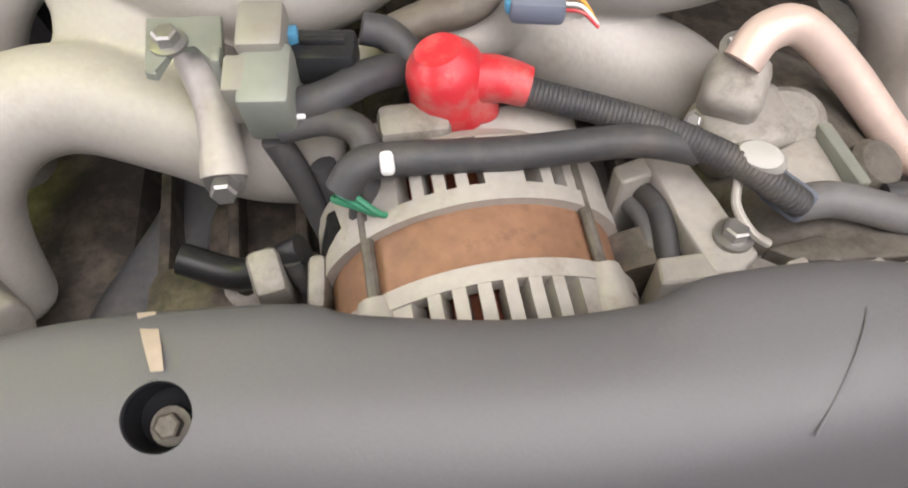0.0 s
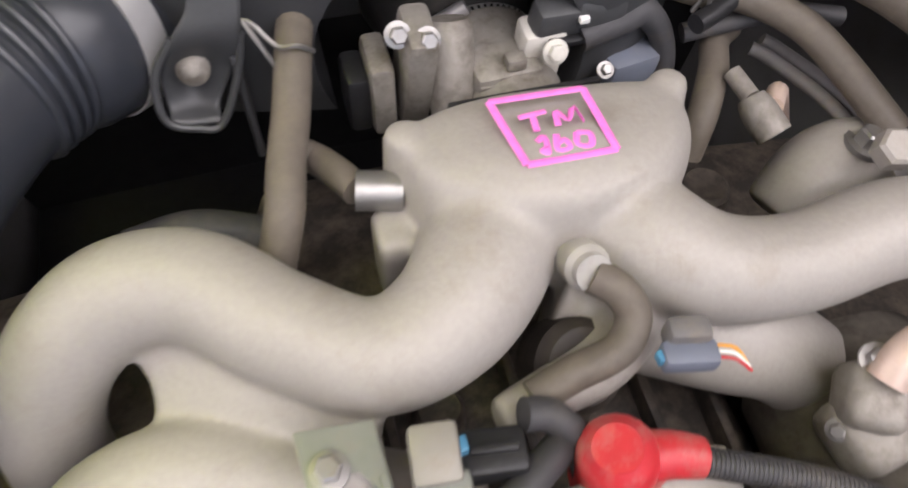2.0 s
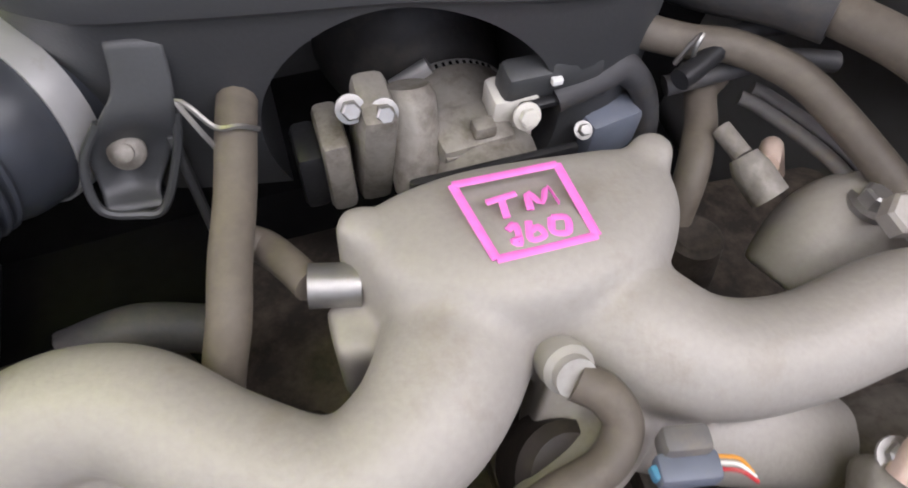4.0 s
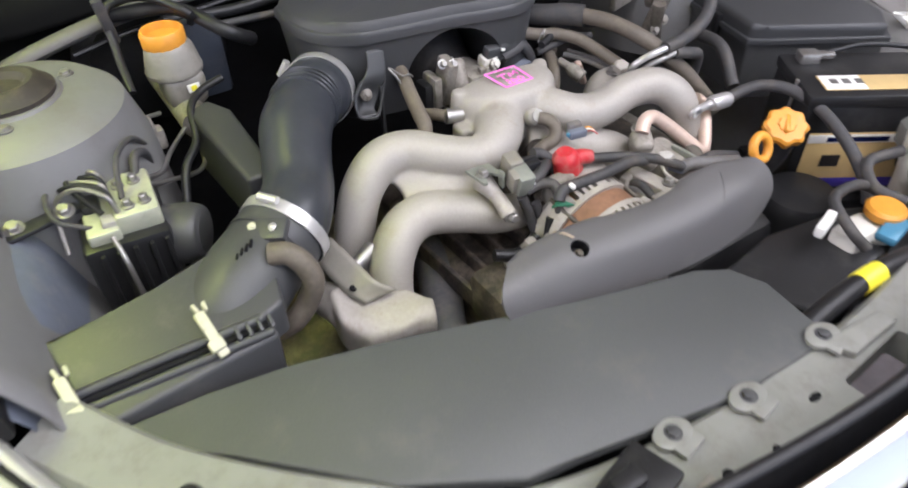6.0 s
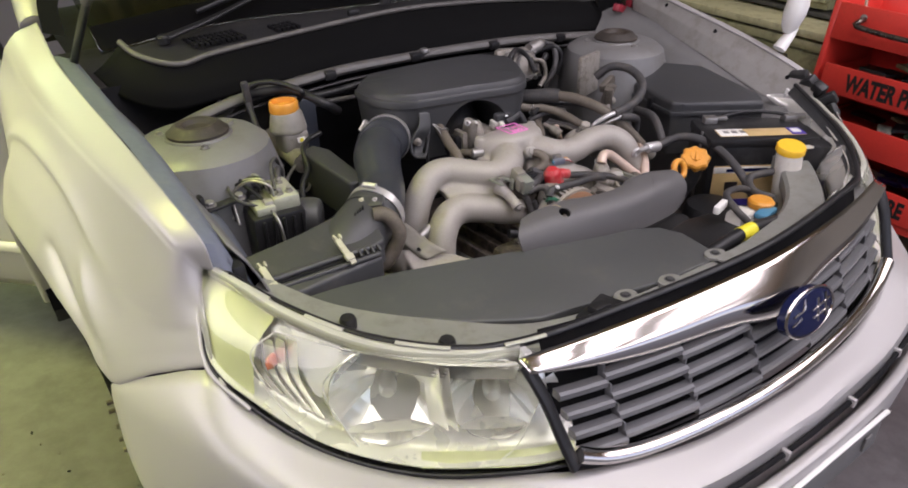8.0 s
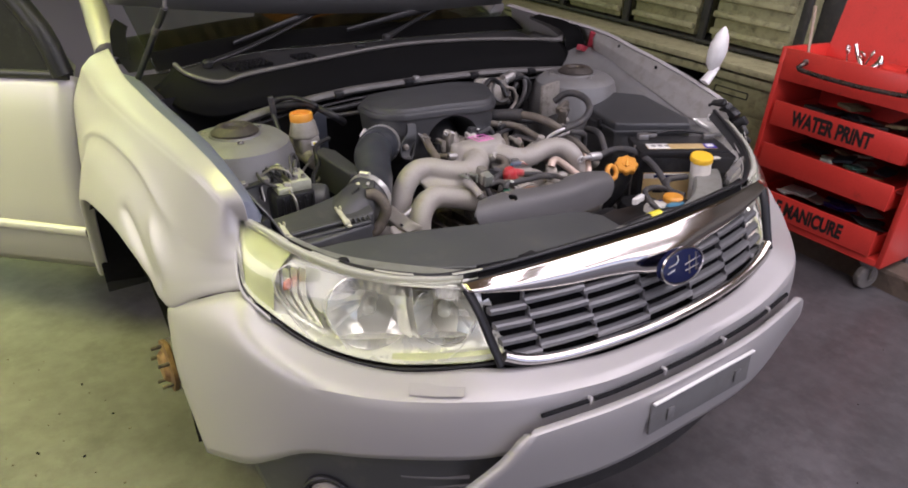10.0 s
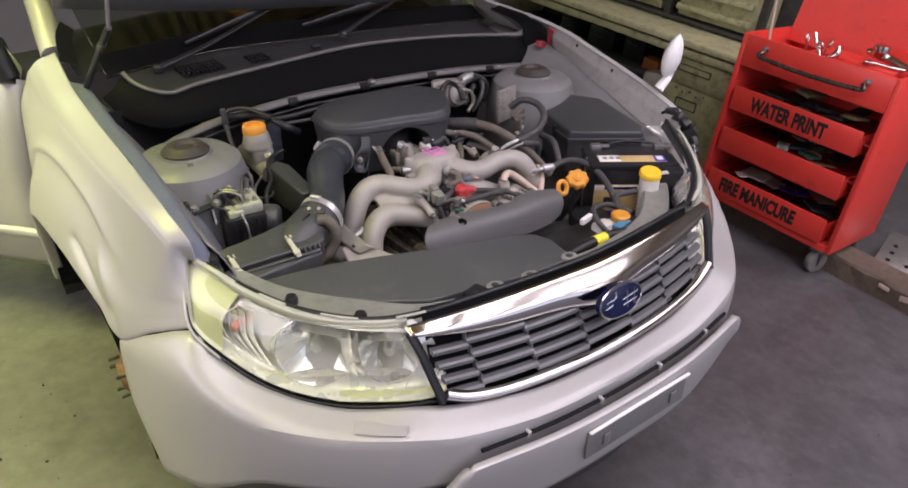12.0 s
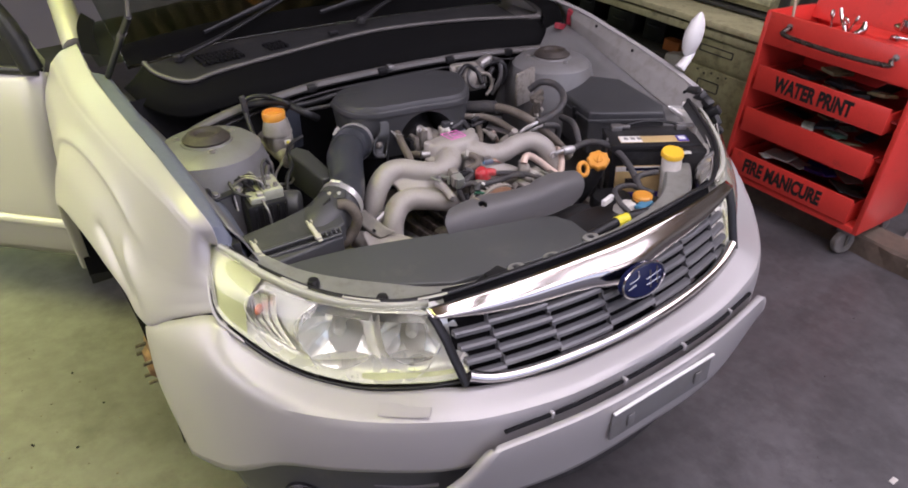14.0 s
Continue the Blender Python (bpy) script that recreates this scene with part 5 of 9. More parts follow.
# ---- engine bay ----
def manifold():
    mf = holder("intake_manifold", car, "cast aluminium intake manifold with four curved runners")
    # plenum box
    out = [(-0.055, 0.672), (-0.045, 0.694), (0.0, 0.703), (0.06, 0.698), (0.098, 0.690), (0.106, 0.668), (0.092, 0.640), (0.062, 0.618), (0.02, 0.612), (-0.02, 0.622), (-0.048, 0.648)]
    bm = bmesh.new()
    c = Vector((0.022, 0.662, 0))
    rings = []
    smooth_out = [p for p in spline([(*p, 0) for p in out + out[:1]], 49)][:-1]
    for k, z in ((0.72, 0.795), (0.93, 0.808), (1.01, 0.826), (1.01, 0.845), (0.985, 0.858), (0.93, 0.868), (0.84, 0.875), (0.6, 0.880), (0.2, 0.881)):
        rings.append([c * (1 - k) + Vector(p) * k + Vector((0, 0, z - 0.06 * (0.662 - p[1]) * -1 * (z > 0.84))) for p in smooth_out])
    vs = add_grid(bm, rings, close=True)
    bm.faces.new(list(reversed(vs[-1])))
    bm.faces.new(vs[0])
    # runners: centre lines with their radii
    A = [(0.000, 0.655, 0.838, 0.0360), (-0.028, 0.614, 0.838, 0.0335), (-0.052, 0.593, 0.836, 0.0300), (-0.084, 0.586, 0.834, 0.0268), (-0.122, 0.609, 0.838, 0.0268), (-0.157, 0.638, 0.843, 0.0273), (-0.195, 0.644, 0.838, 0.0278), (-0.230, 0.634, 0.812, 0.0273), (-0.252, 0.622, 0.765, 0.0268), (-0.262, 0.614, 0.700, 0.0268)]
    B = [(-0.049, 0.533, 0.764, 0.0232), (-0.091, 0.537, 0.775, 0.0262), (-0.128, 0.552, 0.785, 0.0272), (-0.176, 0.567, 0.794, 0.0277), (-0.213, 0.562, 0.790, 0.0282), (-0.240, 0.547, 0.767, 0.0280), (-0.251, 0.535, 0.732, 0.0274), (-0.255, 0.523, 0.682, 0.0272)]
    C = [(0.035, 0.660, 0.836, 0.034), (0.060, 0.612, 0.838, 0.0325), (0.088, 0.590, 0.834, 0.0285), (0.130, 0.583, 0.833, 0.026), (0.182, 0.584, 0.843, 0.026), (0.224, 0.570, 0.843, 0.026), (0.248, 0.548, 0.823, 0.0258), (0.258, 0.536, 0.78, 0.0255), (0.260, 0.530, 0.70, 0.0255)]
    D = [(0.02, 0.62, 0.80, 0.034), (0.06, 0.596, 0.792, 0.032), (0.10, 0.578, 0.78, 0.031), (0.145, 0.562, 0.762, 0.030), (0.19, 0.53, 0.72, 0.028)]
    E_ = [(0.17, 0.635, 0.79, 0.024), (0.195, 0.645, 0.812, 0.028), (0.225, 0.645, 0.812, 0.028), (0.26, 0.635, 0.79, 0.026)]
    ways = {"runner": A, "runner.001": B, "runner.002": C, "runner.003": D, "runner.004": E_}
    for w in ways.values():
        add_tube(bm, [p[:3] for p in w], [p[3] for p in w], n=24, seg=60)
    for x, y in ((0.097, 0.684), (-0.047, 0.681)):
        add_lathe(bm, [(0.013, -0.04), (0.011, -0.006), (0.0095, -0.001), (0.004, 0.0)], Matrix.Translation((x, y, 0.876)), n=18)
    # web between the two near runners, its lug and the flange stub
    web = [[(-0.196, 0.633, 0.828), (-0.150, 0.612, 0.834), (-0.110, 0.585, 0.832), (-0.085, 0.566, 0.828)], [(-0.189, 0.604, 0.812), (-0.150, 0.585, 0.818), (-0.118, 0.568, 0.815), (-0.095, 0.55, 0.81)], [(-0.193, 0.586, 0.805), (-0.155, 0.574, 0.806), (-0.125, 0.562, 0.80), (-0.10, 0.548, 0.795)]]
    sheet = patch(web, 16, 10)
    bmesh.ops.recalc_face_normals(sheet, faces=sheet.faces)
    sheet = bake(sheet, thicken(0.022))
    extra = bpy.data.meshes.new("work")
    sheet.to_mesh(extra)
    sheet.free()
    bm.from_mesh(extra)
    add_tube(bm, [(-0.036, 0.55, 0.815), (0.02, 0.566, 0.81), (0.05, 0.59, 0.81)], [0.010, 0.016, 0.02], n=14)
    add_box(bm, (-0.060, 0.652, 0.815), (0.022, 0.03, 0.05), 0.004)
    # one casting: everything fused with soft fillets
    bm = bake(bm, fuse)
    lines = {k: np.array(spline([p[:3] for p in w], 40)) for k, w in ways.items()}
    names = {}
    for f in bm.faces:
        c = f.calc_center_median()
        if c.y > 0.622 and -0.06 < c.x < 0.107:
            kind = "plenum"
        elif c.z < 0.835 and c.x < -0.085 and 0.562 < c.y - 0.10 * (c.x + 0.14) < 0.60 and c.x > -0.19:
            kind = "web"
        else:
            kind = min(lines, key=lambda k: float(((lines[k] - np.array(c)) ** 2).sum(axis=1).min()))
        names.setdefault(kind, []).append(f)
    plenum = None
    for kind, faces in names.items():
        out_ = bmesh.new()
        made = {}
        for f in faces:
            for v in f.verts:
                if v not in made:
                    made[v] = out_.verts.new(v.co)
            out_.faces.new([made[v] for v in f.verts])
        lab = {"plenum": "dusty cast plenum box with a pink marker scrawl", "web": "cast web joining the runners"}.get(kind, "curved cast runner")
        ob = part(kind.split(".")[0], out_, M_CAST, mf, lab)
        plenum = ob if kind == "plenum" else plenum
    bm.free()
    part("runner_plug", lathe([(0.011, -0.006), (0.011, 0.004), (0.009, 0.006), (0.003, 0.006)], along((0.196, 0.618, 0.862), (-0.1, -0.35, 0.9)), n=6), M_CAST, mf, "cast hexagon plug")
    part("runner_bolt", bolt((0.205, 0.64, 0.838), (0.2, 0, 1), 0.008, 0.012), M_STEEL, mf)
    # pink scrawl: a skewed box with scribble inside
    z = lambda x, y: 0.8845 - 0.06 * (0.662 - y)
    def stroke(pts, r=0.0021):
        part("marker_stroke", tube([(x, y, z(x, y)) for x, y in pts], r, n=6, flat=0.3, seg=4 * len(pts)), M_PINK, plenum)
    q = [(-0.005, 0.679), (0.043, 0.677), (0.045, 0.637), (0.001, 0.638)]
    for a, b in zip(q, q[1:] + q[:1]):
        stroke((a, b))
    for pts in (((0.006, 0.666), (0.020, 0.667)), ((0.013, 0.667), (0.012, 0.656)), ((0.023, 0.657), (0.025, 0.666), (0.029, 0.659), (0.034, 0.667), (0.036, 0.657)), ((0.010, 0.650), (0.014, 0.652), (0.013, 0.642), (0.010, 0.645), (0.014, 0.646)), ((0.020, 0.652), (0.018, 0.643), (0.024, 0.643), (0.023, 0.648), (0.019, 0.647)), ((0.030, 0.651), (0.028, 0.644), (0.034, 0.642), (0.036, 0.649), (0.030, 0.651))):
        stroke(pts, 0.0017)
    # steel plate and cast lug on the web
    plate = bmesh.new()
    add_prism(plate, [(-0.124, 0.556), (-0.091, 0.553), (-0.089, 0.524), (-0.094, 0.521), (-0.100, 0.534), (-0.110, 0.535), (-0.116, 0.518), (-0.121, 0.520)], 0.842, 0.846, 0.0012)
    add_box(plate, (-0.0915, 0.524, 0.838), (0.004, 0.010, 0.022), 0.001)
    bracket = part("valve_bracket", plate, M_VALVE, mf, "grey-green pressed steel plate")
    part("lug_bolt", bolt((-0.112, 0.536, 0.846), (0, -0.1, 1), 0.0055, 0.008), M_STEEL, bracket)
    lug = bmesh.new()
    add_tube(lug, [(-0.103, 0.550, 0.825), (-0.100, 0.530, 0.818), (-0.099, 0.514, 0.811), (-0.099, 0.502, 0.804), (-0.099, 0.497, 0.801)], [0.0145, 0.0105, 0.0095, 0.0105, 0.0105], n=16)
    cast = part("cast_lug", lug, M_ALT, mf)
    part("lug_bolt", bolt((-0.0985, 0.4965, 0.801), (0, -0.8, 0.15), 0.0062, 0.012), M_STEEL, cast)
    part("flange_stud", bolt((-0.288, 0.602, 0.752), (-0.6, -0.3, 0.5), 0.010, 0.02), M_STEEL, mf)
    part("nipple", tube([(-0.052, 0.667, 0.846), (-0.075, 0.672, 0.848)], 0.0105, n=16), M_STEEL, mf, "bright vacuum nipple")
    part("tee_fitting", lathe([(0.0115, -0.012), (0.0115, 0.0), (0.009, 0.003), (0.009, 0.008)], along((0.020, 0.597, 0.851), (0, -0.7, 0.5)), n=18), M_TANK, mf, "pale hose fitting")
    part("breather_hose", tube([(0.021, 0.592, 0.851), (0.031, 0.583, 0.848), (0.035, 0.572, 0.840), (0.024, 0.561, 0.833), (0.000, 0.556, 0.831), (-0.020, 0.551, 0.827)], 0.0088, n=12), M_HOSE, mf, "dusty brown hose")
    part("round_sender", lathe([(0.016, -0.03), (0.024, -0.022), (0.024, 0.004), (0.019, 0.010), (0.006, 0.011)], along((0.012, 0.570, 0.806), (0.1, -0.5, 0.8)), n=28), M_RUSTY, mf, "round dusty brown sender")
    # throttle body and its sensor
    tb = part("throttle_body", lathe([(0.030, -0.05), (0.034, -0.02), (0.034, 0.0), (0.036, 0.01), (0.036, 0.06)], along((0.027, 0.725, 0.822), (0.02, 1, 0.02)), n=28), M_DULL, car, "dusty throttle body")
    part("throttle_hose", tube([(0.027, 0.762, 0.813), (0.027, 0.800, 0.813), (0.026, 0.825, 0.818), (0.022, 0.848, 0.826), (0.018, 0.88, 0.835)], [0.0385, 0.040, 0.047, 0.058, 0.064], n=36), M_RUBBER, tb, "black rubber throttle hose")
    clamp = part("hose_clamp", band((0.027, 0.787, 0.813), (0.02, 1, 0.02), 0.0408, 0.014, 62), M_BAND, tb, "slotted steel clamp")
    for k in range(15):
        a = radians(48 + 5.6 * k)
        part("clamp_slot", box((0.027 - 0.0424 * math.cos(a), 0.787, 0.813 + 0.0424 * math.sin(a)), (0.0016, 0.008, 0.0012), 0.0002, pose(0, 0, 0, 0, math.degrees(a) - 90, 0)), M_DARK, clamp)
    part("body_block", box((0.024, 0.740, 0.843), (0.042, 0.030, 0.034), 0.005, pose(0, 0, 0, 8, 0, 4)), M_DULL, tb)
    for k in range(4):
        part("block_rib", box((0.024, 0.7255 - 0.0002 * k, 0.834 + 0.0062 * k), (0.036, 0.004, 0.002), 0.0005, pose(0, 0, 0, 8, 0, 4)), M_DULL, tb)
    part("block_clip", box((0.028, 0.730, 0.862), (0.012, 0.010, 0.008), 0.002), M_DULL, tb)
    part("motor", lathe([(0.013, -0.03), (0.014, -0.02), (0.014, 0.02), (0.011, 0.026)], along((-0.006, 0.742, 0.856), (0.05, 0.5, 1)), n=20), M_DULL, tb)
    part("motor_flange", box((-0.027, 0.745, 0.856), (0.018, 0.034, 0.070), 0.005, pose(0, 0, 0, 10, 4, 0)), M_DULL, tb, "dusty motor flange")
    part("motor_cover", box((-0.047, 0.748, 0.846), (0.014, 0.036, 0.048), 0.004), M_DULL, tb)
    part("motor_end", box((-0.060, 0.750, 0.842), (0.014, 0.03, 0.038), 0.004), M_BLACK, tb)
    for c in ((-0.022, 0.733, 0.884), (-0.037, 0.737, 0.887)):
        part("flange_bolt", bolt(c, (0, -0.8, 0.5), 0.0048, 0.009), M_STEEL, tb)
    part("sensor_back", box((0.047, 0.745, 0.853), (0.026, 0.020, 0.044), 0.004, pose(0, 0, 0, 8, 0, 0)), M_MILK, tb, "pale sensor mount")
    part("sensor", box((0.068, 0.742, 0.876), (0.058, 0.016, 0.024), 0.004, pose(0, 0, 0, 12, 4, 4)), M_GREY, tb, "black throttle sensor cover")
    part("sensor_rim", box((0.072, 0.733, 0.867), (0.050, 0.006, 0.005), 0.002, pose(0, 0, 0, 12, 4, 4)), M_BLACK, tb)
    part("sensor_bolt", bolt((0.050, 0.7275, 0.866), (0, -0.9, 0.4), 0.0050, 0.006), M_MILK, tb)
    part("sensor_plug", box((0.078, 0.740, 0.882), (0.030, 0.016, 0.018), 0.003, pose(0, 0, 0, 0, 4, 0)), M_GREY, tb, "grey-black sensor plug")
    part("plug_lock", box((0.066, 0.731, 0.882), (0.006, 0.004, 0.004), 0.001), M_WHITE, tb)
    part("plug_sleeve", tube([(0.068, 0.735, 0.866), (0.094, 0.738, 0.872), (0.106, 0.740, 0.874), (0.120, 0.738, 0.860), (0.128, 0.735, 0.838), (0.130, 0.733, 0.81)], [0.008, 0.009, 0.009, 0.0075, 0.007, 0.007], n=14), M_RUBBER, tb, "black rubber sleeve")
    part("valve", box((0.104, 0.740, 0.833), (0.036, 0.026, 0.034), 0.006, pose(0, 0, 0, 6, 0, 10)), M_BLUEGREY, tb, "blue-grey air valve")
    part("valve_screw", bolt((0.084, 0.727, 0.846), (0, -0.6, 0.7), 0.0035, 0.005), M_STEEL, tb)
    part("gasket", box((0.026, 0.706, 0.826), (0.088, 0.005, 0.072), 0.004), M_BLACK, tb)
    # solenoid valve block in front of the plenum, and its wiring
    val = holder("solenoid_valve", car, "grey solenoid valve block with wiring plugs")
    tilt = pose(0, 0, 0, 12, 0, -6)
    part("valve_plate", box((-0.082, 0.512, 0.838), (0.012, 0.018, 0.026), 0.002, tilt), M_DULLV, val)
    part("valve_body", box((-0.071, 0.511, 0.836), (0.022, 0.030, 0.030), 0.003, tilt), M_VALVE, val, "greyish green valve can")
    part("valve_cap", box((-0.071, 0.531, 0.846), (0.020, 0.024, 0.028), 0.003, tilt), M_DULLV, val)
    part("plug", box((-0.047, 0.528, 0.838), (0.028, 0.020, 0.016), 0.003, pose(0, 0, 0, 0, 0, -8)), M_BLACK, val, "black wiring plug")
    part("plug_rib", box((-0.047, 0.528, 0.847), (0.020, 0.004, 0.004), 0.001, pose(0, 0, 0, 0, 0, -8)), M_BLACK, val)
    part("plug_clip", box((-0.0595, 0.532, 0.848), (0.005, 0.007, 0.006), 0.001), M_BLUE, val, "light blue plug clip")
    part("plug", box((0.052, 0.548, 0.838), (0.026, 0.013, 0.012), 0.003, pose(0, 0, 0, 0, 0, -12)), M_BLUEGREY, val, "blue-grey wiring plug")
    part("plug_housing", box((0.054, 0.557, 0.842), (0.020, 0.012, 0.016), 0.003, pose(0, 0, 0, 0, 0, -12)), M_GREYLOOM, val)
    for k, mt in enumerate((M_RED, M_WARN, M_ORANGE)):
        loom("plug_wire", [(0.064, 0.5445 + 0.002 * k, 0.838 + 0.002 * k), (0.072, 0.541 + 0.002 * k, 0.838 + 0.002 * k), (0.079, 0.536 + 0.002 * k, 0.833)], 0.0009, mt, "", val)
    part("plug_clip", box((0.0385, 0.550, 0.839), (0.003, 0.006, 0.006), 0.001), M_BLUE, val, "light blue plug clip")
    for pts, r in (([(-0.068, 0.508, 0.828), (-0.048, 0.508, 0.833), (-0.030, 0.518, 0.833), (-0.012, 0.530, 0.826)], 0.0078), ([(-0.070, 0.503, 0.822), (-0.049, 0.502, 0.825), (-0.035, 0.492, 0.824), (-0.036, 0.478, 0.812), (-0.040, 0.470, 0.79)], 0.0068), ([(-0.030, 0.540, 0.842), (-0.018, 0.538, 0.838), (-0.008, 0.528, 0.828), (-0.004, 0.515, 0.81)], 0.0075), ([(-0.074, 0.505, 0.815), (-0.066, 0.500, 0.79), (-0.058, 0.492, 0.755)], 0.0065), ([(-0.055, 0.50, 0.80), (-0.050, 0.492, 0.77), (-0.056, 0.480, 0.73)], 0.006)):
        part("vacuum_hose", tube(pts, r, n=12), M_RUBBER, val, "black rubber vacuum hose")
    part("hose_mark", box((-0.060, 0.500, 0.8315), (0.005, 0.003, 0.002), 0.0006), M_WHITE, val)


def alternator():
    al = holder("alternator", car, "dusty alternator with slotted alloy ends and brown stator")
    axis = along((0.010, 0.448, 0.745), (-0.03, 1, 0.12))
    R = 0.070

    def ring_arc(r0, r1, y0, y1, a0, a1, n=24):
        bm = bmesh.new()
        rows = []
        for k in range(n + 1):
            a = radians(a0 + (a1 - a0) * k / n)
            c, s = math.cos(a), math.sin(a)
            rows.append([axis @ Vector((c * r, s * r, y)) for r, y in ((r0, y0), (r1, y0), (r1, y1), (r0, y1))])
        vs = add_grid(bm, rows, close=True)
        bm.faces.new(vs[0])
        bm.faces.new(list(reversed(vs[-1])))
        return bm

    part("stator", lathe([(0.05, -0.016), (R * 0.985, -0.016), (R * 0.985, 0.016), (0.05, 0.016)], axis, n=48), M_COPPER, al, "rusty brown laminated stator")
    part("stator_winding", lathe([(0.03, -0.045), (0.056, -0.044), (0.058, 0.044), (0.03, 0.048)], axis, n=40), M_WIND, al, "dark copper windings")
    # end covers: solid arcs with groups of slots, their fins pale and rounded
    for side, groups in ((-1, [(62, 117)]), (1, [(63, 93), (107, 124)])):
        y_in, y_out = 0.014 * side, 0.052 * side
        end = part("end_cover", ring_arc(R - 0.005, R + 0.004, min(y_in, y_in + 0.008 * side), max(y_in, y_in + 0.008 * side), 0, 360, 60), M_ALT, al, "cast alloy end cover with slots")
        lo, hi = sorted((0.021 * side, 0.047 * side))
        edges = [g for a, b in groups for g in (a, b)]
        for a, b in zip([edges[-1] - 360] + edges[1:-1:2], edges[0::2]):
            part("cover_wall", ring_arc(R - 0.010, R + 0.003, lo, hi, a, b, 40), M_ALT, end)
        for a, b in groups:
            k = max(1, round((b - a) / 7.8))
            step = (b - a) / k
            for q in range(1, k):
                part("fin", ring_arc(R - 0.012, R + 0.0035, lo, hi, a + step * (q - 0.27), a + step * (q + 0.27), 3), M_ALT, end)
        part("end_plate", lathe([(0.018, y_out - 0.007 * side), (R - 0.008, y_out - 0.006 * side), (R + 0.002, y_out - 0.004 * side), (R - 0.003, y_out + 0.003 * side), (0.018, y_out + 0.006 * side)], axis, n=48), M_ALT, end)
    for a in (48, 131, 220, 320):
        q = Vector((math.cos(radians(a)), math.sin(radians(a)), 0))
        part("through_bolt", tube([axis @ (q * (R + 0.002) + Vector((0, 0, h))) for h in (-0.05, 0.05)], 0.0028, n=10, seg=2), M_COMP, al)
        part("bolt_ear", tube([axis @ (q * (R + 0.001) + Vector((0, 0, h))) for h in (-0.058, -0.046, -0.026, -0.015)], [0.008, 0.0095, 0.0095, 0.008], n=14), M_ALT, al)
        part("bolt_head", bolt(axis @ (q * (R + 0.003) + Vector((0, 0, -0.058))), axis.to_3x3() @ Vector((0, 0, -1)), 0.0048, 0.007), M_STEEL, al)
    part("pulley", lathe([(0.02, -0.10), (0.028, -0.098), (0.028, -0.07), (0.02, -0.068)], axis, n=28), M_STEEL, al)
    part("rear_bracket", box((0.014, 0.503, 0.798), (0.098, 0.026, 0.030), 0.006, pose(0, 0, 0, 15, 0, 2)), M_ALT, al, "pale alloy mounting")
    part("pale_lug", box((-0.012, 0.502, 0.812), (0.032, 0.02, 0.022), 0.004), M_DULL, al)
    # red boot and the thick corrugated cable
    boot = bmesh.new()
    add_tube(boot, [(0.007, 0.516, 0.802), (0.006, 0.516, 0.824), (0.003, 0.515, 0.838), (0.001, 0.515, 0.847)], [0.0185, 0.0185, 0.0170, 0.0105], n=20)
    add_box(boot, (0.014, 0.514, 0.822), (0.026, 0.026, 0.026), 0.006, pose(0, 0, 0, -8, 6, 14), 3, 0.9)
    add_tube(boot, [(0.008, 0.514, 0.830), (0.026, 0.511, 0.831), (0.040, 0.507, 0.828)], [0.012, 0.0105, 0.0092], n=16)
    part("terminal_boot", boot, M_RED, al, "bright red rubber terminal boot")
    loom("main_cable", [(0.040, 0.506, 0.826), (0.088, 0.486, 0.820), (0.122, 0.465, 0.814), (0.143, 0.450, 0.806), (0.152, 0.446, 0.800)], 0.0064, M_RUBBER, "black corrugated battery cable", al, 64)
    loom("breather_hose", [(-0.046, 0.468, 0.818), (-0.038, 0.473, 0.826), (-0.022, 0.475, 0.826), (0.027, 0.473, 0.824), (0.08, 0.476, 0.82), (0.11, 0.474, 0.812)], 0.0074, M_RUBBER, "black bypass hose", al)
    part("hose_mark", box((-0.026, 0.468, 0.832), (0.006, 0.010, 0.006), 0.002), M_WHITE, al)
    for k in range(3):
        loom("green_wire", [(-0.044 - 0.003 * k, 0.474, 0.806), (-0.050 + 0.003 * k, 0.468, 0.813 + 0.002 * k), (-0.040 + 0.004 * k, 0.463 - 0.002 * k, 0.812), (-0.030 + 0.003 * k, 0.462, 0.804)], 0.0015, M_GREEN, "", al)
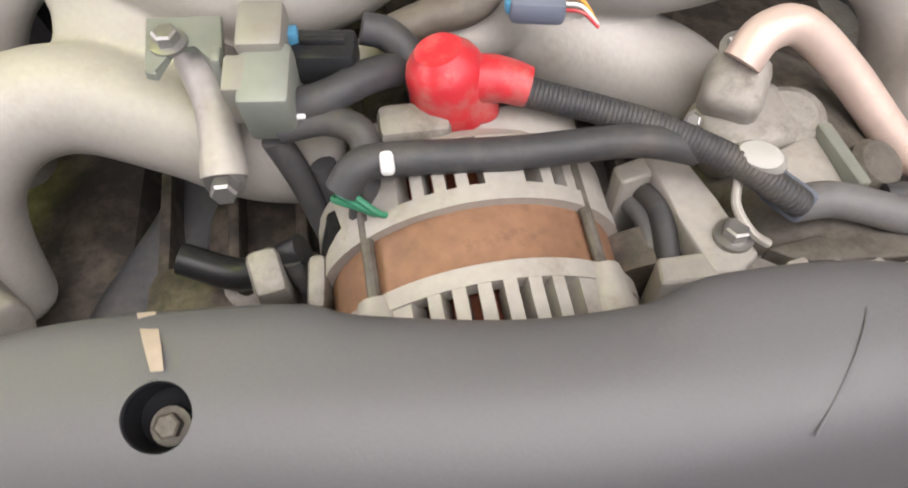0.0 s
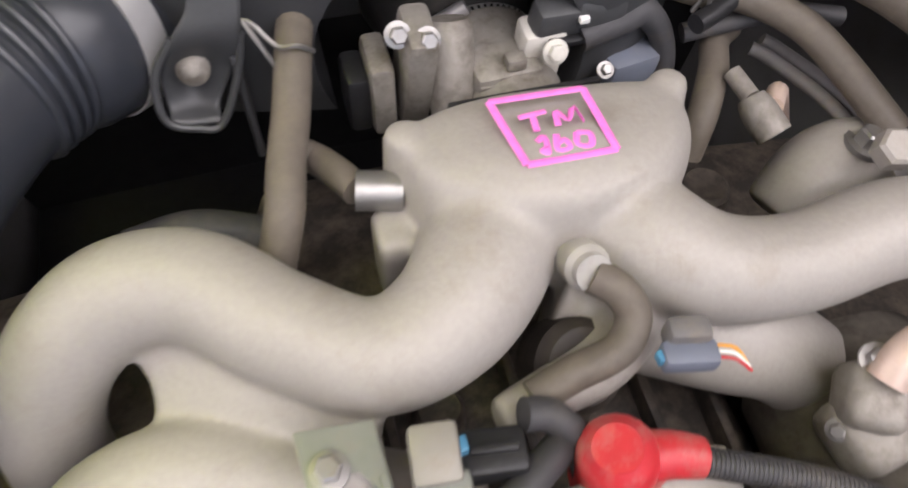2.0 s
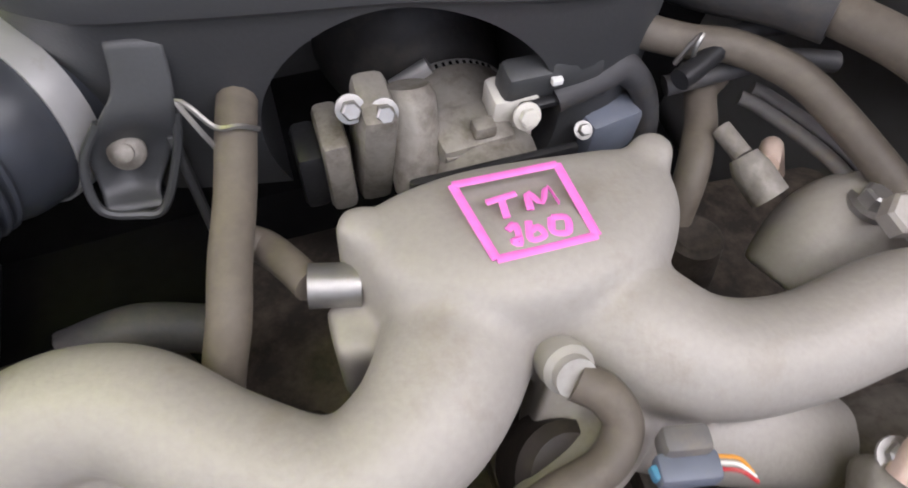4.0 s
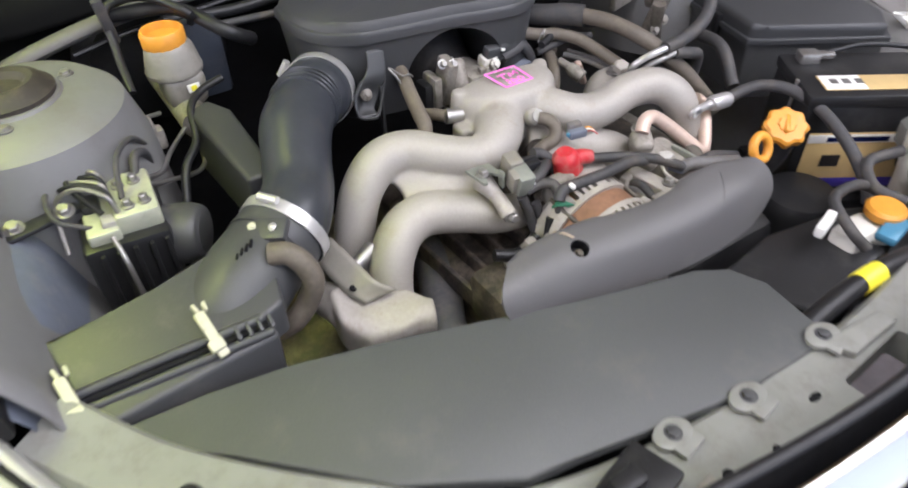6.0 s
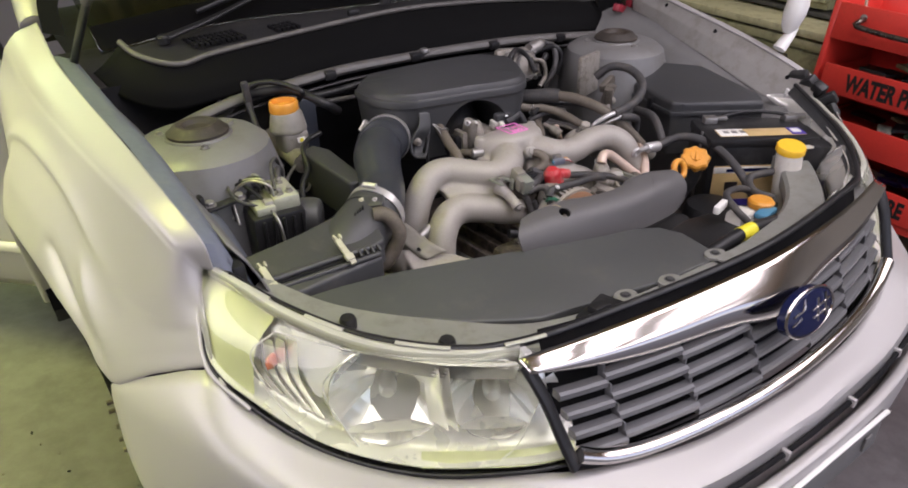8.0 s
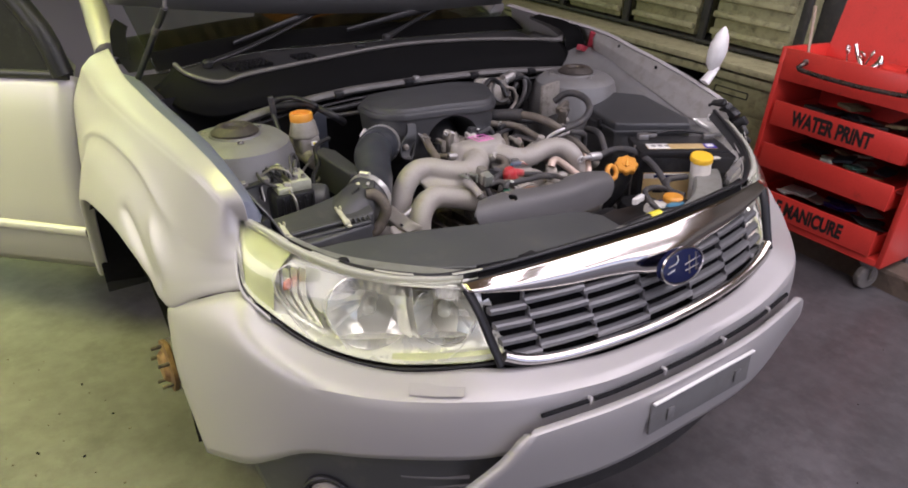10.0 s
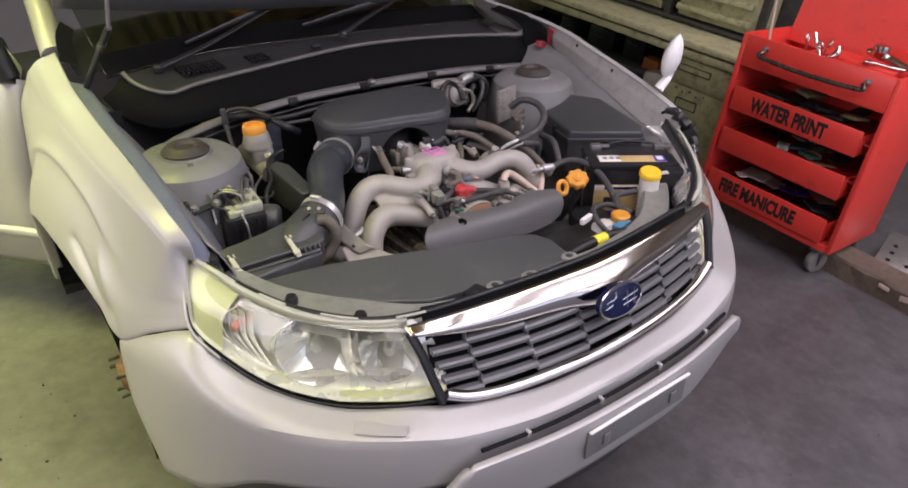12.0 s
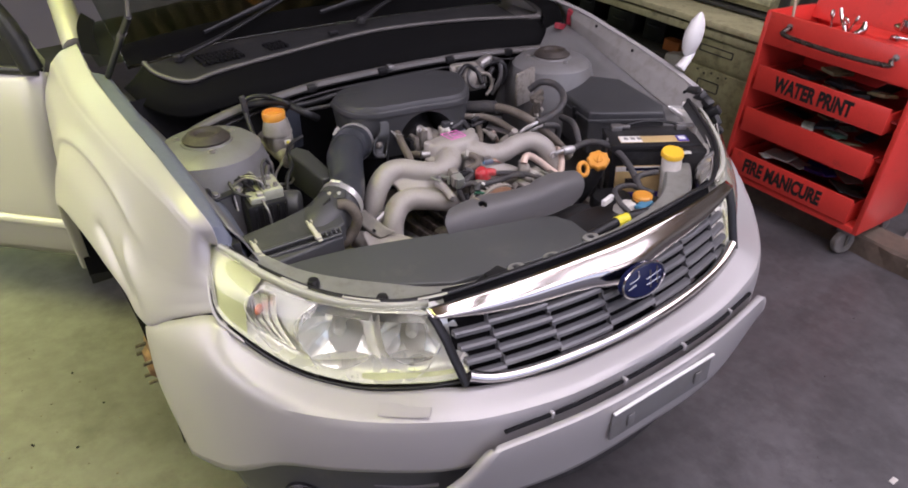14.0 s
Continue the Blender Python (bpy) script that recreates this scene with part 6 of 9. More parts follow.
    # belt cover: long rounded trough with a bolt hole
    cov = [[(-0.205, 0.352, 0.800), (-0.12, 0.338, 0.790), (0.02, 0.320, 0.782), (0.13, 0.322, 0.782), (0.180, 0.333, 0.79)],
           [(-0.212, 0.358, 0.822), (-0.12, 0.346, 0.818), (0.02, 0.328, 0.812), (0.13, 0.328, 0.812), (0.190, 0.336, 0.812)],
           [(-0.208, 0.368, 0.836), (-0.12, 0.360, 0.838), (0.02, 0.338, 0.834), (0.13, 0.340, 0.838), (0.196, 0.348, 0.828)],
           [(-0.192, 0.384, 0.842), (-0.12, 0.382, 0.846), (-0.05, 0.372, 0.845), (0.02, 0.362, 0.845), (0.085, 0.364, 0.847), (0.13, 0.366, 0.848), (0.192, 0.364, 0.840)],
           [(-0.176, 0.400, 0.838), (-0.145, 0.407, 0.840), (-0.10, 0.4055, 0.842), (-0.060, 0.402, 0.842), (-0.040, 0.396, 0.840), (0.012, 0.388, 0.838), (0.052, 0.387, 0.839), (0.066, 0.389, 0.842), (0.080, 0.392, 0.844), (0.13, 0.390, 0.845), (0.184, 0.380, 0.838)],
           [(-0.172, 0.403, 0.80), (-0.145, 0.410, 0.80), (-0.10, 0.4085, 0.80), (-0.060, 0.405, 0.80), (-0.040, 0.399, 0.80), (0.012, 0.391, 0.80), (0.052, 0.390, 0.80), (0.066, 0.392, 0.80), (0.080, 0.395, 0.80), (0.13, 0.393, 0.80), (0.178, 0.382, 0.80)]]
    sheet = patch(cov, 110, 30)
    bmesh.ops.recalc_face_normals(sheet, faces=sheet.faces)
    sheet = bake(sheet, thicken(0.004))
    n = Vector((0.03, -0.36, 0.93)).normalized()
    hole = Vector((-0.1035, 0.3695, 0.8405))
    sheet = cut(sheet, lathe([(0.0108, -0.03), (0.0108, 0.02)], along(hole, n), n=36))
    cover = part("belt_cover", sheet, M_COVER, car, "grey rounded drive belt cover with a bolt hole")
    part("bolt_hole", lathe([(0.001, -0.013), (0.0095, -0.013), (0.0102, 0.0006), (0.0112, 0.0016), (0.0120, 0.0008), (0.0108, -0.002), (0.0105, -0.016), (0.001, -0.016)], along(hole, n), n=36), M_DARK, cover, "recessed black bolt sleeve")
    part("hole_bolt", bolt(hole + Vector((0.001, -0.003, 0.0)) - n * 0.011, n, 0.0042, 0.007), M_COMP, cover)
    part("cover_seam", tube([(0.092, 0.336, 0.8372), (0.105, 0.350, 0.8445), (0.116, 0.364, 0.8485), (0.122, 0.376, 0.8485), (0.126, 0.3895, 0.8452)], 0.0004, n=6), M_COVER, cover)
    part("dust_streak", patch([[(-0.1125, 0.405, 0.8442), (-0.108, 0.392, 0.8482), (-0.1045, 0.381, 0.8484)], [(-0.1065, 0.4047, 0.8442), (-0.1025, 0.3915, 0.8482), (-0.1005, 0.3807, 0.8484)]], 8, 4), M_STREAK, cover, "pale dusty streak")


M_STREAK = mat("pale_dust_streak", (0.34, 0.28, 0.21), 0.8, 0.0, 0.2, 200, 0.1)


def block():
    # engine below: crankcase, timing covers, pipes and brackets, all in deep shade
    eng = holder("engine_block", car, "oily dusty engine block under the manifold")
    part("crankcase", box((0.0, 0.62, 0.56), (0.30, 0.44, 0.26), 0.03), M_IRON, eng)
    for s in (-1, 1):
        part("cylinder_head", box((s * 0.29, 0.62, 0.57), (0.22, 0.40, 0.16), 0.03, pose(0, 0, 0, 0, 8 * s, 0)), M_IRON, eng)
        part("head_cover", box((s * 0.40, 0.62, 0.56), (0.05, 0.36, 0.15), 0.02), M_DULL, eng)
    part("timing_cover", box((0.0, 0.375, 0.60), (0.52, 0.06, 0.26), 0.025), M_BLACK, eng)
    part("pump_housing", box((-0.10, 0.46, 0.70), (0.12, 0.09, 0.07), 0.015), M_IRON, eng)
    # ribs and bosses of the crankcase, deep between the runners
    for k in range(9):
        part("block_rib", box((-0.16 + 0.04 * k, 0.56, 0.695), (0.007, 0.17, 0.03), 0.002, pose(0, 0, 0, 0, 0, 3 - k)), M_IRON, eng)
    for x, y, rr in ((-0.05, 0.60, 0.016), (-0.10, 0.655, 0.02), (0.03, 0.585, 0.014), (0.09, 0.63, 0.018), (0.16, 0.60, 0.022), (-0.15, 0.69, 0.016), (0.19, 0.72, 0.02), (-0.03, 0.72, 0.018)):
        part("block_boss", lathe([(rr * 1.2, -0.04), (rr, 0.0), (rr * 0.8, 0.004), (rr * 0.4, 0.002)], Matrix.Translation((x, y, 0.715)), n=18), M_IRON, eng)
    # alloy lug with a bolt eye beside the alternator
    eye = bmesh.new()
    add_prism(eye, [(-0.125, 0.470), (-0.105, 0.500), (-0.078, 0.497), (-0.062, 0.470), (-0.075, 0.440), (-0.11, 0.442)], 0.70, [0.728, 0.736, 0.736, 0.732, 0.722, 0.720], 0.005)
    add_lathe(eye, [(0.003, 0), (0.012, 0.001), (0.012, 0.010), (0.006, 0.011), (0.005, 0.006), (0.001, 0.006)], along((-0.103, 0.482, 0.730), (0, -0.3, 0.95)), n=18)
    part("bolt_eye", eye, M_DULL, eng, "dusty alloy lug")
    for pts, rr, mt in (([(-0.135, 0.64, 0.665), (-0.145, 0.605, 0.662), (-0.157, 0.575, 0.658), (-0.175, 0.540, 0.656), (-0.193, 0.505, 0.652), (-0.21, 0.46, 0.638), (-0.22, 0.42, 0.605)], 0.029, M_GREYHOSE), ([(-0.05, 0.475, 0.79), (-0.06, 0.468, 0.75), (-0.062, 0.462, 0.70)], 0.006, M_BLACK), ([(-0.075, 0.47, 0.77), (-0.068, 0.46, 0.73), (-0.08, 0.45, 0.69)], 0.005, M_RUBBER), ([(-0.13, 0.485, 0.76), (-0.10, 0.475, 0.755), (-0.07, 0.475, 0.77)], 0.008, M_BLACK)):
        loom("engine_hose", pts, rr, mt, "", eng)
    for c, sz, rz in (((-0.088, 0.470, 0.752), (0.020, 0.030, 0.05), 12), ((-0.063, 0.463, 0.750), (0.012, 0.034, 0.05), -6)):
        part("dusty_lug", box(c, sz, 0.004, pose(0, 0, 0, 20, 0, rz), 2, 0.75), M_DULL, eng, "dusty brown cast lug")
    # cast neck with its sharp bracket in front of the lower runner
    neck = bmesh.new()
    add_prism(neck, [(-0.330, 0.548), (-0.300, 0.552), (-0.270, 0.530), (-0.236, 0.512), (-0.226, 0.490), (-0.236, 0.468), (-0.270, 0.462), (-0.316, 0.474), (-0.336, 0.505)], 0.700, [0.766, 0.764, 0.752, 0.742, 0.742, 0.745, 0.738, 0.733, 0.752], 0.008)
    add_tube(neck, [(-0.262, 0.488, 0.720), (-0.245, 0.482, 0.722), (-0.226, 0.474, 0.722)], [0.024, 0.023, 0.021], n=20)
    add_tube(neck, [(-0.330, 0.590, 0.72), (-0.325, 0.565, 0.732), (-0.315, 0.535, 0.735)], [0.018, 0.022, 0.026], n=18)
    fuse(part("cast_neck", neck, M_ALT, eng, "rounded beige cast housing below the runner"))
    solid(part("neck_plate", patch([[(-0.296, 0.596, 0.796), (-0.290, 0.570, 0.790), (-0.283, 0.540, 0.780), (-0.276, 0.515, 0.772), (-0.258, 0.505, 0.758)], [(-0.322, 0.592, 0.776), (-0.320, 0.568, 0.772), (-0.316, 0.545, 0.766), (-0.310, 0.525, 0.760), (-0.300, 0.510, 0.754)]], 18, 6), M_DULLV, eng, "sharp-edged dusty bracket plate"), 0.003)
    part("plate_hole", lathe([(0.0005, 0.0), (0.0045, 0.0), (0.0045, 0.0016), (0.0005, 0.0016)], along((-0.304, 0.529, 0.7665), (0.3, -0.3, 0.9)), n=14), M_DARK, eng)
    part("neck_stub", tube([(-0.288, 0.556, 0.772), (-0.272, 0.560, 0.776), (-0.256, 0.566, 0.780)], [0.0085, 0.0095, 0.010], n=14), M_STEEL, eng, "bright pipe stub")
    part("stub_nut", bolt((-0.290, 0.555, 0.771), (-0.9, -0.2, -0.1), 0.006, 0.008), M_STEEL, eng)


def compressor():
    ac = holder("air_conditioning_compressor", car, "dusty compressor with a curved pinkish alloy pipe")
    br = bmesh.new()
    add_prism(br, [(0.096, 0.490), (0.112, 0.493), (0.121, 0.460), (0.131, 0.430), (0.120, 0.422), (0.108, 0.424), (0.102, 0.455)], 0.735, [0.792, 0.795, 0.792, 0.790, 0.788, 0.788, 0.790], 0.003)
    add_prism(br, [(0.080, 0.488), (0.100, 0.494), (0.101, 0.481), (0.082, 0.477)], 0.745, 0.790, 0.003)
    add_prism(br, [(0.084, 0.422), (0.112, 0.422), (0.110, 0.436), (0.086, 0.436)], 0.745, 0.788, 0.003)
    add_box(br, (0.150, 0.430, 0.765), (0.09, 0.022, 0.022), 0.005, pose(0, 0, 0, 0, 0, 8))
    bracket = part("bracket", br, M_ALT, ac, "pale cast bracket")
    part("bracket_bolt", bolt((0.122, 0.440, 0.790), (0, 0, 1), 0.006, 0.008), M_STEEL, bracket)
    part("body", lathe([(0.045, -0.09), (0.058, -0.08), (0.06, 0.05), (0.05, 0.07)], along((0.185, 0.50, 0.728), (0.1, 1, 0)), n=32), M_COMP, ac, "dusty alloy compressor body")
    head = bmesh.new()
    add_box(head, (0.148, 0.518, 0.800), (0.030, 0.034, 0.032), 0.008, pose(0, 0, 0, 20, 0, -30), 3)
    add_box(head, (0.155, 0.508, 0.782), (0.052, 0.040, 0.030), 0.010, pose(0, 0, 0, 10, 0, 10), 3)
    add_lathe(head, [(0.020, -0.03), (0.020, 0.004), (0.016, 0.008), (0.004, 0.009)], along((0.175, 0.505, 0.785), (-0.4, -0.3, 0.8)), n=22)
    part("manifold_head", head, M_DULL, ac, "dusty alloy pipe head")
    part("head_bolt", bolt((0.150, 0.530, 0.817), (-0.2, -0.3, 1), 0.006, 0.008), M_STEEL, ac)
    part("head_bolt", bolt((0.130, 0.510, 0.790), (-0.6, -0.3, 0.6), 0.004, 0.006), M_STEEL, ac)
    part("flat_bracket", prism([(0.160, 0.486), (0.184, 0.494), (0.186, 0.455), (0.162, 0.458)], 0.770, [0.790, 0.792, 0.790, 0.788], 0.003), M_ALT, ac, "pale flat bracket")
    part("bracket_wall", prism([(0.183, 0.494), (0.190, 0.494), (0.192, 0.455), (0.186, 0.455)], 0.765, 0.798, 0.002), M_VALVE, ac)
    part("pale_plug", lathe([(0.006, -0.006), (0.0105, -0.002), (0.0105, 0.005), (0.008, 0.009), (0.003, 0.010)], along((0.134, 0.463, 0.812), (-0.2, -0.3, 0.9)) @ Matrix.Diagonal((1.15, 0.75, 1, 1)), n=18), M_TANK, ac, "pale grey plug")
    part("grey_plug", box((0.150, 0.453, 0.798), (0.013, 0.022, 0.014), 0.003, pose(0, 0, 0, 0, 0, 30)), M_BLUEGREY, ac, "blue-grey wiring plug")
    part("rusty_bracket", prism([(0.138, 0.436), (0.150, 0.426), (0.200, 0.420), (0.204, 0.434), (0.165, 0.440)], 0.772, [0.784, 0.786, 0.788, 0.788, 0.784], 0.002), M_COMP, ac, "dusty brown bracket")
    for x, y in ((0.145, 0.421), (0.160, 0.418), (0.178, 0.416), (0.196, 0.414)):
        part("bracket_tab", box((x, y, 0.785), (0.010, 0.008, 0.012), 0.002, pose(0, 0, 0, 0, 0, 10)), M_ALT, ac)
    loom("clip_wire", [(0.128, 0.462, 0.806), (0.124, 0.45, 0.80), (0.128, 0.438, 0.795), (0.136, 0.434, 0.790)], 0.0022, M_ALT, "", ac)
    part("alloy_pipe", tube([(0.147, 0.519, 0.818), (0.158, 0.526, 0.829), (0.178, 0.529, 0.827), (0.205, 0.519, 0.806), (0.232, 0.500, 0.779), (0.248, 0.489, 0.766), (0.262, 0.496, 0.770), (0.284, 0.520, 0.790), (0.292, 0.538, 0.806), (0.282, 0.543, 0.815)], 0.0098, n=16, seg=70), M_PIPE, ac, "curved pinkish alloy pipe")
    eye = [(0.241 + 0.0075 * math.cos(a), 0.508 - 0.002 * math.sin(a), 0.822 + 0.0075 * math.sin(a)) for a in np.linspace(0, 2 * math.pi, 17)]
    part("union_eye", tube(eye, 0.0036, n=10, seg=32), M_BAND, ac, "bright ring union")
    part("service_port", (lambda b: (add_tube(b, [(0.249, 0.510, 0.822), (0.266, 0.513, 0.821), (0.282, 0.513, 0.820)], 0.006, n=12), add_tube(b, [(0.280, 0.513, 0.820), (0.286, 0.513, 0.820), (0.312, 0.512, 0.817), (0.318, 0.512, 0.816)], [0.0095, 0.0115, 0.0115, 0.0095], n=16), b)[2])(bmesh.new()), M_BAND, ac, "bright crimped pipe union")
    loom("pressure_hose", [(0.316, 0.512, 0.817), (0.340, 0.508, 0.824), (0.366, 0.492, 0.832), (0.384, 0.455, 0.833), (0.384, 0.400, 0.822), (0.372, 0.345, 0.800), (0.358, 0.300, 0.770), (0.35, 0.285, 0.75)], 0.0088, M_RUBBER, "thick black pressure hose", ac)
    for pts, rr, mt in (([(0.152, 0.450, 0.795), (0.172, 0.449, 0.796), (0.205, 0.437, 0.792), (0.25, 0.43, 0.78)], 0.0085, M_GREYLOOM), ([(0.20, 0.452, 0.79), (0.22, 0.448, 0.792), (0.26, 0.44, 0.78)], 0.006, M_RUBBER), ([(0.095, 0.485, 0.775), (0.098, 0.465, 0.782), (0.096, 0.44, 0.775)], 0.006, M_RUBBER), ([(0.090, 0.482, 0.77), (0.092, 0.462, 0.776), (0.090, 0.44, 0.77)], 0.005, M_GREYLOOM)):
        loom("wiring", pts, rr, mt, "", ac)
    part("compressor_boss", lathe([(0.012, -0.02), (0.014, 0.0), (0.011, 0.004), (0.004, 0.004)], along((0.205, 0.47, 0.79), (0.2, -0.3, 0.9)), n=18), M_COMP, ac)
    part("idler_pulley", lathe([(0.012, -0.012), (0.028, -0.010), (0.028, 0.010), (0.012, 0.012)], along((0.092, 0.452, 0.75), (0, 1, 0.1)), n=24), M_IRON, ac)


def intake():
    # resonator box over the back of the engine
    out = [(-0.196, 0.92), (-0.202, 0.85), (-0.185, 0.800), (-0.150, 0.768), (-0.11, 0.756), (-0.02, 0.740), (0.115, 0.722), (0.205, 0.855), (0.19, 0.92), (0.12, 0.96), (-0.12, 0.97)]
    bm = bmesh.new()
    c = Vector((0.0, 0.85, 0))
    so = [p for p in spline([(*p, 0) for p in out + out[:1]], 161)][:-1]
    rings = []

    for k, z in ((0.93, 0.800), (0.94, 0.835), (0.95, 0.86), (0.96, 0.88), (0.97, 0.895), (0.975, 0.906), (0.978, 0.912), (0.985, 0.914), (1.0, 0.916), (1.0, 0.926), (0.99, 0.930), (0.97, 0.932), (0.955, 0.939), (0.92, 0.944), (0.5, 0.950), (0.15, 0.951)):
        rings.append([c * (1 - k) + Vector(q) * k + Vector((0, 0.010, z + 0.015)) for q in so])
    vs = add_grid(bm, rings, close=True)
    bm.faces.new(vs[0])
    bm.faces.new(list(reversed(vs[-1])))
    # the arch that clears the throttle hose
    bm = cut(bm, lathe([(0.076, 0.0), (0.076, 0.215)], along((-0.004, 0.64, 0.851), (0, 1, 0)), n=64))
    rb = part("resonator_box", bm, M_BOXBLK, car, "flat dark grey plastic resonator box")
    strap = solid(part("box_strap", patch([[(-0.134, 0.775, 0.920), (-0.122, 0.774, 0.920), (-0.110, 0.773, 0.918)], [(-0.138, 0.768, 0.900), (-0.126, 0.767, 0.900), (-0.112, 0.766, 0.898)], [(-0.150, 0.764, 0.886), (-0.134, 0.764, 0.884), (-0.116, 0.763, 0.882)], [(-0.163, 0.768, 0.862), (-0.146, 0.776, 0.858), (-0.124, 0.768, 0.858)], [(-0.165, 0.764, 0.842), (-0.150, 0.768, 0.838), (-0.136, 0.764, 0.838)], [(-0.164, 0.752, 0.836), (-0.150, 0.752, 0.834), (-0.137, 0.752, 0.833)]], 14, 24), M_GREY, rb, "grey cupped mounting strap"), 0.003)
    part("strap_rim", tube([(-0.150, 0.763, 0.886), (-0.164, 0.760, 0.866), (-0.166, 0.752, 0.842), (-0.150, 0.750, 0.834), (-0.137, 0.751, 0.834), (-0.122, 0.760, 0.860), (-0.115, 0.763, 0.884)], 0.0024, n=8), M_GREY, strap)
    part("strap_bolt", lathe([(0.0092, 0), (0.0092, 0.003), (0.0070, 0.006), (0.0045, 0.007), (0.0045, 0.010), (0.0015, 0.011)], along((-0.145, 0.768, 0.861), (0, -0.75, 0.6)), n=24), M_DULL, strap, "dusty bolt head")
    part("strap_leg", box((-0.122, 0.765, 0.83), (0.005, 0.008, 0.08), 0.002), M_GREY, rb)
    loom("vent_hose", [(-0.077, 0.838, 0.902), (-0.079, 0.815, 0.894), (-0.082, 0.791, 0.884), (-0.090, 0.755, 0.876), (-0.098, 0.721, 0.863), (-0.106, 0.690, 0.856), (-0.112, 0.666, 0.846), (-0.124, 0.650, 0.815), (-0.13, 0.645, 0.77)], 0.0102, M_HOSE, "dusty brown vent hose", rb)
    part("spring_clip", tube([(-0.100, 0.742, 0.872), (-0.106, 0.746, 0.886), (-0.112, 0.755, 0.896), (-0.107, 0.752, 0.894), (-0.098, 0.744, 0.886), (-0.088, 0.742, 0.886), (-0.080, 0.746, 0.878)], 0.0014, n=6), M_STEEL, rb, "wire spring clip")
    loom("nipple_hose", [(-0.074, 0.672, 0.848), (-0.082, 0.688, 0.846), (-0.091, 0.704, 0.842), (-0.100, 0.708, 0.846)], 0.0085, M_HOSE, "", rb)
    # black elbow with bellows and two bright clamps
    duct = holder("air_duct", car, "shiny black air duct with bellows and steel clamps")
    P = [(-0.150, 0.868, 0.868), (-0.188, 0.815, 0.868), (-0.232, 0.768, 0.878), (-0.268, 0.722, 0.876), (-0.290, 0.678, 0.862), (-0.308, 0.640, 0.846), (-0.335, 0.606, 0.836), (-0.362, 0.588, 0.828)]
    part("elbow", tube(P, [0.042, 0.043, 0.0425, 0.0455, 0.0425, 0.0425, 0.046, 0.046], n=28, seg=70), M_DUCT, duct, "glossy black plastic elbow")
    c = spline(P, 70)
    for k in (22.5, 24.1, 25.7, 27.3):
        i = int(k)
        d = Vector(c[i + 2]) - Vector(c[i - 1])
        part("bellows_ring", lathe([(0.041, -0.0036), (0.0462, -0.0018), (0.0470, 0.0), (0.0462, 0.0018), (0.041, 0.0036)], along(Vector(c[i]).lerp(Vector(c[i + 1]), k - i), d), n=36), M_DUCT, duct)
    part("upper_clamp", band(c[15], Vector(c[17]) - Vector(c[13]), 0.0492, 0.017, 150), M_BAND, duct, "bright steel hose clamp")
    part("upper_collar", tube([c[1], c[6], c[11], c[17], c[20], c[23]], [0.045, 0.0460, 0.0475, 0.0485, 0.0475, 0.0425], n=32), M_DUCT, duct)
    part("lower_clamp", band(c[66], Vector(c[69]) - Vector(c[63]), 0.0525, 0.015, 90), M_BAND, duct, "bright steel hose clamp")
    part("airflow_tube", tube([(-0.346, 0.600, 0.832), (-0.362, 0.588, 0.829), (-0.378, 0.577, 0.827), (-0.400, 0.561, 0.824), (-0.428, 0.544, 0.816), (-0.455, 0.528, 0.800), (-0.48, 0.515, 0.775)], [0.0508, 0.0518, 0.0500, 0.0515, 0.0520, 0.0500, 0.044], n=32), M_GREY, duct, "grey airflow meter neck widening into the lid")
    part("neck_rim", band((-0.376, 0.5785, 0.8272), (-0.8, -0.55, -0.1), 0.0505, 0.006), M_GREY, duct)
    part("airflow_sensor", box((-0.375, 0.556, 0.872), (0.040, 0.028, 0.012), 0.004, pose(0, 0, 0, 18, -8, -40)), M_GREY, duct, "grey airflow sensor")
    loom("breather_pipe", [(-0.388, 0.532, 0.862), (-0.372, 0.523, 0.862), (-0.360, 0.513, 0.848), (-0.356, 0.506, 0.826), (-0.366, 0.508, 0.800), (-0.382, 0.510, 0.780), (-0.40, 0.52, 0.765)], 0.0125, M_HOSE, "curved dusty brown breather pipe", duct)
    for c_, mt in (((-0.411, 0.567, 0.868), M_CLIP), ((-0.372, 0.552, 0.878), M_BAND), ((-0.389, 0.568, 0.876), M_CLIP)):
        part("neck_screw", bolt(c_, (0.05, -0.3, 1), 0.0036, 0.004), mt, duct)
    for k in range(4):
        part("neck_slot", box((-0.400 - 0.006 * k, 0.546 - 0.002 * k, 0.874 - 0.0015 * k), (0.003, 0.010, 0.004), 0.0006, pose(0, 0, 0, 0, 0, -30)), M_DARK, duct)
    # air filter box: sloping lid, lower half and two pale clips
    fb = holder("air_filter_box", car, "black ribbed air filter box with pale clips")
    lid = [(-0.612, 0.556), (-0.500, 0.552), (-0.440, 0.578), (-0.398, 0.580), (-0.385, 0.535), (-0.398, 0.482), (-0.425, 0.474), (-0.600, 0.486)]
    part("lid", prism(lid, 0.80, [0.850, 0.856, 0.862, 0.860, 0.852, 0.842, 0.838, 0.836], 0.006), M_GREY, fb, "dark grey filter box lid")
    part("lower_half", prism([(-0.608, 0.50), (-0.42, 0.488), (-0.415, 0.458), (-0.595, 0.448)], 0.66, [0.832, 0.834, 0.826, 0.822], 0.006), M_GREY, fb, "dark grey filter box base")
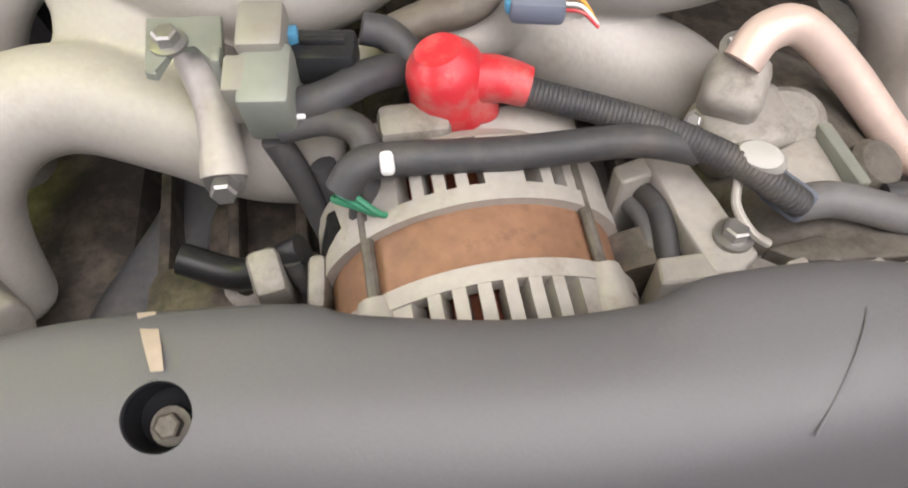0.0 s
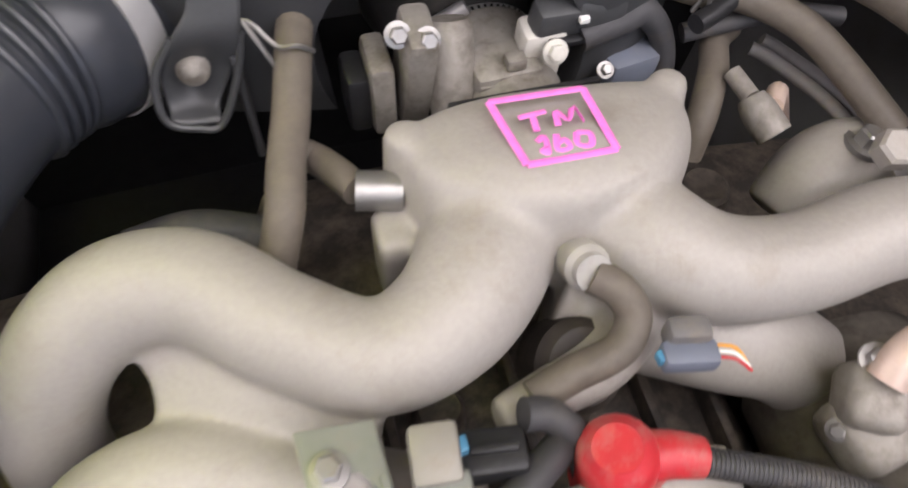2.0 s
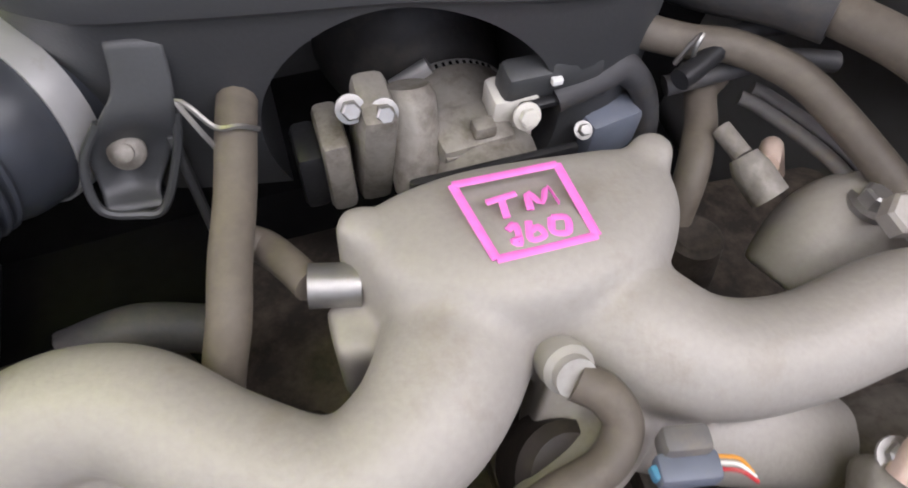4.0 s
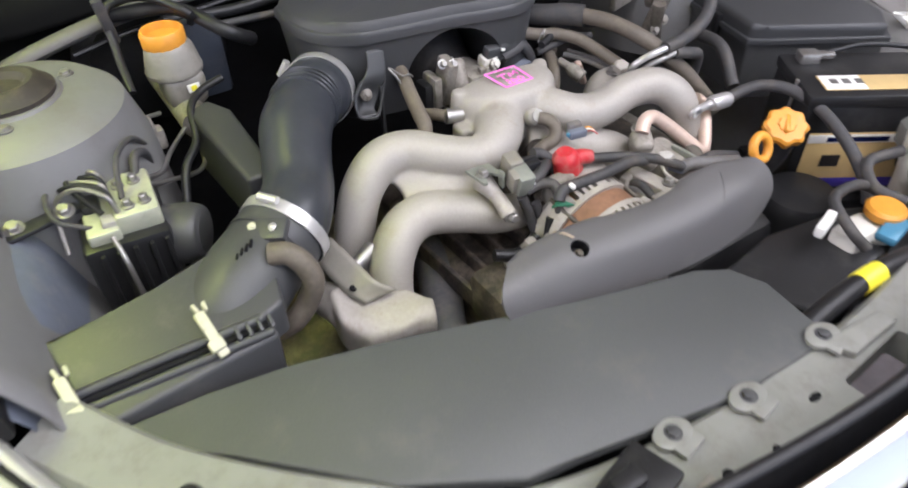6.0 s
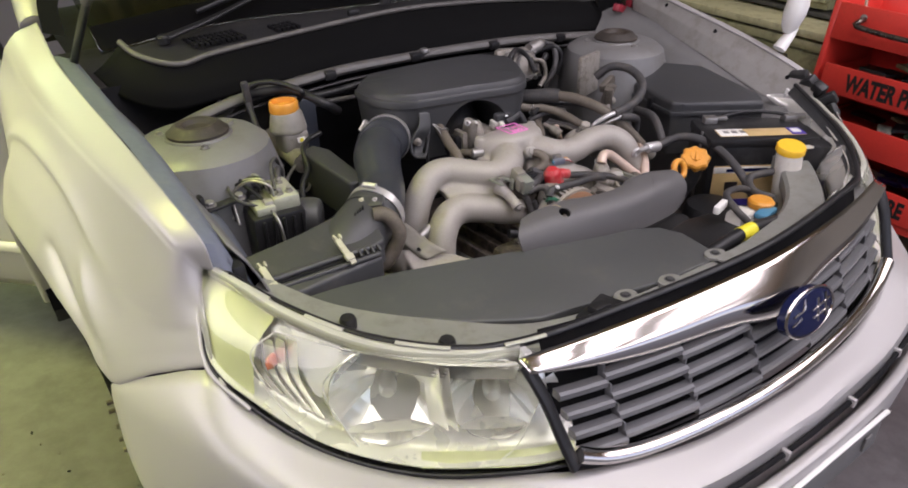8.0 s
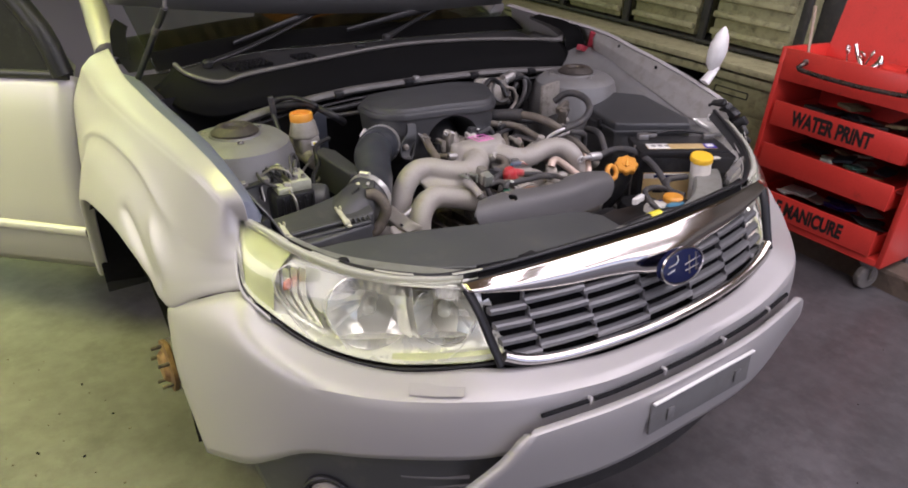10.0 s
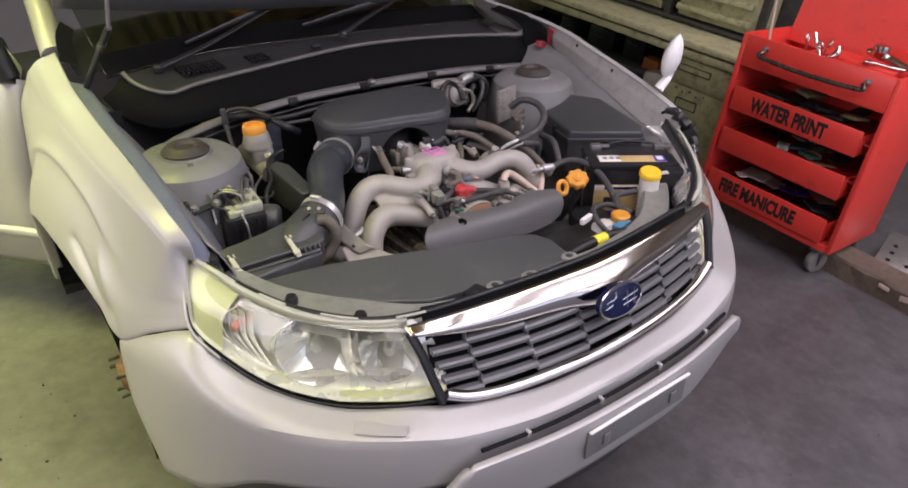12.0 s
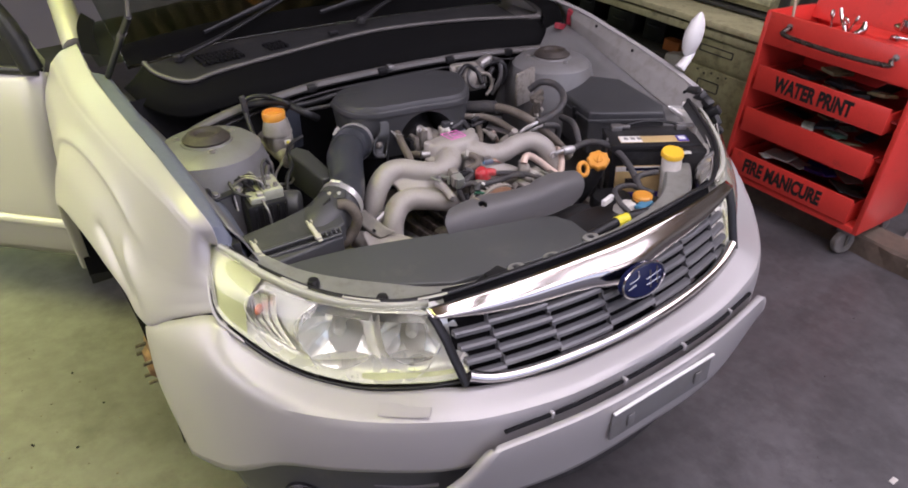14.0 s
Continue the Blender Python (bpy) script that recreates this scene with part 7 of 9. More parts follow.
    part("lower_rim", tube([(-0.600, 0.474, 0.826), (-0.51, 0.467, 0.829), (-0.420, 0.460, 0.832)], 0.0045, n=8), M_GREY, fb)
    # dark tube drawn as the shade between lid and base
    part("rim_gap", tube([(-0.598, 0.4825, 0.828), (-0.51, 0.475, 0.831), (-0.422, 0.468, 0.834)], 0.0042, n=8), M_DARK, fb)
    for k in range(4):
        part("lid_lug", box((-0.452 + 0.011 * k, 0.468 - 0.0006 * k, 0.839), (0.004, 0.014, 0.006), 0.001, pose(0, 0, 0, 25, 0, 0)), M_GREY, fb)
    part("rim", tube([(-0.600, 0.487, 0.835), (-0.51, 0.481, 0.838), (-0.425, 0.474, 0.840)], 0.005, n=8), M_GREY, fb)
    for x, y, z in ((-0.602, 0.478, 0.846), (-0.474, 0.482, 0.848)):
        part("spring_clip", (lambda b: (add_box(b, (x, y - 0.008, z), (0.011, 0.050, 0.005), 0.0018, pose(0, 0, 0, 32, 0, 8)), add_box(b, (x - 0.004, y + 0.017, z + 0.014), (0.004, 0.012, 0.006), 0.0015, pose(0, 0, 0, 24, 0, 16)), add_box(b, (x + 0.005, y + 0.017, z + 0.014), (0.004, 0.010, 0.006), 0.0015, pose(0, 0, 0, 24, 0, 0)), add_box(b, (x, y - 0.020, z - 0.004), (0.015, 0.012, 0.007), 0.002, pose(0, 0, 0, 32, 0, 8)), b)[4])(bmesh.new()), M_CLIP, fb, "pale spring clip")
    # flat resonator plate beside the duct
    part("air_silencer", prism([(-0.366, 0.860), (-0.334, 0.868), (-0.316, 0.830), (-0.319, 0.672), (-0.356, 0.674)], 0.78, [0.868, 0.872, 0.870, 0.862, 0.860], 0.006), M_BOXBLK, car, "flat black box beside the duct")


def right_side():
    # brake fluid reservoir
    br = holder("brake_reservoir", car, "milky brake fluid reservoir with an orange cap")
    tank = bmesh.new()
    oval = Matrix.Translation((-0.348, 0.952, 0.0)) @ Matrix.Diagonal((1.0, 0.92, 1, 1))
    add_lathe(tank, [(0.034, 0.880), (0.039, 0.884), (0.040, 0.890), (0.0385, 0.893), (0.037, 0.902), (0.033, 0.920), (0.029, 0.926), (0.025, 0.930)], oval, n=36)
    add_box(tank, (-0.344, 0.950, 0.862), (0.056, 0.056, 0.050), 0.012, None, 3, 1.08)
    part("tank", tank, M_OLDTANK, br, "milky plastic tank")
    part("tank_base", box((-0.344, 0.950, 0.838), (0.040, 0.050, 0.030), 0.008), M_GREYLOOM, br)
    part("cap", lathe([(0.029, -0.008), (0.030, -0.004), (0.030, 0.013), (0.028, 0.016), (0.0255, 0.016), (0.024, 0.006), (0.004, 0.005)], Matrix.Translation((-0.350, 0.955, 0.930)), n=32, lobes=16, depth=0.012), M_ORANGE, br, "orange screw cap")
    part("sticker", box((-0.336, 0.9195, 0.868), (0.018, 0.003, 0.011), 0.0005, pose(0, 0, 0, -8, 0, 8)), M_WARN, br, "small yellow and white sticker")
    part("sticker_mark", box((-0.336, 0.9178, 0.868), (0.008, 0.002, 0.007), 0.0003, pose(0, 0, 0, -8, 0, 8)), M_YTAG, br)
    part("master_cylinder", tube([(-0.352, 1.05, 0.84), (-0.350, 0.95, 0.832), (-0.35, 0.89, 0.828)], 0.022, n=16), M_DULL, br)
    part("servo", lathe([(0.03, -0.05), (0.10, -0.035), (0.118, 0.0), (0.10, 0.05)], along((-0.345, 1.10, 0.855), (0, 1, 0.1)), n=36), M_BLACK, br, "black brake servo drum")
    for pts in (((-0.36, 0.90, 0.83), (-0.40, 0.86, 0.82), (-0.43, 0.80, 0.83), (-0.47, 0.74, 0.87)), ((-0.345, 0.89, 0.83), (-0.37, 0.83, 0.80), (-0.42, 0.79, 0.82), (-0.48, 0.73, 0.868)), ((-0.39, 0.93, 0.84), (-0.42, 0.88, 0.86), (-0.43, 0.82, 0.83), (-0.50, 0.76, 0.86))):
        loom("brake_pipe", list(pts), 0.0032, M_STEEL, "", br)
    part("pipe_block", (lambda b: (add_box(b, (-0.425, 0.875, 0.855), (0.03, 0.03, 0.022), 0.004), add_box(b, (-0.41, 0.885, 0.83), (0.022, 0.022, 0.03), 0.004), b)[2])(bmesh.new()), M_DULL, br, "pipe union block")
    loom("hose", [(-0.30, 0.99, 0.93), (-0.31, 0.95, 0.96), (-0.35, 1.0, 0.975), (-0.40, 1.02, 0.965), (-0.41, 0.98, 0.92), (-0.415, 0.93, 0.88)], 0.006, M_BLACK, "thin black hose", br)
    part("hose_stay", box((-0.408, 1.0, 0.955), (0.014, 0.012, 0.07), 0.003, pose(0, 0, 0, 12, -8, 0)), M_RUBBER, br)
    loom("clip_lead", [(-0.30, 0.90, 0.88), (-0.335, 0.888, 0.876), (-0.36, 0.86, 0.87), (-0.372, 0.82, 0.845), (-0.40, 0.79, 0.83), (-0.42, 0.75, 0.80)], 0.0055, M_BLACK, "", br)
    # antilock brake unit
    ab = holder("brake_modulator", car, "square brake modulator with a pale top and thin pipes")
    m = pose(0, 0, 0, 0, 0, -6)
    part("pump_body", box((-0.498, 0.706, 0.800), (0.094, 0.100, 0.100), 0.007, m), M_BLACK, ab, "black ribbed control box")
    vb = part("valve_block", box((-0.478, 0.712, 0.861), (0.048, 0.088, 0.026), 0.004, m), M_OLIVEGREY, ab, "pale greenish alloy block")
    part("block_step", box((-0.518, 0.706, 0.856), (0.034, 0.080, 0.016), 0.003, m), M_OLIVEGREY, ab)
    part("motor", tube([(-0.458, 0.690, 0.815), (-0.438, 0.680, 0.815), (-0.424, 0.673, 0.815), (-0.419, 0.670, 0.815)], [0.036, 0.036, 0.033, 0.026], n=28), M_GREY, ab, "round dusty grey motor can")
    for k in range(5):
        part("box_rib", box((-0.532 + 0.017 * k, 0.6575 - 0.0018 * k, 0.80), (0.005, 0.006, 0.085), 0.001, m), M_BLACK, ab)
    for k, (pts, rr) in enumerate((([(-0.49, 0.70, 0.876), (-0.478, 0.735, 0.905), (-0.452, 0.775, 0.902), (-0.43, 0.82, 0.86), (-0.42, 0.87, 0.845)], 0.0034), ([(-0.515, 0.70, 0.866), (-0.535, 0.74, 0.892), (-0.520, 0.785, 0.898), (-0.47, 0.80, 0.87), (-0.43, 0.845, 0.83)], 0.0038), ([(-0.53, 0.685, 0.862), (-0.56, 0.70, 0.878), (-0.555, 0.745, 0.888), (-0.51, 0.765, 0.872), (-0.46, 0.77, 0.83)], 0.0030), ([(-0.505, 0.735, 0.866), (-0.525, 0.758, 0.90), (-0.495, 0.782, 0.915), (-0.462, 0.79, 0.88), (-0.45, 0.80, 0.82)], 0.0046), ([(-0.465, 0.745, 0.87), (-0.455, 0.765, 0.885), (-0.44, 0.79, 0.865), (-0.44, 0.82, 0.80)], 0.0055))):
        loom("brake_line", pts, rr, M_BLACK if k % 2 else M_RUBBER, "", ab)
    part("block_plug", box((-0.522, 0.722, 0.868), (0.020, 0.026, 0.014), 0.004, m), M_BLACK, ab)
    part("block_plug", box((-0.512, 0.682, 0.866), (0.016, 0.018, 0.010), 0.003, m), M_TANK, ab)
    for k in range(4):
        part("pipe_nut", bolt((-0.488 + 0.018 * (k % 2), 0.685 + 0.045 * (k // 2), 0.874), (0, 0, 1), 0.005, 0.010), M_STEEL, vb)
    for k in range(5):
        y = 0.68 + 0.014 * k
        loom("brake_pipe", [(-0.50, y, 0.875), (-0.505, y + 0.005, 0.895), (-0.53, y + 0.03, 0.90 - 0.004 * k), (-0.555, y + 0.05, 0.875), (-0.562, y + 0.02, 0.83)], 0.0028, M_BLACK if k % 2 else M_STEEL, "", ab)
    loom("brake_pipe", [(-0.515, 0.66, 0.86), (-0.512, 0.638, 0.84), (-0.510, 0.632, 0.80), (-0.505, 0.63, 0.75)], 0.0028, M_STEEL, "", ab)
    # bolted bracket on the wing
    bk = holder("wing_bracket", car, "black bracket with two bolts on the inner wing")
    part("plate", (lambda b: (add_box(b, (-0.575, 0.72, 0.868), (0.085, 0.022, 0.006), 0.002, pose(0, 0, 0, 0, 0, 12)), add_box(b, (-0.615, 0.715, 0.878), (0.008, 0.02, 0.035), 0.002), b)[2])(bmesh.new()), M_BLACK, bk)
    for x in (-0.60, -0.548):
        part("bracket_bolt", bolt((x, 0.72, 0.871), (0, -0.3, 1), 0.0075, 0.010), M_STEEL, bk)
    # blue-grey liner sheet on the wing
    part("wing_liner", patch([[(-0.664, 0.445, 0.915), (-0.645, 0.60, 0.90), (-0.63, 0.76, 0.885)], [(-0.635, 0.45, 0.86), (-0.60, 0.60, 0.845), (-0.58, 0.76, 0.84)], [(-0.61, 0.46, 0.74), (-0.56, 0.60, 0.72), (-0.54, 0.76, 0.72)]], 14, 10), M_BLUEGREY, car, "blue-grey inner wing liner")
    part("cool_grey_panel", box((-0.29, 1.0, 0.87), (0.055, 0.03, 0.12), 0.008), M_BLUEBLK, car, "blue-black insulated panel")
    for x, y, z in ((-0.652, 0.462, 0.885),):
        part("wing_clip", box((x, y, z), (0.02, 0.05, 0.04), 0.006), M_BLACK, car)


M_FLANGE = mat("dusty_pale_flange_paint", (0.27, 0.258, 0.24), 0.5, 0.1, 0.1, 60, 0.06, 0.4, (0.18, 0.165, 0.145), stain=9)
M_REDMET = mat("dark_red_bracket_paint", (0.30, 0.03, 0.045), 0.45, 0.0, 0.2, 80, 0.1)
M_GREYLOOM = mat("grey_dusty_loom", (0.13, 0.125, 0.12), 0.6, 0.0, 0.2, 160, 0.2, 0.4, (0.2, 0.17, 0.13), stain=14)
M_DULLV = mat("dull_beige_can", (0.24, 0.225, 0.19), 0.5, 0.2, 0.12, 150, 0.05, 0.25, (0.2, 0.17, 0.13), stain=25)
M_COMP = mat("oily_dusty_alloy", (0.13, 0.115, 0.095), 0.6, 0.2, 0.3, 160, 0.3, 0.5, (0.055, 0.045, 0.035), stain=20)
M_OLDTANK = mat("yellowed_grey_tank", (0.235, 0.222, 0.192), 0.42, 0.0, 0.15, 90, 0.03, 0.35, (0.15, 0.135, 0.11), stain=14)
M_TANK = mat("grey_milky_plastic", (0.36, 0.345, 0.31), 0.42, 0.0, 0.12, 90, 0.03, 0.25, (0.25, 0.23, 0.19), stain=14)
M_OLIVEGREY = mat("pale_alloy_block", (0.46, 0.47, 0.36), 0.45, 0.3, 0.15, 120, 0.1, 0.25, (0.25, 0.24, 0.17), stain=16)


def left_side():
    # battery with labels, clamp and terminals
    bt = holder("battery", car, "black car battery with gold and blue labels")
    yaw = pose(0, 0, 0, 0, 0, -34)
    c = Vector((0.505, 0.407, 0.757))
    B = Matrix.Translation(c) @ yaw

    def on(p, s, bevel, mt, name, label="", parent=None):
        bm = box((0, 0, 0), s, bevel)
        bmesh.ops.transform(bm, matrix=B @ Matrix.Translation(p), verts=bm.verts)
        return part(name, bm, mt, parent or bt, label)

    on((0, 0, -0.01), (0.235, 0.130, 0.16), 0.006, M_BLACK, "case", "black battery case")
    on((0, 0, 0.078), (0.240, 0.135, 0.020), 0.005, M_BLACK, "lid", "black battery lid")
    lab = on((0.0, -0.030, 0.0892), (0.185, 0.042, 0.001), 0.0003, M_LGOLD, "top_label", "gold label with blue end")
    on((-0.062, -0.030, 0.0899), (0.058, 0.040, 0.001), 0.0003, M_WARN, "label_panel", "", lab)
    on((0.078, -0.030, 0.0899), (0.030, 0.040, 0.001), 0.0003, M_LBLUE, "label_panel", "", lab)
    for k in range(3):
        on((-0.074 + 0.018 * k, -0.028, 0.0906), (0.011, 0.014, 0.0005), 0, M_STEEL, "label_bar", "", lab)
    on((0.078, -0.028, 0.0906), (0.018, 0.022, 0.0005), 0, M_WARN, "label_bar", "", lab)
    fl = on((0.0, -0.0656, -0.02), (0.205, 0.001, 0.095), 0.0003, M_LGOLD, "front_label", "gold front label with blue edge")
    on((0.0, -0.0663, -0.060), (0.205, 0.001, 0.016), 0.0003, M_LBLUE, "label_panel", "", fl)
    on((0.0, -0.0663, 0.018), (0.205, 0.001, 0.014), 0.0003, M_WARN, "label_panel", "", fl)
    on((-0.03, -0.0669, 0.017), (0.09, 0.0006, 0.008), 0, M_NAVY, "label_bar", "", fl)
    on((-0.06, -0.0669, -0.02), (0.028, 0.0006, 0.02), 0, M_INK, "label_bar", "", fl)
    for x, big in ((-0.085, 1), (0.095, 0)):
        t = on((x, 0.042, 0.094), (0.03, 0.026, 0.018), 0.004, M_STEEL, "terminal", "bright battery terminal")
        on((x + 0.024, 0.040, 0.098), (0.026, 0.014, 0.010), 0.003, M_STEEL, "terminal_clamp", "", t)
    loom("earth_lead", [tuple(B @ Vector(p)) for p in ((-0.06, 0.042, 0.10), (0.0, 0.055, 0.106), (0.06, 0.05, 0.104), (0.09, 0.04, 0.10))], 0.004, M_BLACK, "thin black lead", bt)
    part("clamp_rod", tube([tuple(B @ Vector(p)) for p in ((-0.122, -0.02, 0.09), (-0.122, -0.02, 0.0), (-0.122, -0.02, -0.10))], 0.003, n=8), M_STEEL, bt)
    part("tray", (lambda b: (add_box(b, tuple(c + Vector((0, 0, -0.1))), (0.27, 0.16, 0.03), 0.006, yaw), b)[1])(bmesh.new()), M_BLACK, bt)
    # fuse box
    fz = holder("fuse_box", car, "black fuse box with a sloping lid")
    m = pose(0, 0, 0, 0, 0, 1)
    lid = [(0.502, 0.772), (0.452, 0.590), (0.470, 0.575), (0.632, 0.468), (0.672, 0.505), (0.668, 0.680), (0.606, 0.770)]
    body = part("lid", prism(lid, 0.842, [0.872, 0.868, 0.866, 0.862, 0.864, 0.900, 0.902], 0.010), M_BOXBLK, fz, "black moulded lid", smooth=True)
    part("lid_rim", prism([(0.498, 0.776), (0.446, 0.588), (0.468, 0.569), (0.634, 0.460), (0.678, 0.503), (0.674, 0.684), (0.608, 0.777)], 0.836, 0.845, 0.003), M_BOXBLK, body)
    part("body", prism(lid, 0.74, 0.837, 0.004), M_GREY, fz)
    part("side_clip", box((0.472, 0.67, 0.838), (0.012, 0.02, 0.035), 0.003, pose(0, 0, 0, 0, 0, -15)), M_BLACK, fz)
    # oil filler and dipstick
    oil = holder("oil_filler", car, "black oil filler neck with an orange lobed cap")
    part("neck", tube([(0.312, 0.412, 0.813), (0.305, 0.42, 0.77), (0.28, 0.45, 0.70)], 0.022, n=18), M_BLACK, oil)
    part("cap", lathe([(0.020, -0.011), (0.0275, -0.007), (0.0285, 0.005), (0.025, 0.009), (0.012, 0.0095), (0.011, 0.0115), (0.004, 0.0115)], along((0.312, 0.411, 0.820), (-0.35, -0.35, 0.85)), n=48, lobes=8, depth=0.07), M_ORANGE, oil, "orange lobed oil cap")
    part("cap_grip", box((0.309, 0.408, 0.829), (0.030, 0.007, 0.008), 0.003, pose(0, 0, 0, 20, -20, 40)), M_ORANGE, oil)
    ring = [(0.247 + 0.0150 * math.cos(a), 0.400 + 0.007 * math.sin(a), 0.818 + 0.0150 * math.sin(a)) for a in np.linspace(0, 2 * math.pi, 17)]
    dip = part("dipstick", tube(ring, 0.0062, n=10, seg=40), M_ORANGE, car, "orange dipstick ring")
    part("dipstick_tube", tube([(0.245, 0.402, 0.803), (0.235, 0.41, 0.75), (0.22, 0.42, 0.68)], 0.006, n=10), M_STEEL, dip)
    # screen wash filler
    wf = holder("washer_filler", car, "milky washer filler neck with a yellow cap")
    part("neck", tube([(0.460, 0.292, 0.838), (0.458, 0.288, 0.80), (0.452, 0.280, 0.755), (0.45, 0.275, 0.70)], [0.026, 0.026, 0.027, 0.030], n=20), M_MILK, wf, "milky filler neck")
    part("cap", lathe([(0.026, -0.008), (0.029, -0.004), (0.029, 0.006), (0.027, 0.009), (0.006, 0.010)], along((0.460, 0.292, 0.842), (-0.1, -0.15, 1)), n=32), M_YELLOW, wf, "yellow snap cap")
    part("cap_tab", box((0.496, 0.281, 0.840), (0.036, 0.014, 0.005), 0.002, pose(0, 0, 0, 0, 4, -15)), M_MILK, wf)
    # power steering reservoir
    ps = holder("steering_reservoir", car, "white fluid reservoir with an orange and blue cap")
    part("tank", (lambda b: (add_lathe(b, [(0.026, -0.035), (0.030, -0.03), (0.030, 0.0), (0.024, 0.006)], Matrix.Translation((0.285, 0.243, 0.768)), n=24), add_box(b, (0.245, 0.248, 0.764), (0.05, 0.038, 0.042), 0.008), b)[2])(bmesh.new()), M_MILK, ps, "milky tank")
    part("cap", lathe([(0.024, 0.0), (0.025, 0.010), (0.021, 0.014), (0.004, 0.015)], Matrix.Translation((0.305, 0.246, 0.778)), n=28), M_ORANGE, ps, "orange cap")
    part("cap_ring", box((0.285, 0.222, 0.778), (0.052, 0.026, 0.012), 0.004, pose(0, 0, 0, 0, 0, 10)), M_BLUE, ps, "light blue plastic ring")
    loom("hose", [(0.232, 0.222, 0.775), (0.222, 0.245, 0.795), (0.245, 0.285, 0.805), (0.30, 0.290, 0.80), (0.35, 0.285, 0.775)], 0.007, M_RUBBER, "black return hose", ps)
    part("white_clip", box((0.20, 0.265, 0.80), (0.045, 0.012, 0.016), 0.003, pose(0, 0, 0, 0, 0, 15)), M_WHITE, ps)
    part("orange_plug", box((0.375, 0.215, 0.785), (0.024, 0.02, 0.02), 0.005), M_ORANGE, car, "small orange plug")
    # tagged radiator hose
    loom("radiator_hose", [(0.050, 0.182, 0.786), (0.10, 0.184, 0.791), (0.15, 0.185, 0.793), (0.20, 0.183, 0.793), (0.27, 0.178, 0.784), (0.33, 0.172, 0.765)], 0.0125, M_BLACK, "black radiator hose with a yellow tag")
    part("yellow_tag", tube([(0.146, 0.185, 0.7928), (0.164, 0.1848, 0.7932), (0.182, 0.184, 0.7932)], 0.0134, n=20), M_YTAG, car, "yellow tape tag on the hose")
    # fan shroud and black boxes behind the cover sheet
    part("fan_shroud", prism([(0.06, 0.30), (0.17, 0.315), (0.30, 0.29), (0.38, 0.25), (0.30, 0.21), (0.10, 0.20)], 0.70, 0.765, 0.008), M_BLACK, car, "black fan shroud")
    # black drum added where only deep shade shows beside the battery
    part("dark_filler", lathe([(0.052, -0.10), (0.058, -0.09), (0.058, 0.03), (0.05, 0.045), (0.02, 0.05)], Matrix.Translation((0.335, 0.37, 0.68)), n=30), M_BLACK, car, "black drum filling the shaded gap by the battery")
    part("far_lamp_back", box((0.56, 0.33, 0.78), (0.10, 0.14, 0.12), 0.015, pose(0, 0, 0, 0, 0, -35)), M_BLACK, car, "black back of the far headlight")
    # loose tattered trim on the far wing and the sheet-metal flange
    upper = [(0.710, 0.400, 0.882), (0.730, 0.430, 0.906), (0.737, 0.528, 0.944), (0.737, 0.657, 0.980), (0.740, 0.799, 1.011), (0.745, 0.933, 1.038), (0.747, 0.985, 1.045)]
    crease = [(0.692, 0.392, 0.872), (0.706, 0.425, 0.884), (0.716, 0.528, 0.909), (0.718, 0.660, 0.945), (0.722, 0.799, 0.979), (0.730, 0.930, 1.008), (0.734, 0.980, 1.015)]
    lower = [(0.664, 0.384, 0.836), (0.684, 0.420, 0.842), (0.694, 0.520, 0.856), (0.704, 0.667, 0.900), (0.714, 0.797, 0.938), (0.728, 0.920, 0.972), (0.733, 0.972, 0.985)]
    flange = solid(part("far_flange", patch([upper, between(upper, crease, 0.85), crease, between(crease, lower, 0.15), lower], 50, 24), M_FLANGE, car, "dusty pale sheet-metal flange"), 0.004)
    part("flange_lip", tube(lower, 0.0032, n=8, flat=0.7, seg=60), M_FLANGE, flange)
    part("flange_end", tube([lower[0], (0.676, 0.385, 0.856), crease[0], (0.702, 0.396, 0.880)], 0.0035, n=8), M_FLANGE, flange)
    # holes as thin dark discs, their depth only in the colour
    for x, y, z in ((0.716, 0.690, 0.974), (0.708, 0.47, 0.905), (0.728, 0.86, 1.012), (0.704, 0.56, 0.888)):
        part("flange_hole", lathe([(0.0005, 0.0), (0.005, 0.0), (0.005, 0.0015), (0.0005, 0.0015)], along((x + 0.004, y, z), (-0.9, 0, 0.4)), n=14), M_DARK, flange)
    part("hinge_bracket", (lambda b: (add_box(b, (0.742, 0.995, 1.008), (0.014, 0.022, 0.066), 0.003, pose(0, 0, 0, 16, -8, 0)), add_box(b, (0.716, 1.008, 0.984), (0.050, 0.022, 0.020), 0.003, pose(0, 0, 0, 0, 18, 10)), b)[2])(bmesh.new()), M_REDMET, car, "dark red bonnet hinge bracket")
    # black sheet set into the gap beside the far hinge
    part("hinge_recess", patch([[(0.69, 1.07, 0.965), (0.715, 1.05, 0.970), (0.742, 1.02, 0.985)], [(0.70, 1.10, 1.03), (0.720, 1.09, 1.04), (0.744, 1.08, 1.05)], [(0.69, 1.26, 1.06), (0.715, 1.26, 1.065), (0.740, 1.27, 1.065)]], 10, 12), M_SCUTTLE, car, "black sheet in the hinge recess")
    tr = random.Random(9)
    strip = spline([(0.726, 0.465, 0.918), (0.724, 0.405, 0.892), (0.705, 0.352, 0.858), (0.680, 0.318, 0.818), (0.645, 0.300, 0.78)], 9)
    trim = bmesh.new()
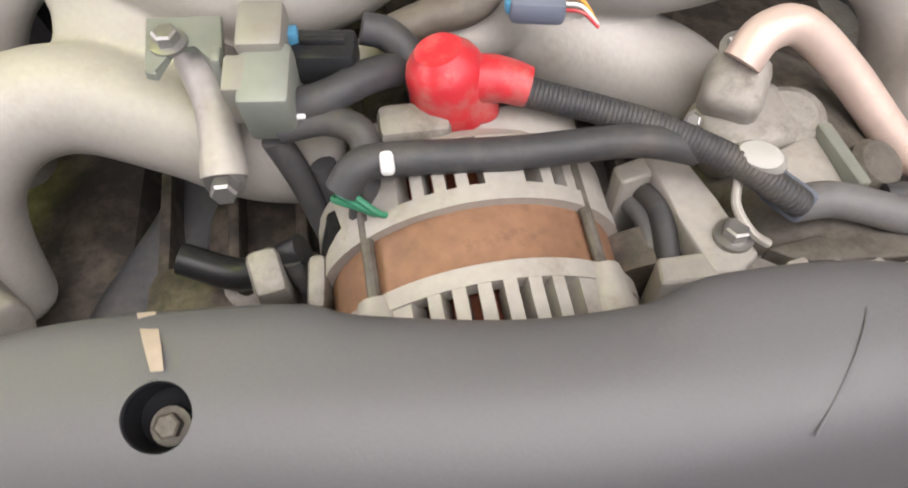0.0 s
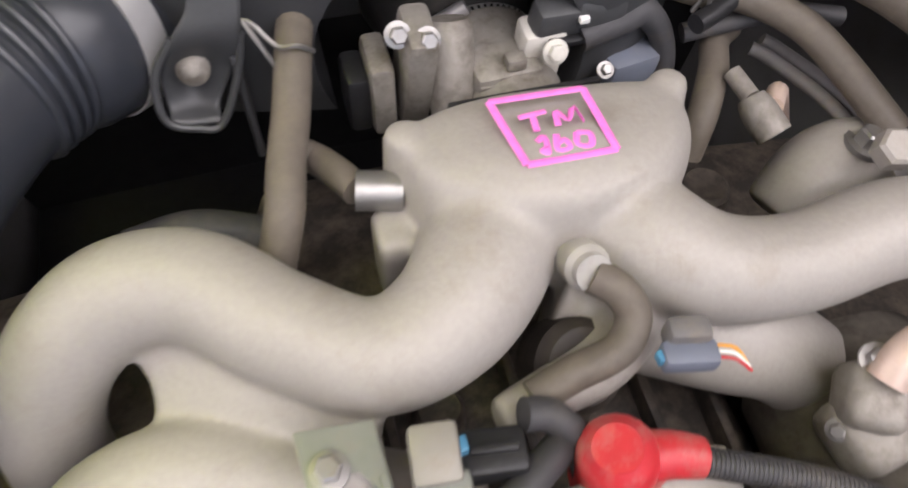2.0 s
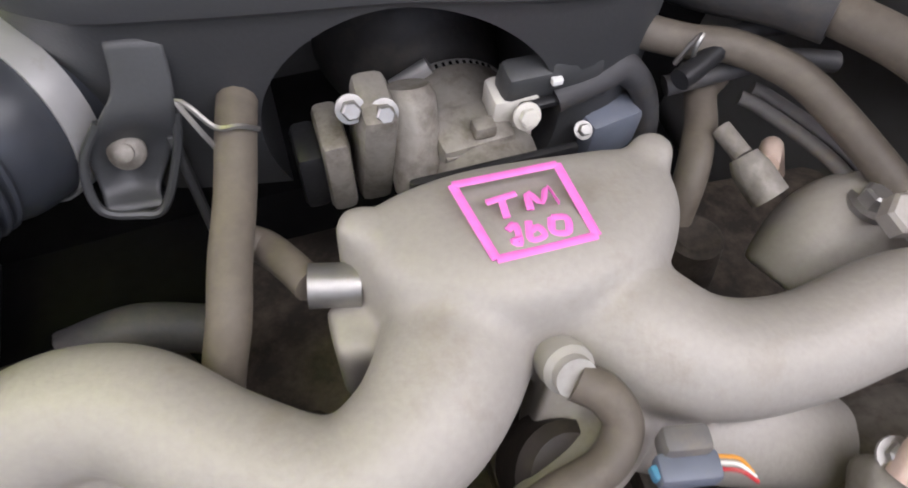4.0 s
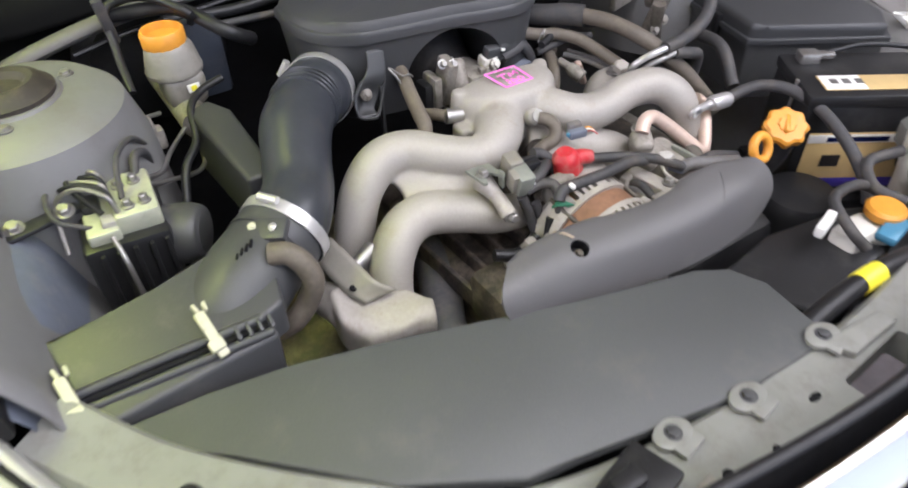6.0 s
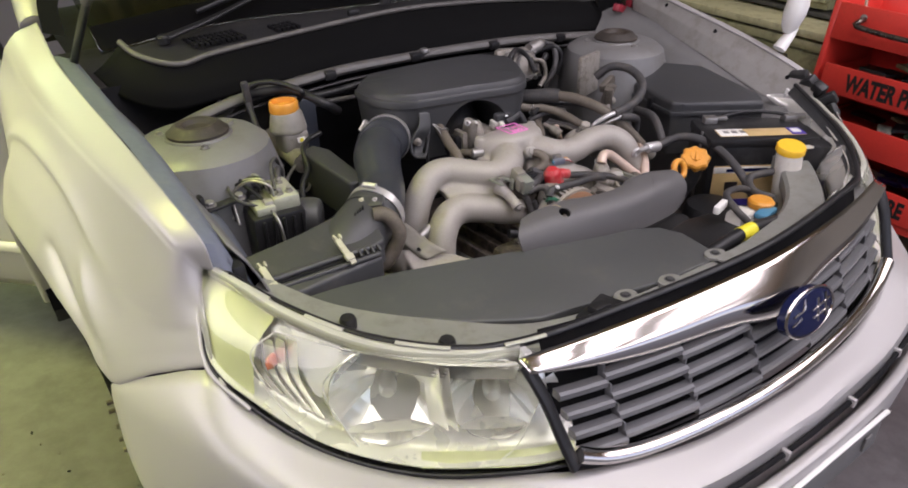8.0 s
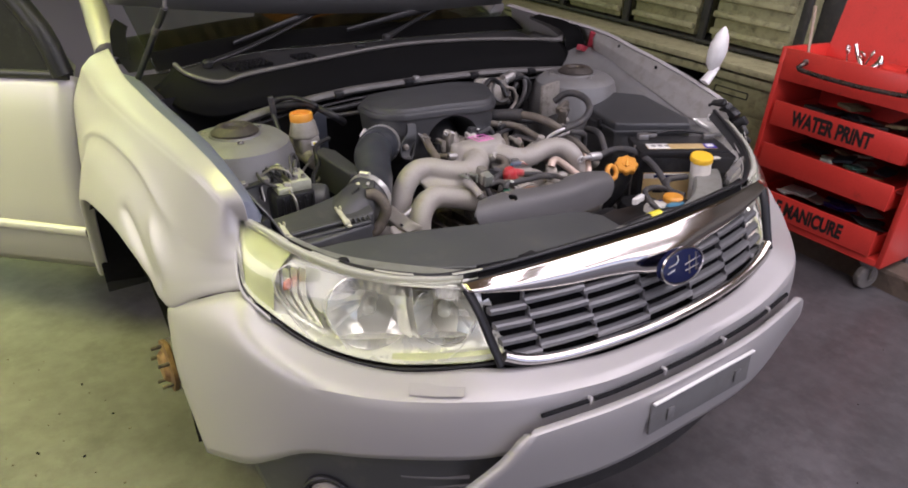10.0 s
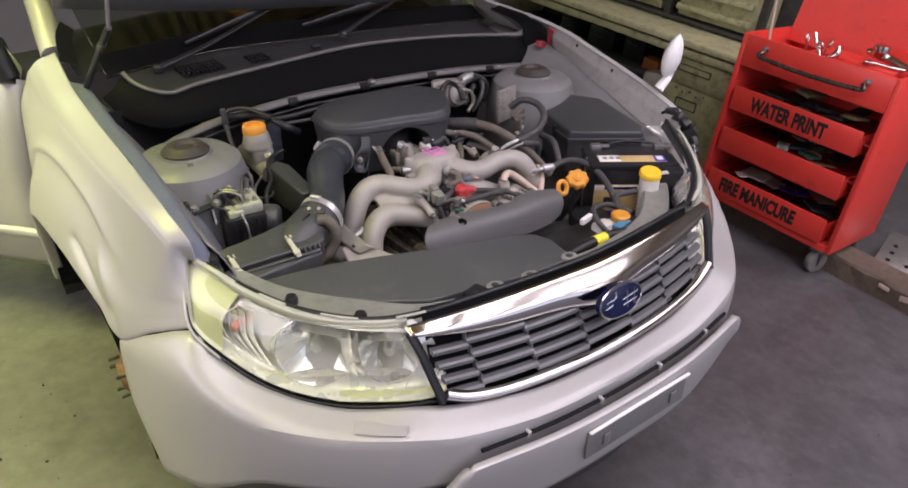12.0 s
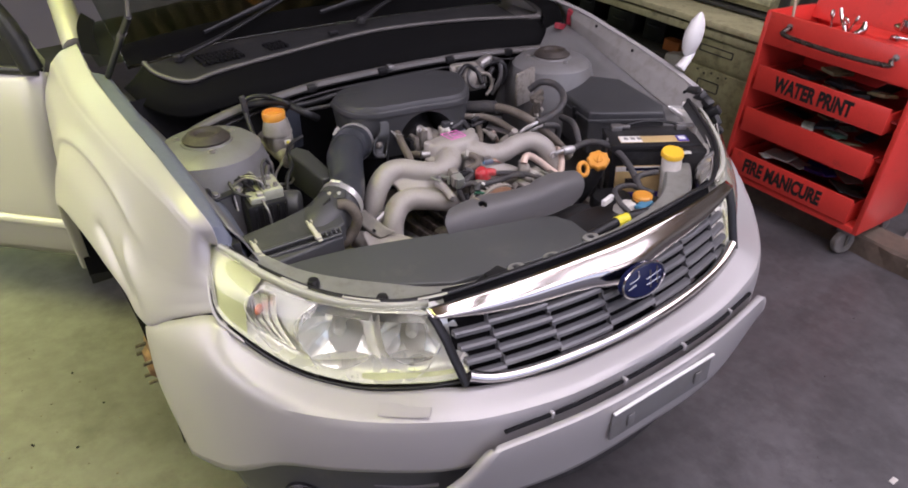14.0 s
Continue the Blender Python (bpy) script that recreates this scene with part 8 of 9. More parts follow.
    for k, (a, b) in enumerate(zip(strip, strip[1:])):
        mid = [(u + v) / 2 for u, v in zip(a, b)]
        add_box(trim, mid, (0.016 + 0.012 * tr.random(), 0.036 + 0.02 * tr.random(), 0.016 + 0.020 * tr.random()), 0.005, pose(0, 0, 0, -35 - 5 * k + tr.uniform(-25, 25), tr.uniform(-30, 30), 10 + tr.uniform(-25, 25)))
    part("torn_trim", trim, M_BLACK, car, "torn black trim between wing and lamp")
    # wing mirror on its stalk
    mi = holder("wing_mirror", car, "small white mirror on a wing stalk")
    mm = Matrix.Translation((0.782, 0.522, 1.046)) @ pose(0, 0, 0, 8, 6, 20)
    part("shell", lathe([(0.016, -0.052), (0.030, -0.038), (0.039, -0.010), (0.038, 0.014), (0.028, 0.038), (0.014, 0.054), (0.003, 0.062)], mm @ Matrix.Diagonal((0.98, 0.66, 1.10, 1)), n=28), M_WHITE, mi, "white oval shell")
    part("stalk", tube([(0.785, 0.520, 1.005), (0.776, 0.520, 0.990), (0.760, 0.521, 0.974), (0.744, 0.524, 0.956)], [0.012, 0.013, 0.015, 0.017], n=14, flat=0.75), M_WHITE, mi)
    # pipework, throttle-side sensors, hoses at the back
    wm = part("wiper_motor", (lambda b: (add_box(b, (0.305, 0.985, 0.900), (0.11, 0.05, 0.085), 0.012, pose(0, 0, 0, -10, 6, 0), 3), add_lathe(b, [(0.036, -0.03), (0.040, -0.02), (0.040, 0.02), (0.030, 0.030), (0.012, 0.034)], along((0.295, 0.955, 0.905), (0.1, -1, 0.3)), n=28), b)[2])(bmesh.new()), M_DULL, car, "dusty alloy wiper motor")
    part("motor_arm", box((0.350, 0.955, 0.890), (0.09, 0.016, 0.022), 0.004, pose(0, 0, 0, 0, 25, 10)), M_DULL, wm)
    part("gear_ring", lathe([(0.026, 0.030), (0.034, 0.031), (0.036, 0.026), (0.036, 0.020)], along((0.295, 0.955, 0.905), (0.1, -1, 0.3)), n=28), M_GREYLOOM, wm, "grey worn gear cover")
    part("motor_can", tube([(0.335, 0.965, 0.935), (0.372, 0.972, 0.942), (0.388, 0.975, 0.944)], [0.017, 0.017, 0.012], n=18), M_STEEL, wm, "bright motor end")
    loom("motor_lead", [(0.388, 0.965, 0.946), (0.400, 0.945, 0.940), (0.392, 0.925, 0.910), (0.372, 0.915, 0.88), (0.35, 0.92, 0.85)], 0.0075, M_RUBBER, "", wm)
    loom("motor_lead", [(0.31, 0.925, 0.925), (0.338, 0.915, 0.915), (0.345, 0.912, 0.880), (0.32, 0.905, 0.858)], 0.0055, M_DULL, "", wm)
    for x, z in ((0.262, 0.942), (0.350, 0.868), (0.258, 0.870)):
        part("motor_screw", bolt((x, 0.955, z), (0, -1, 0.3), 0.006, 0.006), M_STEEL, wm)
    part("motor_plate", box((0.255, 0.965, 0.925), (0.05, 0.012, 0.05), 0.004, pose(0, 0, 0, -15, 0, 0)), M_DULL, wm)
    for x, z in ((0.25, 0.94), (0.335, 0.935), (0.36, 0.875), (0.27, 0.865)):
        part("motor_bolt", bolt((x, 0.952, z), (0, -1, 0.2), 0.006, 0.01), M_STEEL, wm)
    for pts in ([(0.375, 0.965, 0.93), (0.40, 0.94, 0.94), (0.415, 0.93, 0.91), (0.40, 0.93, 0.87)], [(0.24, 0.95, 0.89), (0.225, 0.93, 0.87), (0.23, 0.91, 0.84)], [(0.39, 0.96, 0.91), (0.36, 0.93, 0.925), (0.345, 0.925, 0.90), (0.36, 0.92, 0.86)]):
        loom("motor_lead", pts, 0.0075, M_BLACK, "", wm)
    for pts, r_, mt, lab in (
        ([(0.20, 0.90, 0.93), (0.26, 0.93, 0.955), (0.30, 0.93, 0.93), (0.30, 0.90, 0.90)], 0.007, M_BLACK, ""),
        ([(0.200, 0.728, 0.902), (0.224, 0.680, 0.901), (0.243, 0.630, 0.890), (0.268, 0.600, 0.866), (0.300, 0.582, 0.834), (0.328, 0.562, 0.797), (0.340, 0.556, 0.780)], 0.0115, M_HOSE, "dusty brown metal pipe"),
        ([(0.140, 0.80, 0.893), (0.165, 0.765, 0.897), (0.188, 0.740, 0.901), (0.207, 0.716, 0.902)], 0.0165, M_RUBBER, "black rubber sleeve on the brown pipe"),
        ([(0.336, 0.559, 0.786), (0.340, 0.556, 0.780), (0.346, 0.552, 0.772)], 0.0150, M_DULLV, "beige pipe collar"),
        ([(0.120, 0.750, 0.886), (0.144, 0.741, 0.880), (0.168, 0.731, 0.878), (0.192, 0.709, 0.872), (0.206, 0.682, 0.862), (0.222, 0.640, 0.845)], 0.0092, M_HOSE, "dusty vacuum hose"),
        ([(0.135, 0.736, 0.856), (0.168, 0.732, 0.862), (0.195, 0.728, 0.866), (0.23, 0.72, 0.862)], 0.006, M_RUBBER, ""),
        ([(0.190, 0.730, 0.845), (0.199, 0.721, 0.842), (0.217, 0.678, 0.838), (0.232, 0.64, 0.82)], 0.0042, M_GREYLOOM, ""),
        ([(0.182, 0.728, 0.842), (0.191, 0.718, 0.840), (0.209, 0.674, 0.836), (0.224, 0.636, 0.82)], 0.0042, M_GREYLOOM, ""),
        ([(0.172, 0.742, 0.85), (0.160, 0.735, 0.846), (0.150, 0.715, 0.842), (0.133, 0.690, 0.835), (0.125, 0.68, 0.81)], 0.009, M_HOSE, "dusty brown elbow hose"),
        ([(0.13, 0.72, 0.875), (0.19, 0.74, 0.88), (0.27, 0.72, 0.87), (0.33, 0.67, 0.845)], 0.006, M_BLACK, ""),
        ([(0.214, 0.618, 0.840), (0.214, 0.612, 0.858), (0.222, 0.604, 0.870), (0.238, 0.595, 0.880), (0.256, 0.589, 0.886)], 0.0052, M_BAND, "thin bright fuel pipe"),
        ([(0.226, 0.610, 0.838), (0.227, 0.604, 0.852), (0.236, 0.597, 0.862), (0.252, 0.589, 0.870), (0.272, 0.584, 0.876)], 0.0046, M_STEEL, ""),
        ([(0.252, 0.590, 0.885), (0.290, 0.592, 0.888), (0.335, 0.600, 0.896), (0.372, 0.618, 0.912), (0.392, 0.650, 0.928), (0.394, 0.690, 0.938), (0.378, 0.725, 0.935), (0.36, 0.75, 0.91)], 0.0098, M_RUBBER, "black fuel hose looping back"),
        ([(0.268, 0.585, 0.875), (0.30, 0.580, 0.868), (0.330, 0.590, 0.850), (0.34, 0.60, 0.80)], 0.0085, M_RUBBER, ""),
        ([(0.38, 0.55, 0.80), (0.40, 0.60, 0.84), (0.41, 0.66, 0.84)], 0.010, M_RUBBER, ""),
        ([(0.205, 0.70, 0.80), (0.18, 0.69, 0.84), (0.165, 0.675, 0.846)], 0.006, M_PIPE, ""),
        ([(-0.20, 0.70, 0.80), (-0.165, 0.705, 0.80), (-0.13, 0.70, 0.79)], 0.013, M_RUBBER, ""),
        ([(-0.23, 0.95, 0.90), (-0.27, 0.93, 0.93), (-0.32, 0.99, 0.955), (-0.40, 1.03, 0.95)], 0.010, M_BLACK, "black servo hose"),
        ([(0.42, 0.30, 0.80), (0.36, 0.31, 0.80), (0.33, 0.28, 0.79), (0.34, 0.24, 0.785)], 0.008, M_RUBBER, ""),
    ):
        loom("hose", pts, r_, mt, lab)
    part("wire_clip", tube([(0.136, 0.735, 0.872), (0.140, 0.733, 0.884), (0.144, 0.731, 0.892), (0.140, 0.728, 0.888), (0.142, 0.729, 0.878), (0.150, 0.731, 0.880), (0.158, 0.730, 0.882)], 0.0014, n=6), M_STEEL, car)
    cl = part("brake_line_bracket", (lambda b: (add_box(b, (0.338, 0.690, 0.880), (0.034, 0.018, 0.060), 0.005, pose(0, 0, 0, 14, 8, 20)), add_box(b, (0.350, 0.705, 0.905), (0.050, 0.016, 0.020), 0.004, pose(0, 0, 0, 0, -20, 12)), add_tube(b, [(0.325, 0.675, 0.905), (0.330, 0.680, 0.870), (0.345, 0.690, 0.840)], 0.010, n=12), b)[3])(bmesh.new()), M_COMP, car, "dusty brown bracket with pipe unions")
    for c_ in ((0.334, 0.678, 0.896), (0.346, 0.680, 0.872), (0.325, 0.676, 0.862)):
        part("union_nut", bolt(c_, (-0.2, -0.9, 0.4), 0.0055, 0.007), M_DULL, cl)
    part("relay_bracket", box((0.385, 0.80, 0.90), (0.09, 0.012, 0.10), 0.003, pose(0, 0, 0, 0, 0, 15)), M_DULL, car, "dusty grey relay bracket")
    part("temperature_sensor", (lambda b: (add_tube(b, [(0.163, 0.662, 0.836), (0.158, 0.676, 0.843), (0.156, 0.684, 0.847)], [0.0105, 0.0105, 0.008], n=12), add_tube(b, [(0.156, 0.684, 0.847), (0.152, 0.702, 0.851)], 0.0055, n=12, seg=2), b)[2])(bmesh.new()), M_DULL, car, "brass-coloured sender")


manifold()
alternator()
block()
compressor()
intake()
right_side()
left_side()

# ---- beside the car ----
def tool_cart():
    cart = top("tool_cart", "red steel tool cart with three open drawers on castors", "tool cart", pose(1.91, 0.372, 0))
    L, H0, H1, D = 0.70, 0.13, 0.915, 0.42
    # local frame: y along the front, x into the cart
    t = 0.022

    def blk(name, lo, hi, mt, label="", parent=None, bevel=0.003):
        c = [(a + b) / 2 for a, b in zip(lo, hi)]
        return part(name, box(c, [b - a for a, b in zip(lo, hi)], bevel), mt, parent or cart, label)

    blk("side_panel", (0, 0, H0), (D, t, H1), M_CARTRED, "red side panel")
    blk("side_panel", (0, L - t, H0), (D, L, H1), M_CARTRED, "red side panel")
    blk("back_panel", (D - 0.01, t, H0), (D, L - t, H1), M_CARTRED)
    blk("base", (0, t, H0), (D - 0.01, L - t, H0 + 0.03), M_CARTRED)
    blk("top_front", (-0.002, t, 0.775), (0.012, L - t, H1 - 0.002), M_CARTRED, "red top front panel")
    blk("tray_floor", (0.012, t, 0.80), (D - 0.01, L - t, 0.812), M_CARTRED, "shallow red tray")
    blk("tray_divider", (0.14, t, 0.812), (0.146, L - t, 0.885), M_CARTRED)
    blk("tray_divider", (0.012, 0.40, 0.812), (0.14, 0.406, 0.87), M_CARTRED)
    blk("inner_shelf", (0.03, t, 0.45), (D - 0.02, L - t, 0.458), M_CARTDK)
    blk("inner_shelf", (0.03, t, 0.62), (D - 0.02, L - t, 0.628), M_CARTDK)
    # flat lidded box in the tray and the big rounded lid raised behind it
    blk("inner_box", (0.15, 0.10, 0.812), (0.30, 0.43, 0.895), M_CARTRED, "worn red lidded box in the tray", None, 0.006)
    blk("tray_divider", (0.15, 0.47, 0.812), (0.30, 0.476, 0.88), M_CARTRED)
    bm = bmesh.new()
    add_prism(bm, [(t, 0.86), (L - t, 0.86), (L - t, 1.14), (L - t - 0.05, 1.19), (t + 0.05, 1.19), (t, 1.14)], 0.0, 0.035, 0.008, Matrix(((0, 0.18, 1, 0.19), (1, 0, 0, 0), (0, 1, 0, 0), (0, 0, 0, 1))))
    part("lid", bm, M_CARTRED, cart, "red rounded lid raised at the back")
    h = part("handle", tube([(-0.004, 0.125, 0.865), (-0.034, 0.122, 0.862), (-0.042, 0.128, 0.845), (-0.044, 0.35, 0.835), (-0.042, 0.565, 0.843), (-0.034, 0.572, 0.862), (-0.004, 0.57, 0.868)], 0.0095, n=10, seg=60), M_DARKCHROME, cart, "worn dark tube handle")
    for y in (0.12, 0.575):
        part("handle_bolt", bolt((-0.003, y, 0.872), (-1, 0, 0), 0.009, 0.008), M_STEEL, h)
    zs = ((0.575, 0.685), (0.375, 0.487), (0.165, 0.278))
    for k, (z0, z1) in enumerate(zs):
        dr = holder("drawer", cart, ("red drawer lettered in black", "plain red drawer", "red drawer lettered in black")[k])
        y0, y1 = 0.058, L - 0.042
        blk("drawer_front", (-0.012, y0, z0), (0.0, y1, z1), M_CARTRED, "", dr)
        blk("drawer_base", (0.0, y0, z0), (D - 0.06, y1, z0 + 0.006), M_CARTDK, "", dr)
        blk("drawer_side", (0.0, y0, z0), (D - 0.06, y0 + 0.006, z1 - 0.02), M_CARTRED, "", dr)
        blk("drawer_side", (0.0, y1 - 0.006, z0), (D - 0.06, y1, z1 - 0.02), M_CARTRED, "", dr)
        txt = ("WATER PRINT", "", "FIRE MANICURE")[k]
        if txt:
            m = Matrix.Translation((-0.0125, (y0 + y1) / 2 + (0.02, 0, 0.03)[k], (z0 + z1) / 2 - 0.004)) @ Matrix(((0, 0, -1, 0), (-1, 0, 0, 0), (0, 1, 0, 0), (0, 0, 0, 1))) @ Matrix.Diagonal((0.63, 1.0, 1, 1))
            w = words("lettering", txt, 0.088, m, M_INK, dr, 0.0008, 0.0040)
    r = random.Random(3)
    # clutter in the drawers is loose
    for k, (z0, z1) in enumerate(zs):
        for i in range(11):
            sx, sy, sz = r.uniform(0.05, 0.14), r.uniform(0.05, 0.11), r.uniform(0.006, 0.02)
            x, y = r.uniform(0.07, 0.28), r.uniform(0.14, 0.55)
            ob = part("packet", box((0, 0, 0), (sx, sy, sz), 0.004, pose(0, 0, 0, 0, 0, r.uniform(0, 180))), r.choice(((M_BLACK, M_BLUEBLK, M_GREY, M_OLIVE, M_BLACK), (M_PAPER, M_TEAL, M_BLACK, M_WARN, M_OLIVE, M_BLUEBLK), (M_MILK, M_PAPER, M_LBLUE, M_MILK, M_GREY))[k]), None)
            ob.matrix_world = pose(1.91 + x, 0.372 + y, z1 - 0.035 + 0.012 * (i % 4), r.uniform(-12, 12), r.uniform(-12, 12), 0)
            tagged(ob, "loose sachet or rag lying in a drawer", "packet", "packets in the drawers")
    for x, y in ((0.05, 0.06), (0.05, L - 0.06), (D - 0.05, 0.06), (D - 0.05, L - 0.06)):
        cs = part("castor", lathe([(0.02, -0.016), (0.05, -0.016), (0.055, -0.010), (0.055, 0.010), (0.05, 0.016), (0.02, 0.016)], along((x, y, 0.0555), (0.3, 1, 0)), n=28), M_CASTOR, cart, "grey rubber castor wheel")
        part("castor_fork", (lambda b: (add_box(b, (x, y - 0.022, 0.08), (0.03, 0.004, 0.07), 0.001), add_box(b, (x, y + 0.022, 0.08), (0.03, 0.004, 0.07), 0.001), add_box(b, (x, y, 0.118), (0.06, 0.06, 0.02), 0.003), b)[3])(bmesh.new()), M_STEEL, cs)
    return cart


M_DARKCHROME = mat("worn_dark_chrome", (0.12, 0.10, 0.09), 0.28, 0.8, 0.3, 60, 0.05, 0.3, (0.35, 0.3, 0.22), stain=25)
M_CASTOR = mat("grey_castor_rubber", (0.16, 0.145, 0.13), 0.6, 0.0, 0.2, 60, 0.1)
M_OLIVEPALE = mat("worn_pale_olive_enamel", (0.42, 0.40, 0.23), 0.5, 0.0, 0.2, 40, 0.1, 0.4, (0.20, 0.18, 0.10), stain=7)
M_BRUSHWOOD = mat("pale_brush_wood", (0.42, 0.33, 0.24), 0.55, 0.0, 0.15, 60, 0.1)
M_SPLINTER = mat("splintered_wood", (0.48, 0.38, 0.30), 0.8, 0.0, 0.3, 60, 0.3)
M_TEAL = mat("dull_green_sachet", (0.05, 0.14, 0.10), 0.5, 0.0, 0.3, 40, 0.1, 0.3, (0.3, 0.3, 0.25), stain=20)
M_SHELF = mat("dark_shelf_steel", (0.045, 0.045, 0.04), 0.5, 0.2, 0.25, 30, 0.1, 0.3, (0.09, 0.085, 0.06), stain=5)


def hand_tools():
    # bright pliers, spanners, a spray gun and a brush lying in the cart's tray
    pl = top("pliers", "chrome adjustable pliers standing in the tray", "pliers", pose(2.00, 0.735, 0.813))
    part("jaw", tube([(0, 0, 0.0), (0.01, -0.01, 0.06), (0.02, -0.035, 0.10), (0.03, -0.03, 0.13)], [0.012, 0.016, 0.015, 0.008], n=10), M_CHROME, pl)
    part("handle", tube([(0.01, 0.01, 0.0), (0.03, 0.03, 0.06), (0.05, 0.075, 0.11), (0.06, 0.10, 0.15)], 0.009, n=10), M_CHROME, pl)
    part("pivot", lathe([(0.013, -0.012), (0.013, 0.012), (0.004, 0.014)], along((0.012, -0.006, 0.065), (-1, 0.2, 0.2)), n=14), M_STEEL, pl)
    for k, (x, y, lean, turn) in enumerate(((1.99, 0.77, 18, 30), (2.01, 0.71, -24, 60), (1.985, 0.80, -12, 10))):
        sp = top("spanner", "chrome spanner leaning in the tray", "spanner", pose(x, y, 0.812, lean, 8, turn), "spanners in the tray")
        part("shank", tube([(0, 0, 0.0), (0, 0, 0.06), (0, 0, 0.125)], [0.006, 0.007, 0.006], n=10, flat=0.5), M_CHROME, sp)
        ring = bmesh.new()
        add_tube(ring, [(0.015 * math.cos(a), 0, 0.14 + 0.015 * math.sin(a)) for a in np.linspace(0, 2 * math.pi, 17)], 0.005, n=8, seg=32)
        part("ring", ring, M_CHROME, sp)
    sg = top("spray_gun", "chrome spray gun lying on the red box", "spray gun", pose(2.12, 0.545, 0.880))
    part("body", (lambda b: (add_tube(b, [(0, -0.10, 0.035), (0.01, -0.02, 0.045), (0.02, 0.06, 0.052)], [0.012, 0.018, 0.016], n=14), add_lathe(b, [(0.03, 0), (0.032, 0.02), (0.03, 0.045), (0.01, 0.05)], Matrix.Translation((0.0, 0.03, 0.050)), n=20), b)[2])(bmesh.new()), M_CHROME, sg)
    part("grip", tube([(0.005, -0.01, 0.045), (0.03, -0.03, 0.02), (0.05, -0.04, -0.055)], 0.012, n=10), M_CHROME, sg)
    part("nozzle", lathe([(0.018, 0), (0.016, 0.02), (0.006, 0.035)], along((0.022, 0.06, 0.052), (0.1, 1, 0.1)), n=16), M_CHROME, sg)
    ra = top("ratchet", "chrome ratchet handle lying on the red box", "ratchet", pose(2.09, 0.52, 0.896, 0, 0, 20))
    part("shaft", tube([(0, -0.07, 0.010), (0, 0.0, 0.011), (0, 0.06, 0.012)], [0.010, 0.006, 0.007], n=10), M_CHROME, ra)
    part("head", lathe([(0.018, 0.0), (0.019, 0.006), (0.017, 0.016), (0.006, 0.019)], Matrix.Translation((0, 0.072, 0.002)), n=20), M_CHROME, ra)
    br = top("brush", "long pale wooden brush standing in the tray", "brush", pose(1.955, 0.965, 0.813))
    part("stick", tube([(0, 0, 0.03), (0.01, 0.02, 0.12), (0.03, 0.055, 0.28)], [0.007, 0.006, 0.008], n=10), M_BRUSHWOOD, br)
    part("ferrule", tube([(0, -0.005, 0.0), (0, 0, 0.035)], [0.011, 0.008], n=10), M_MILK, br, "pale ferrule")


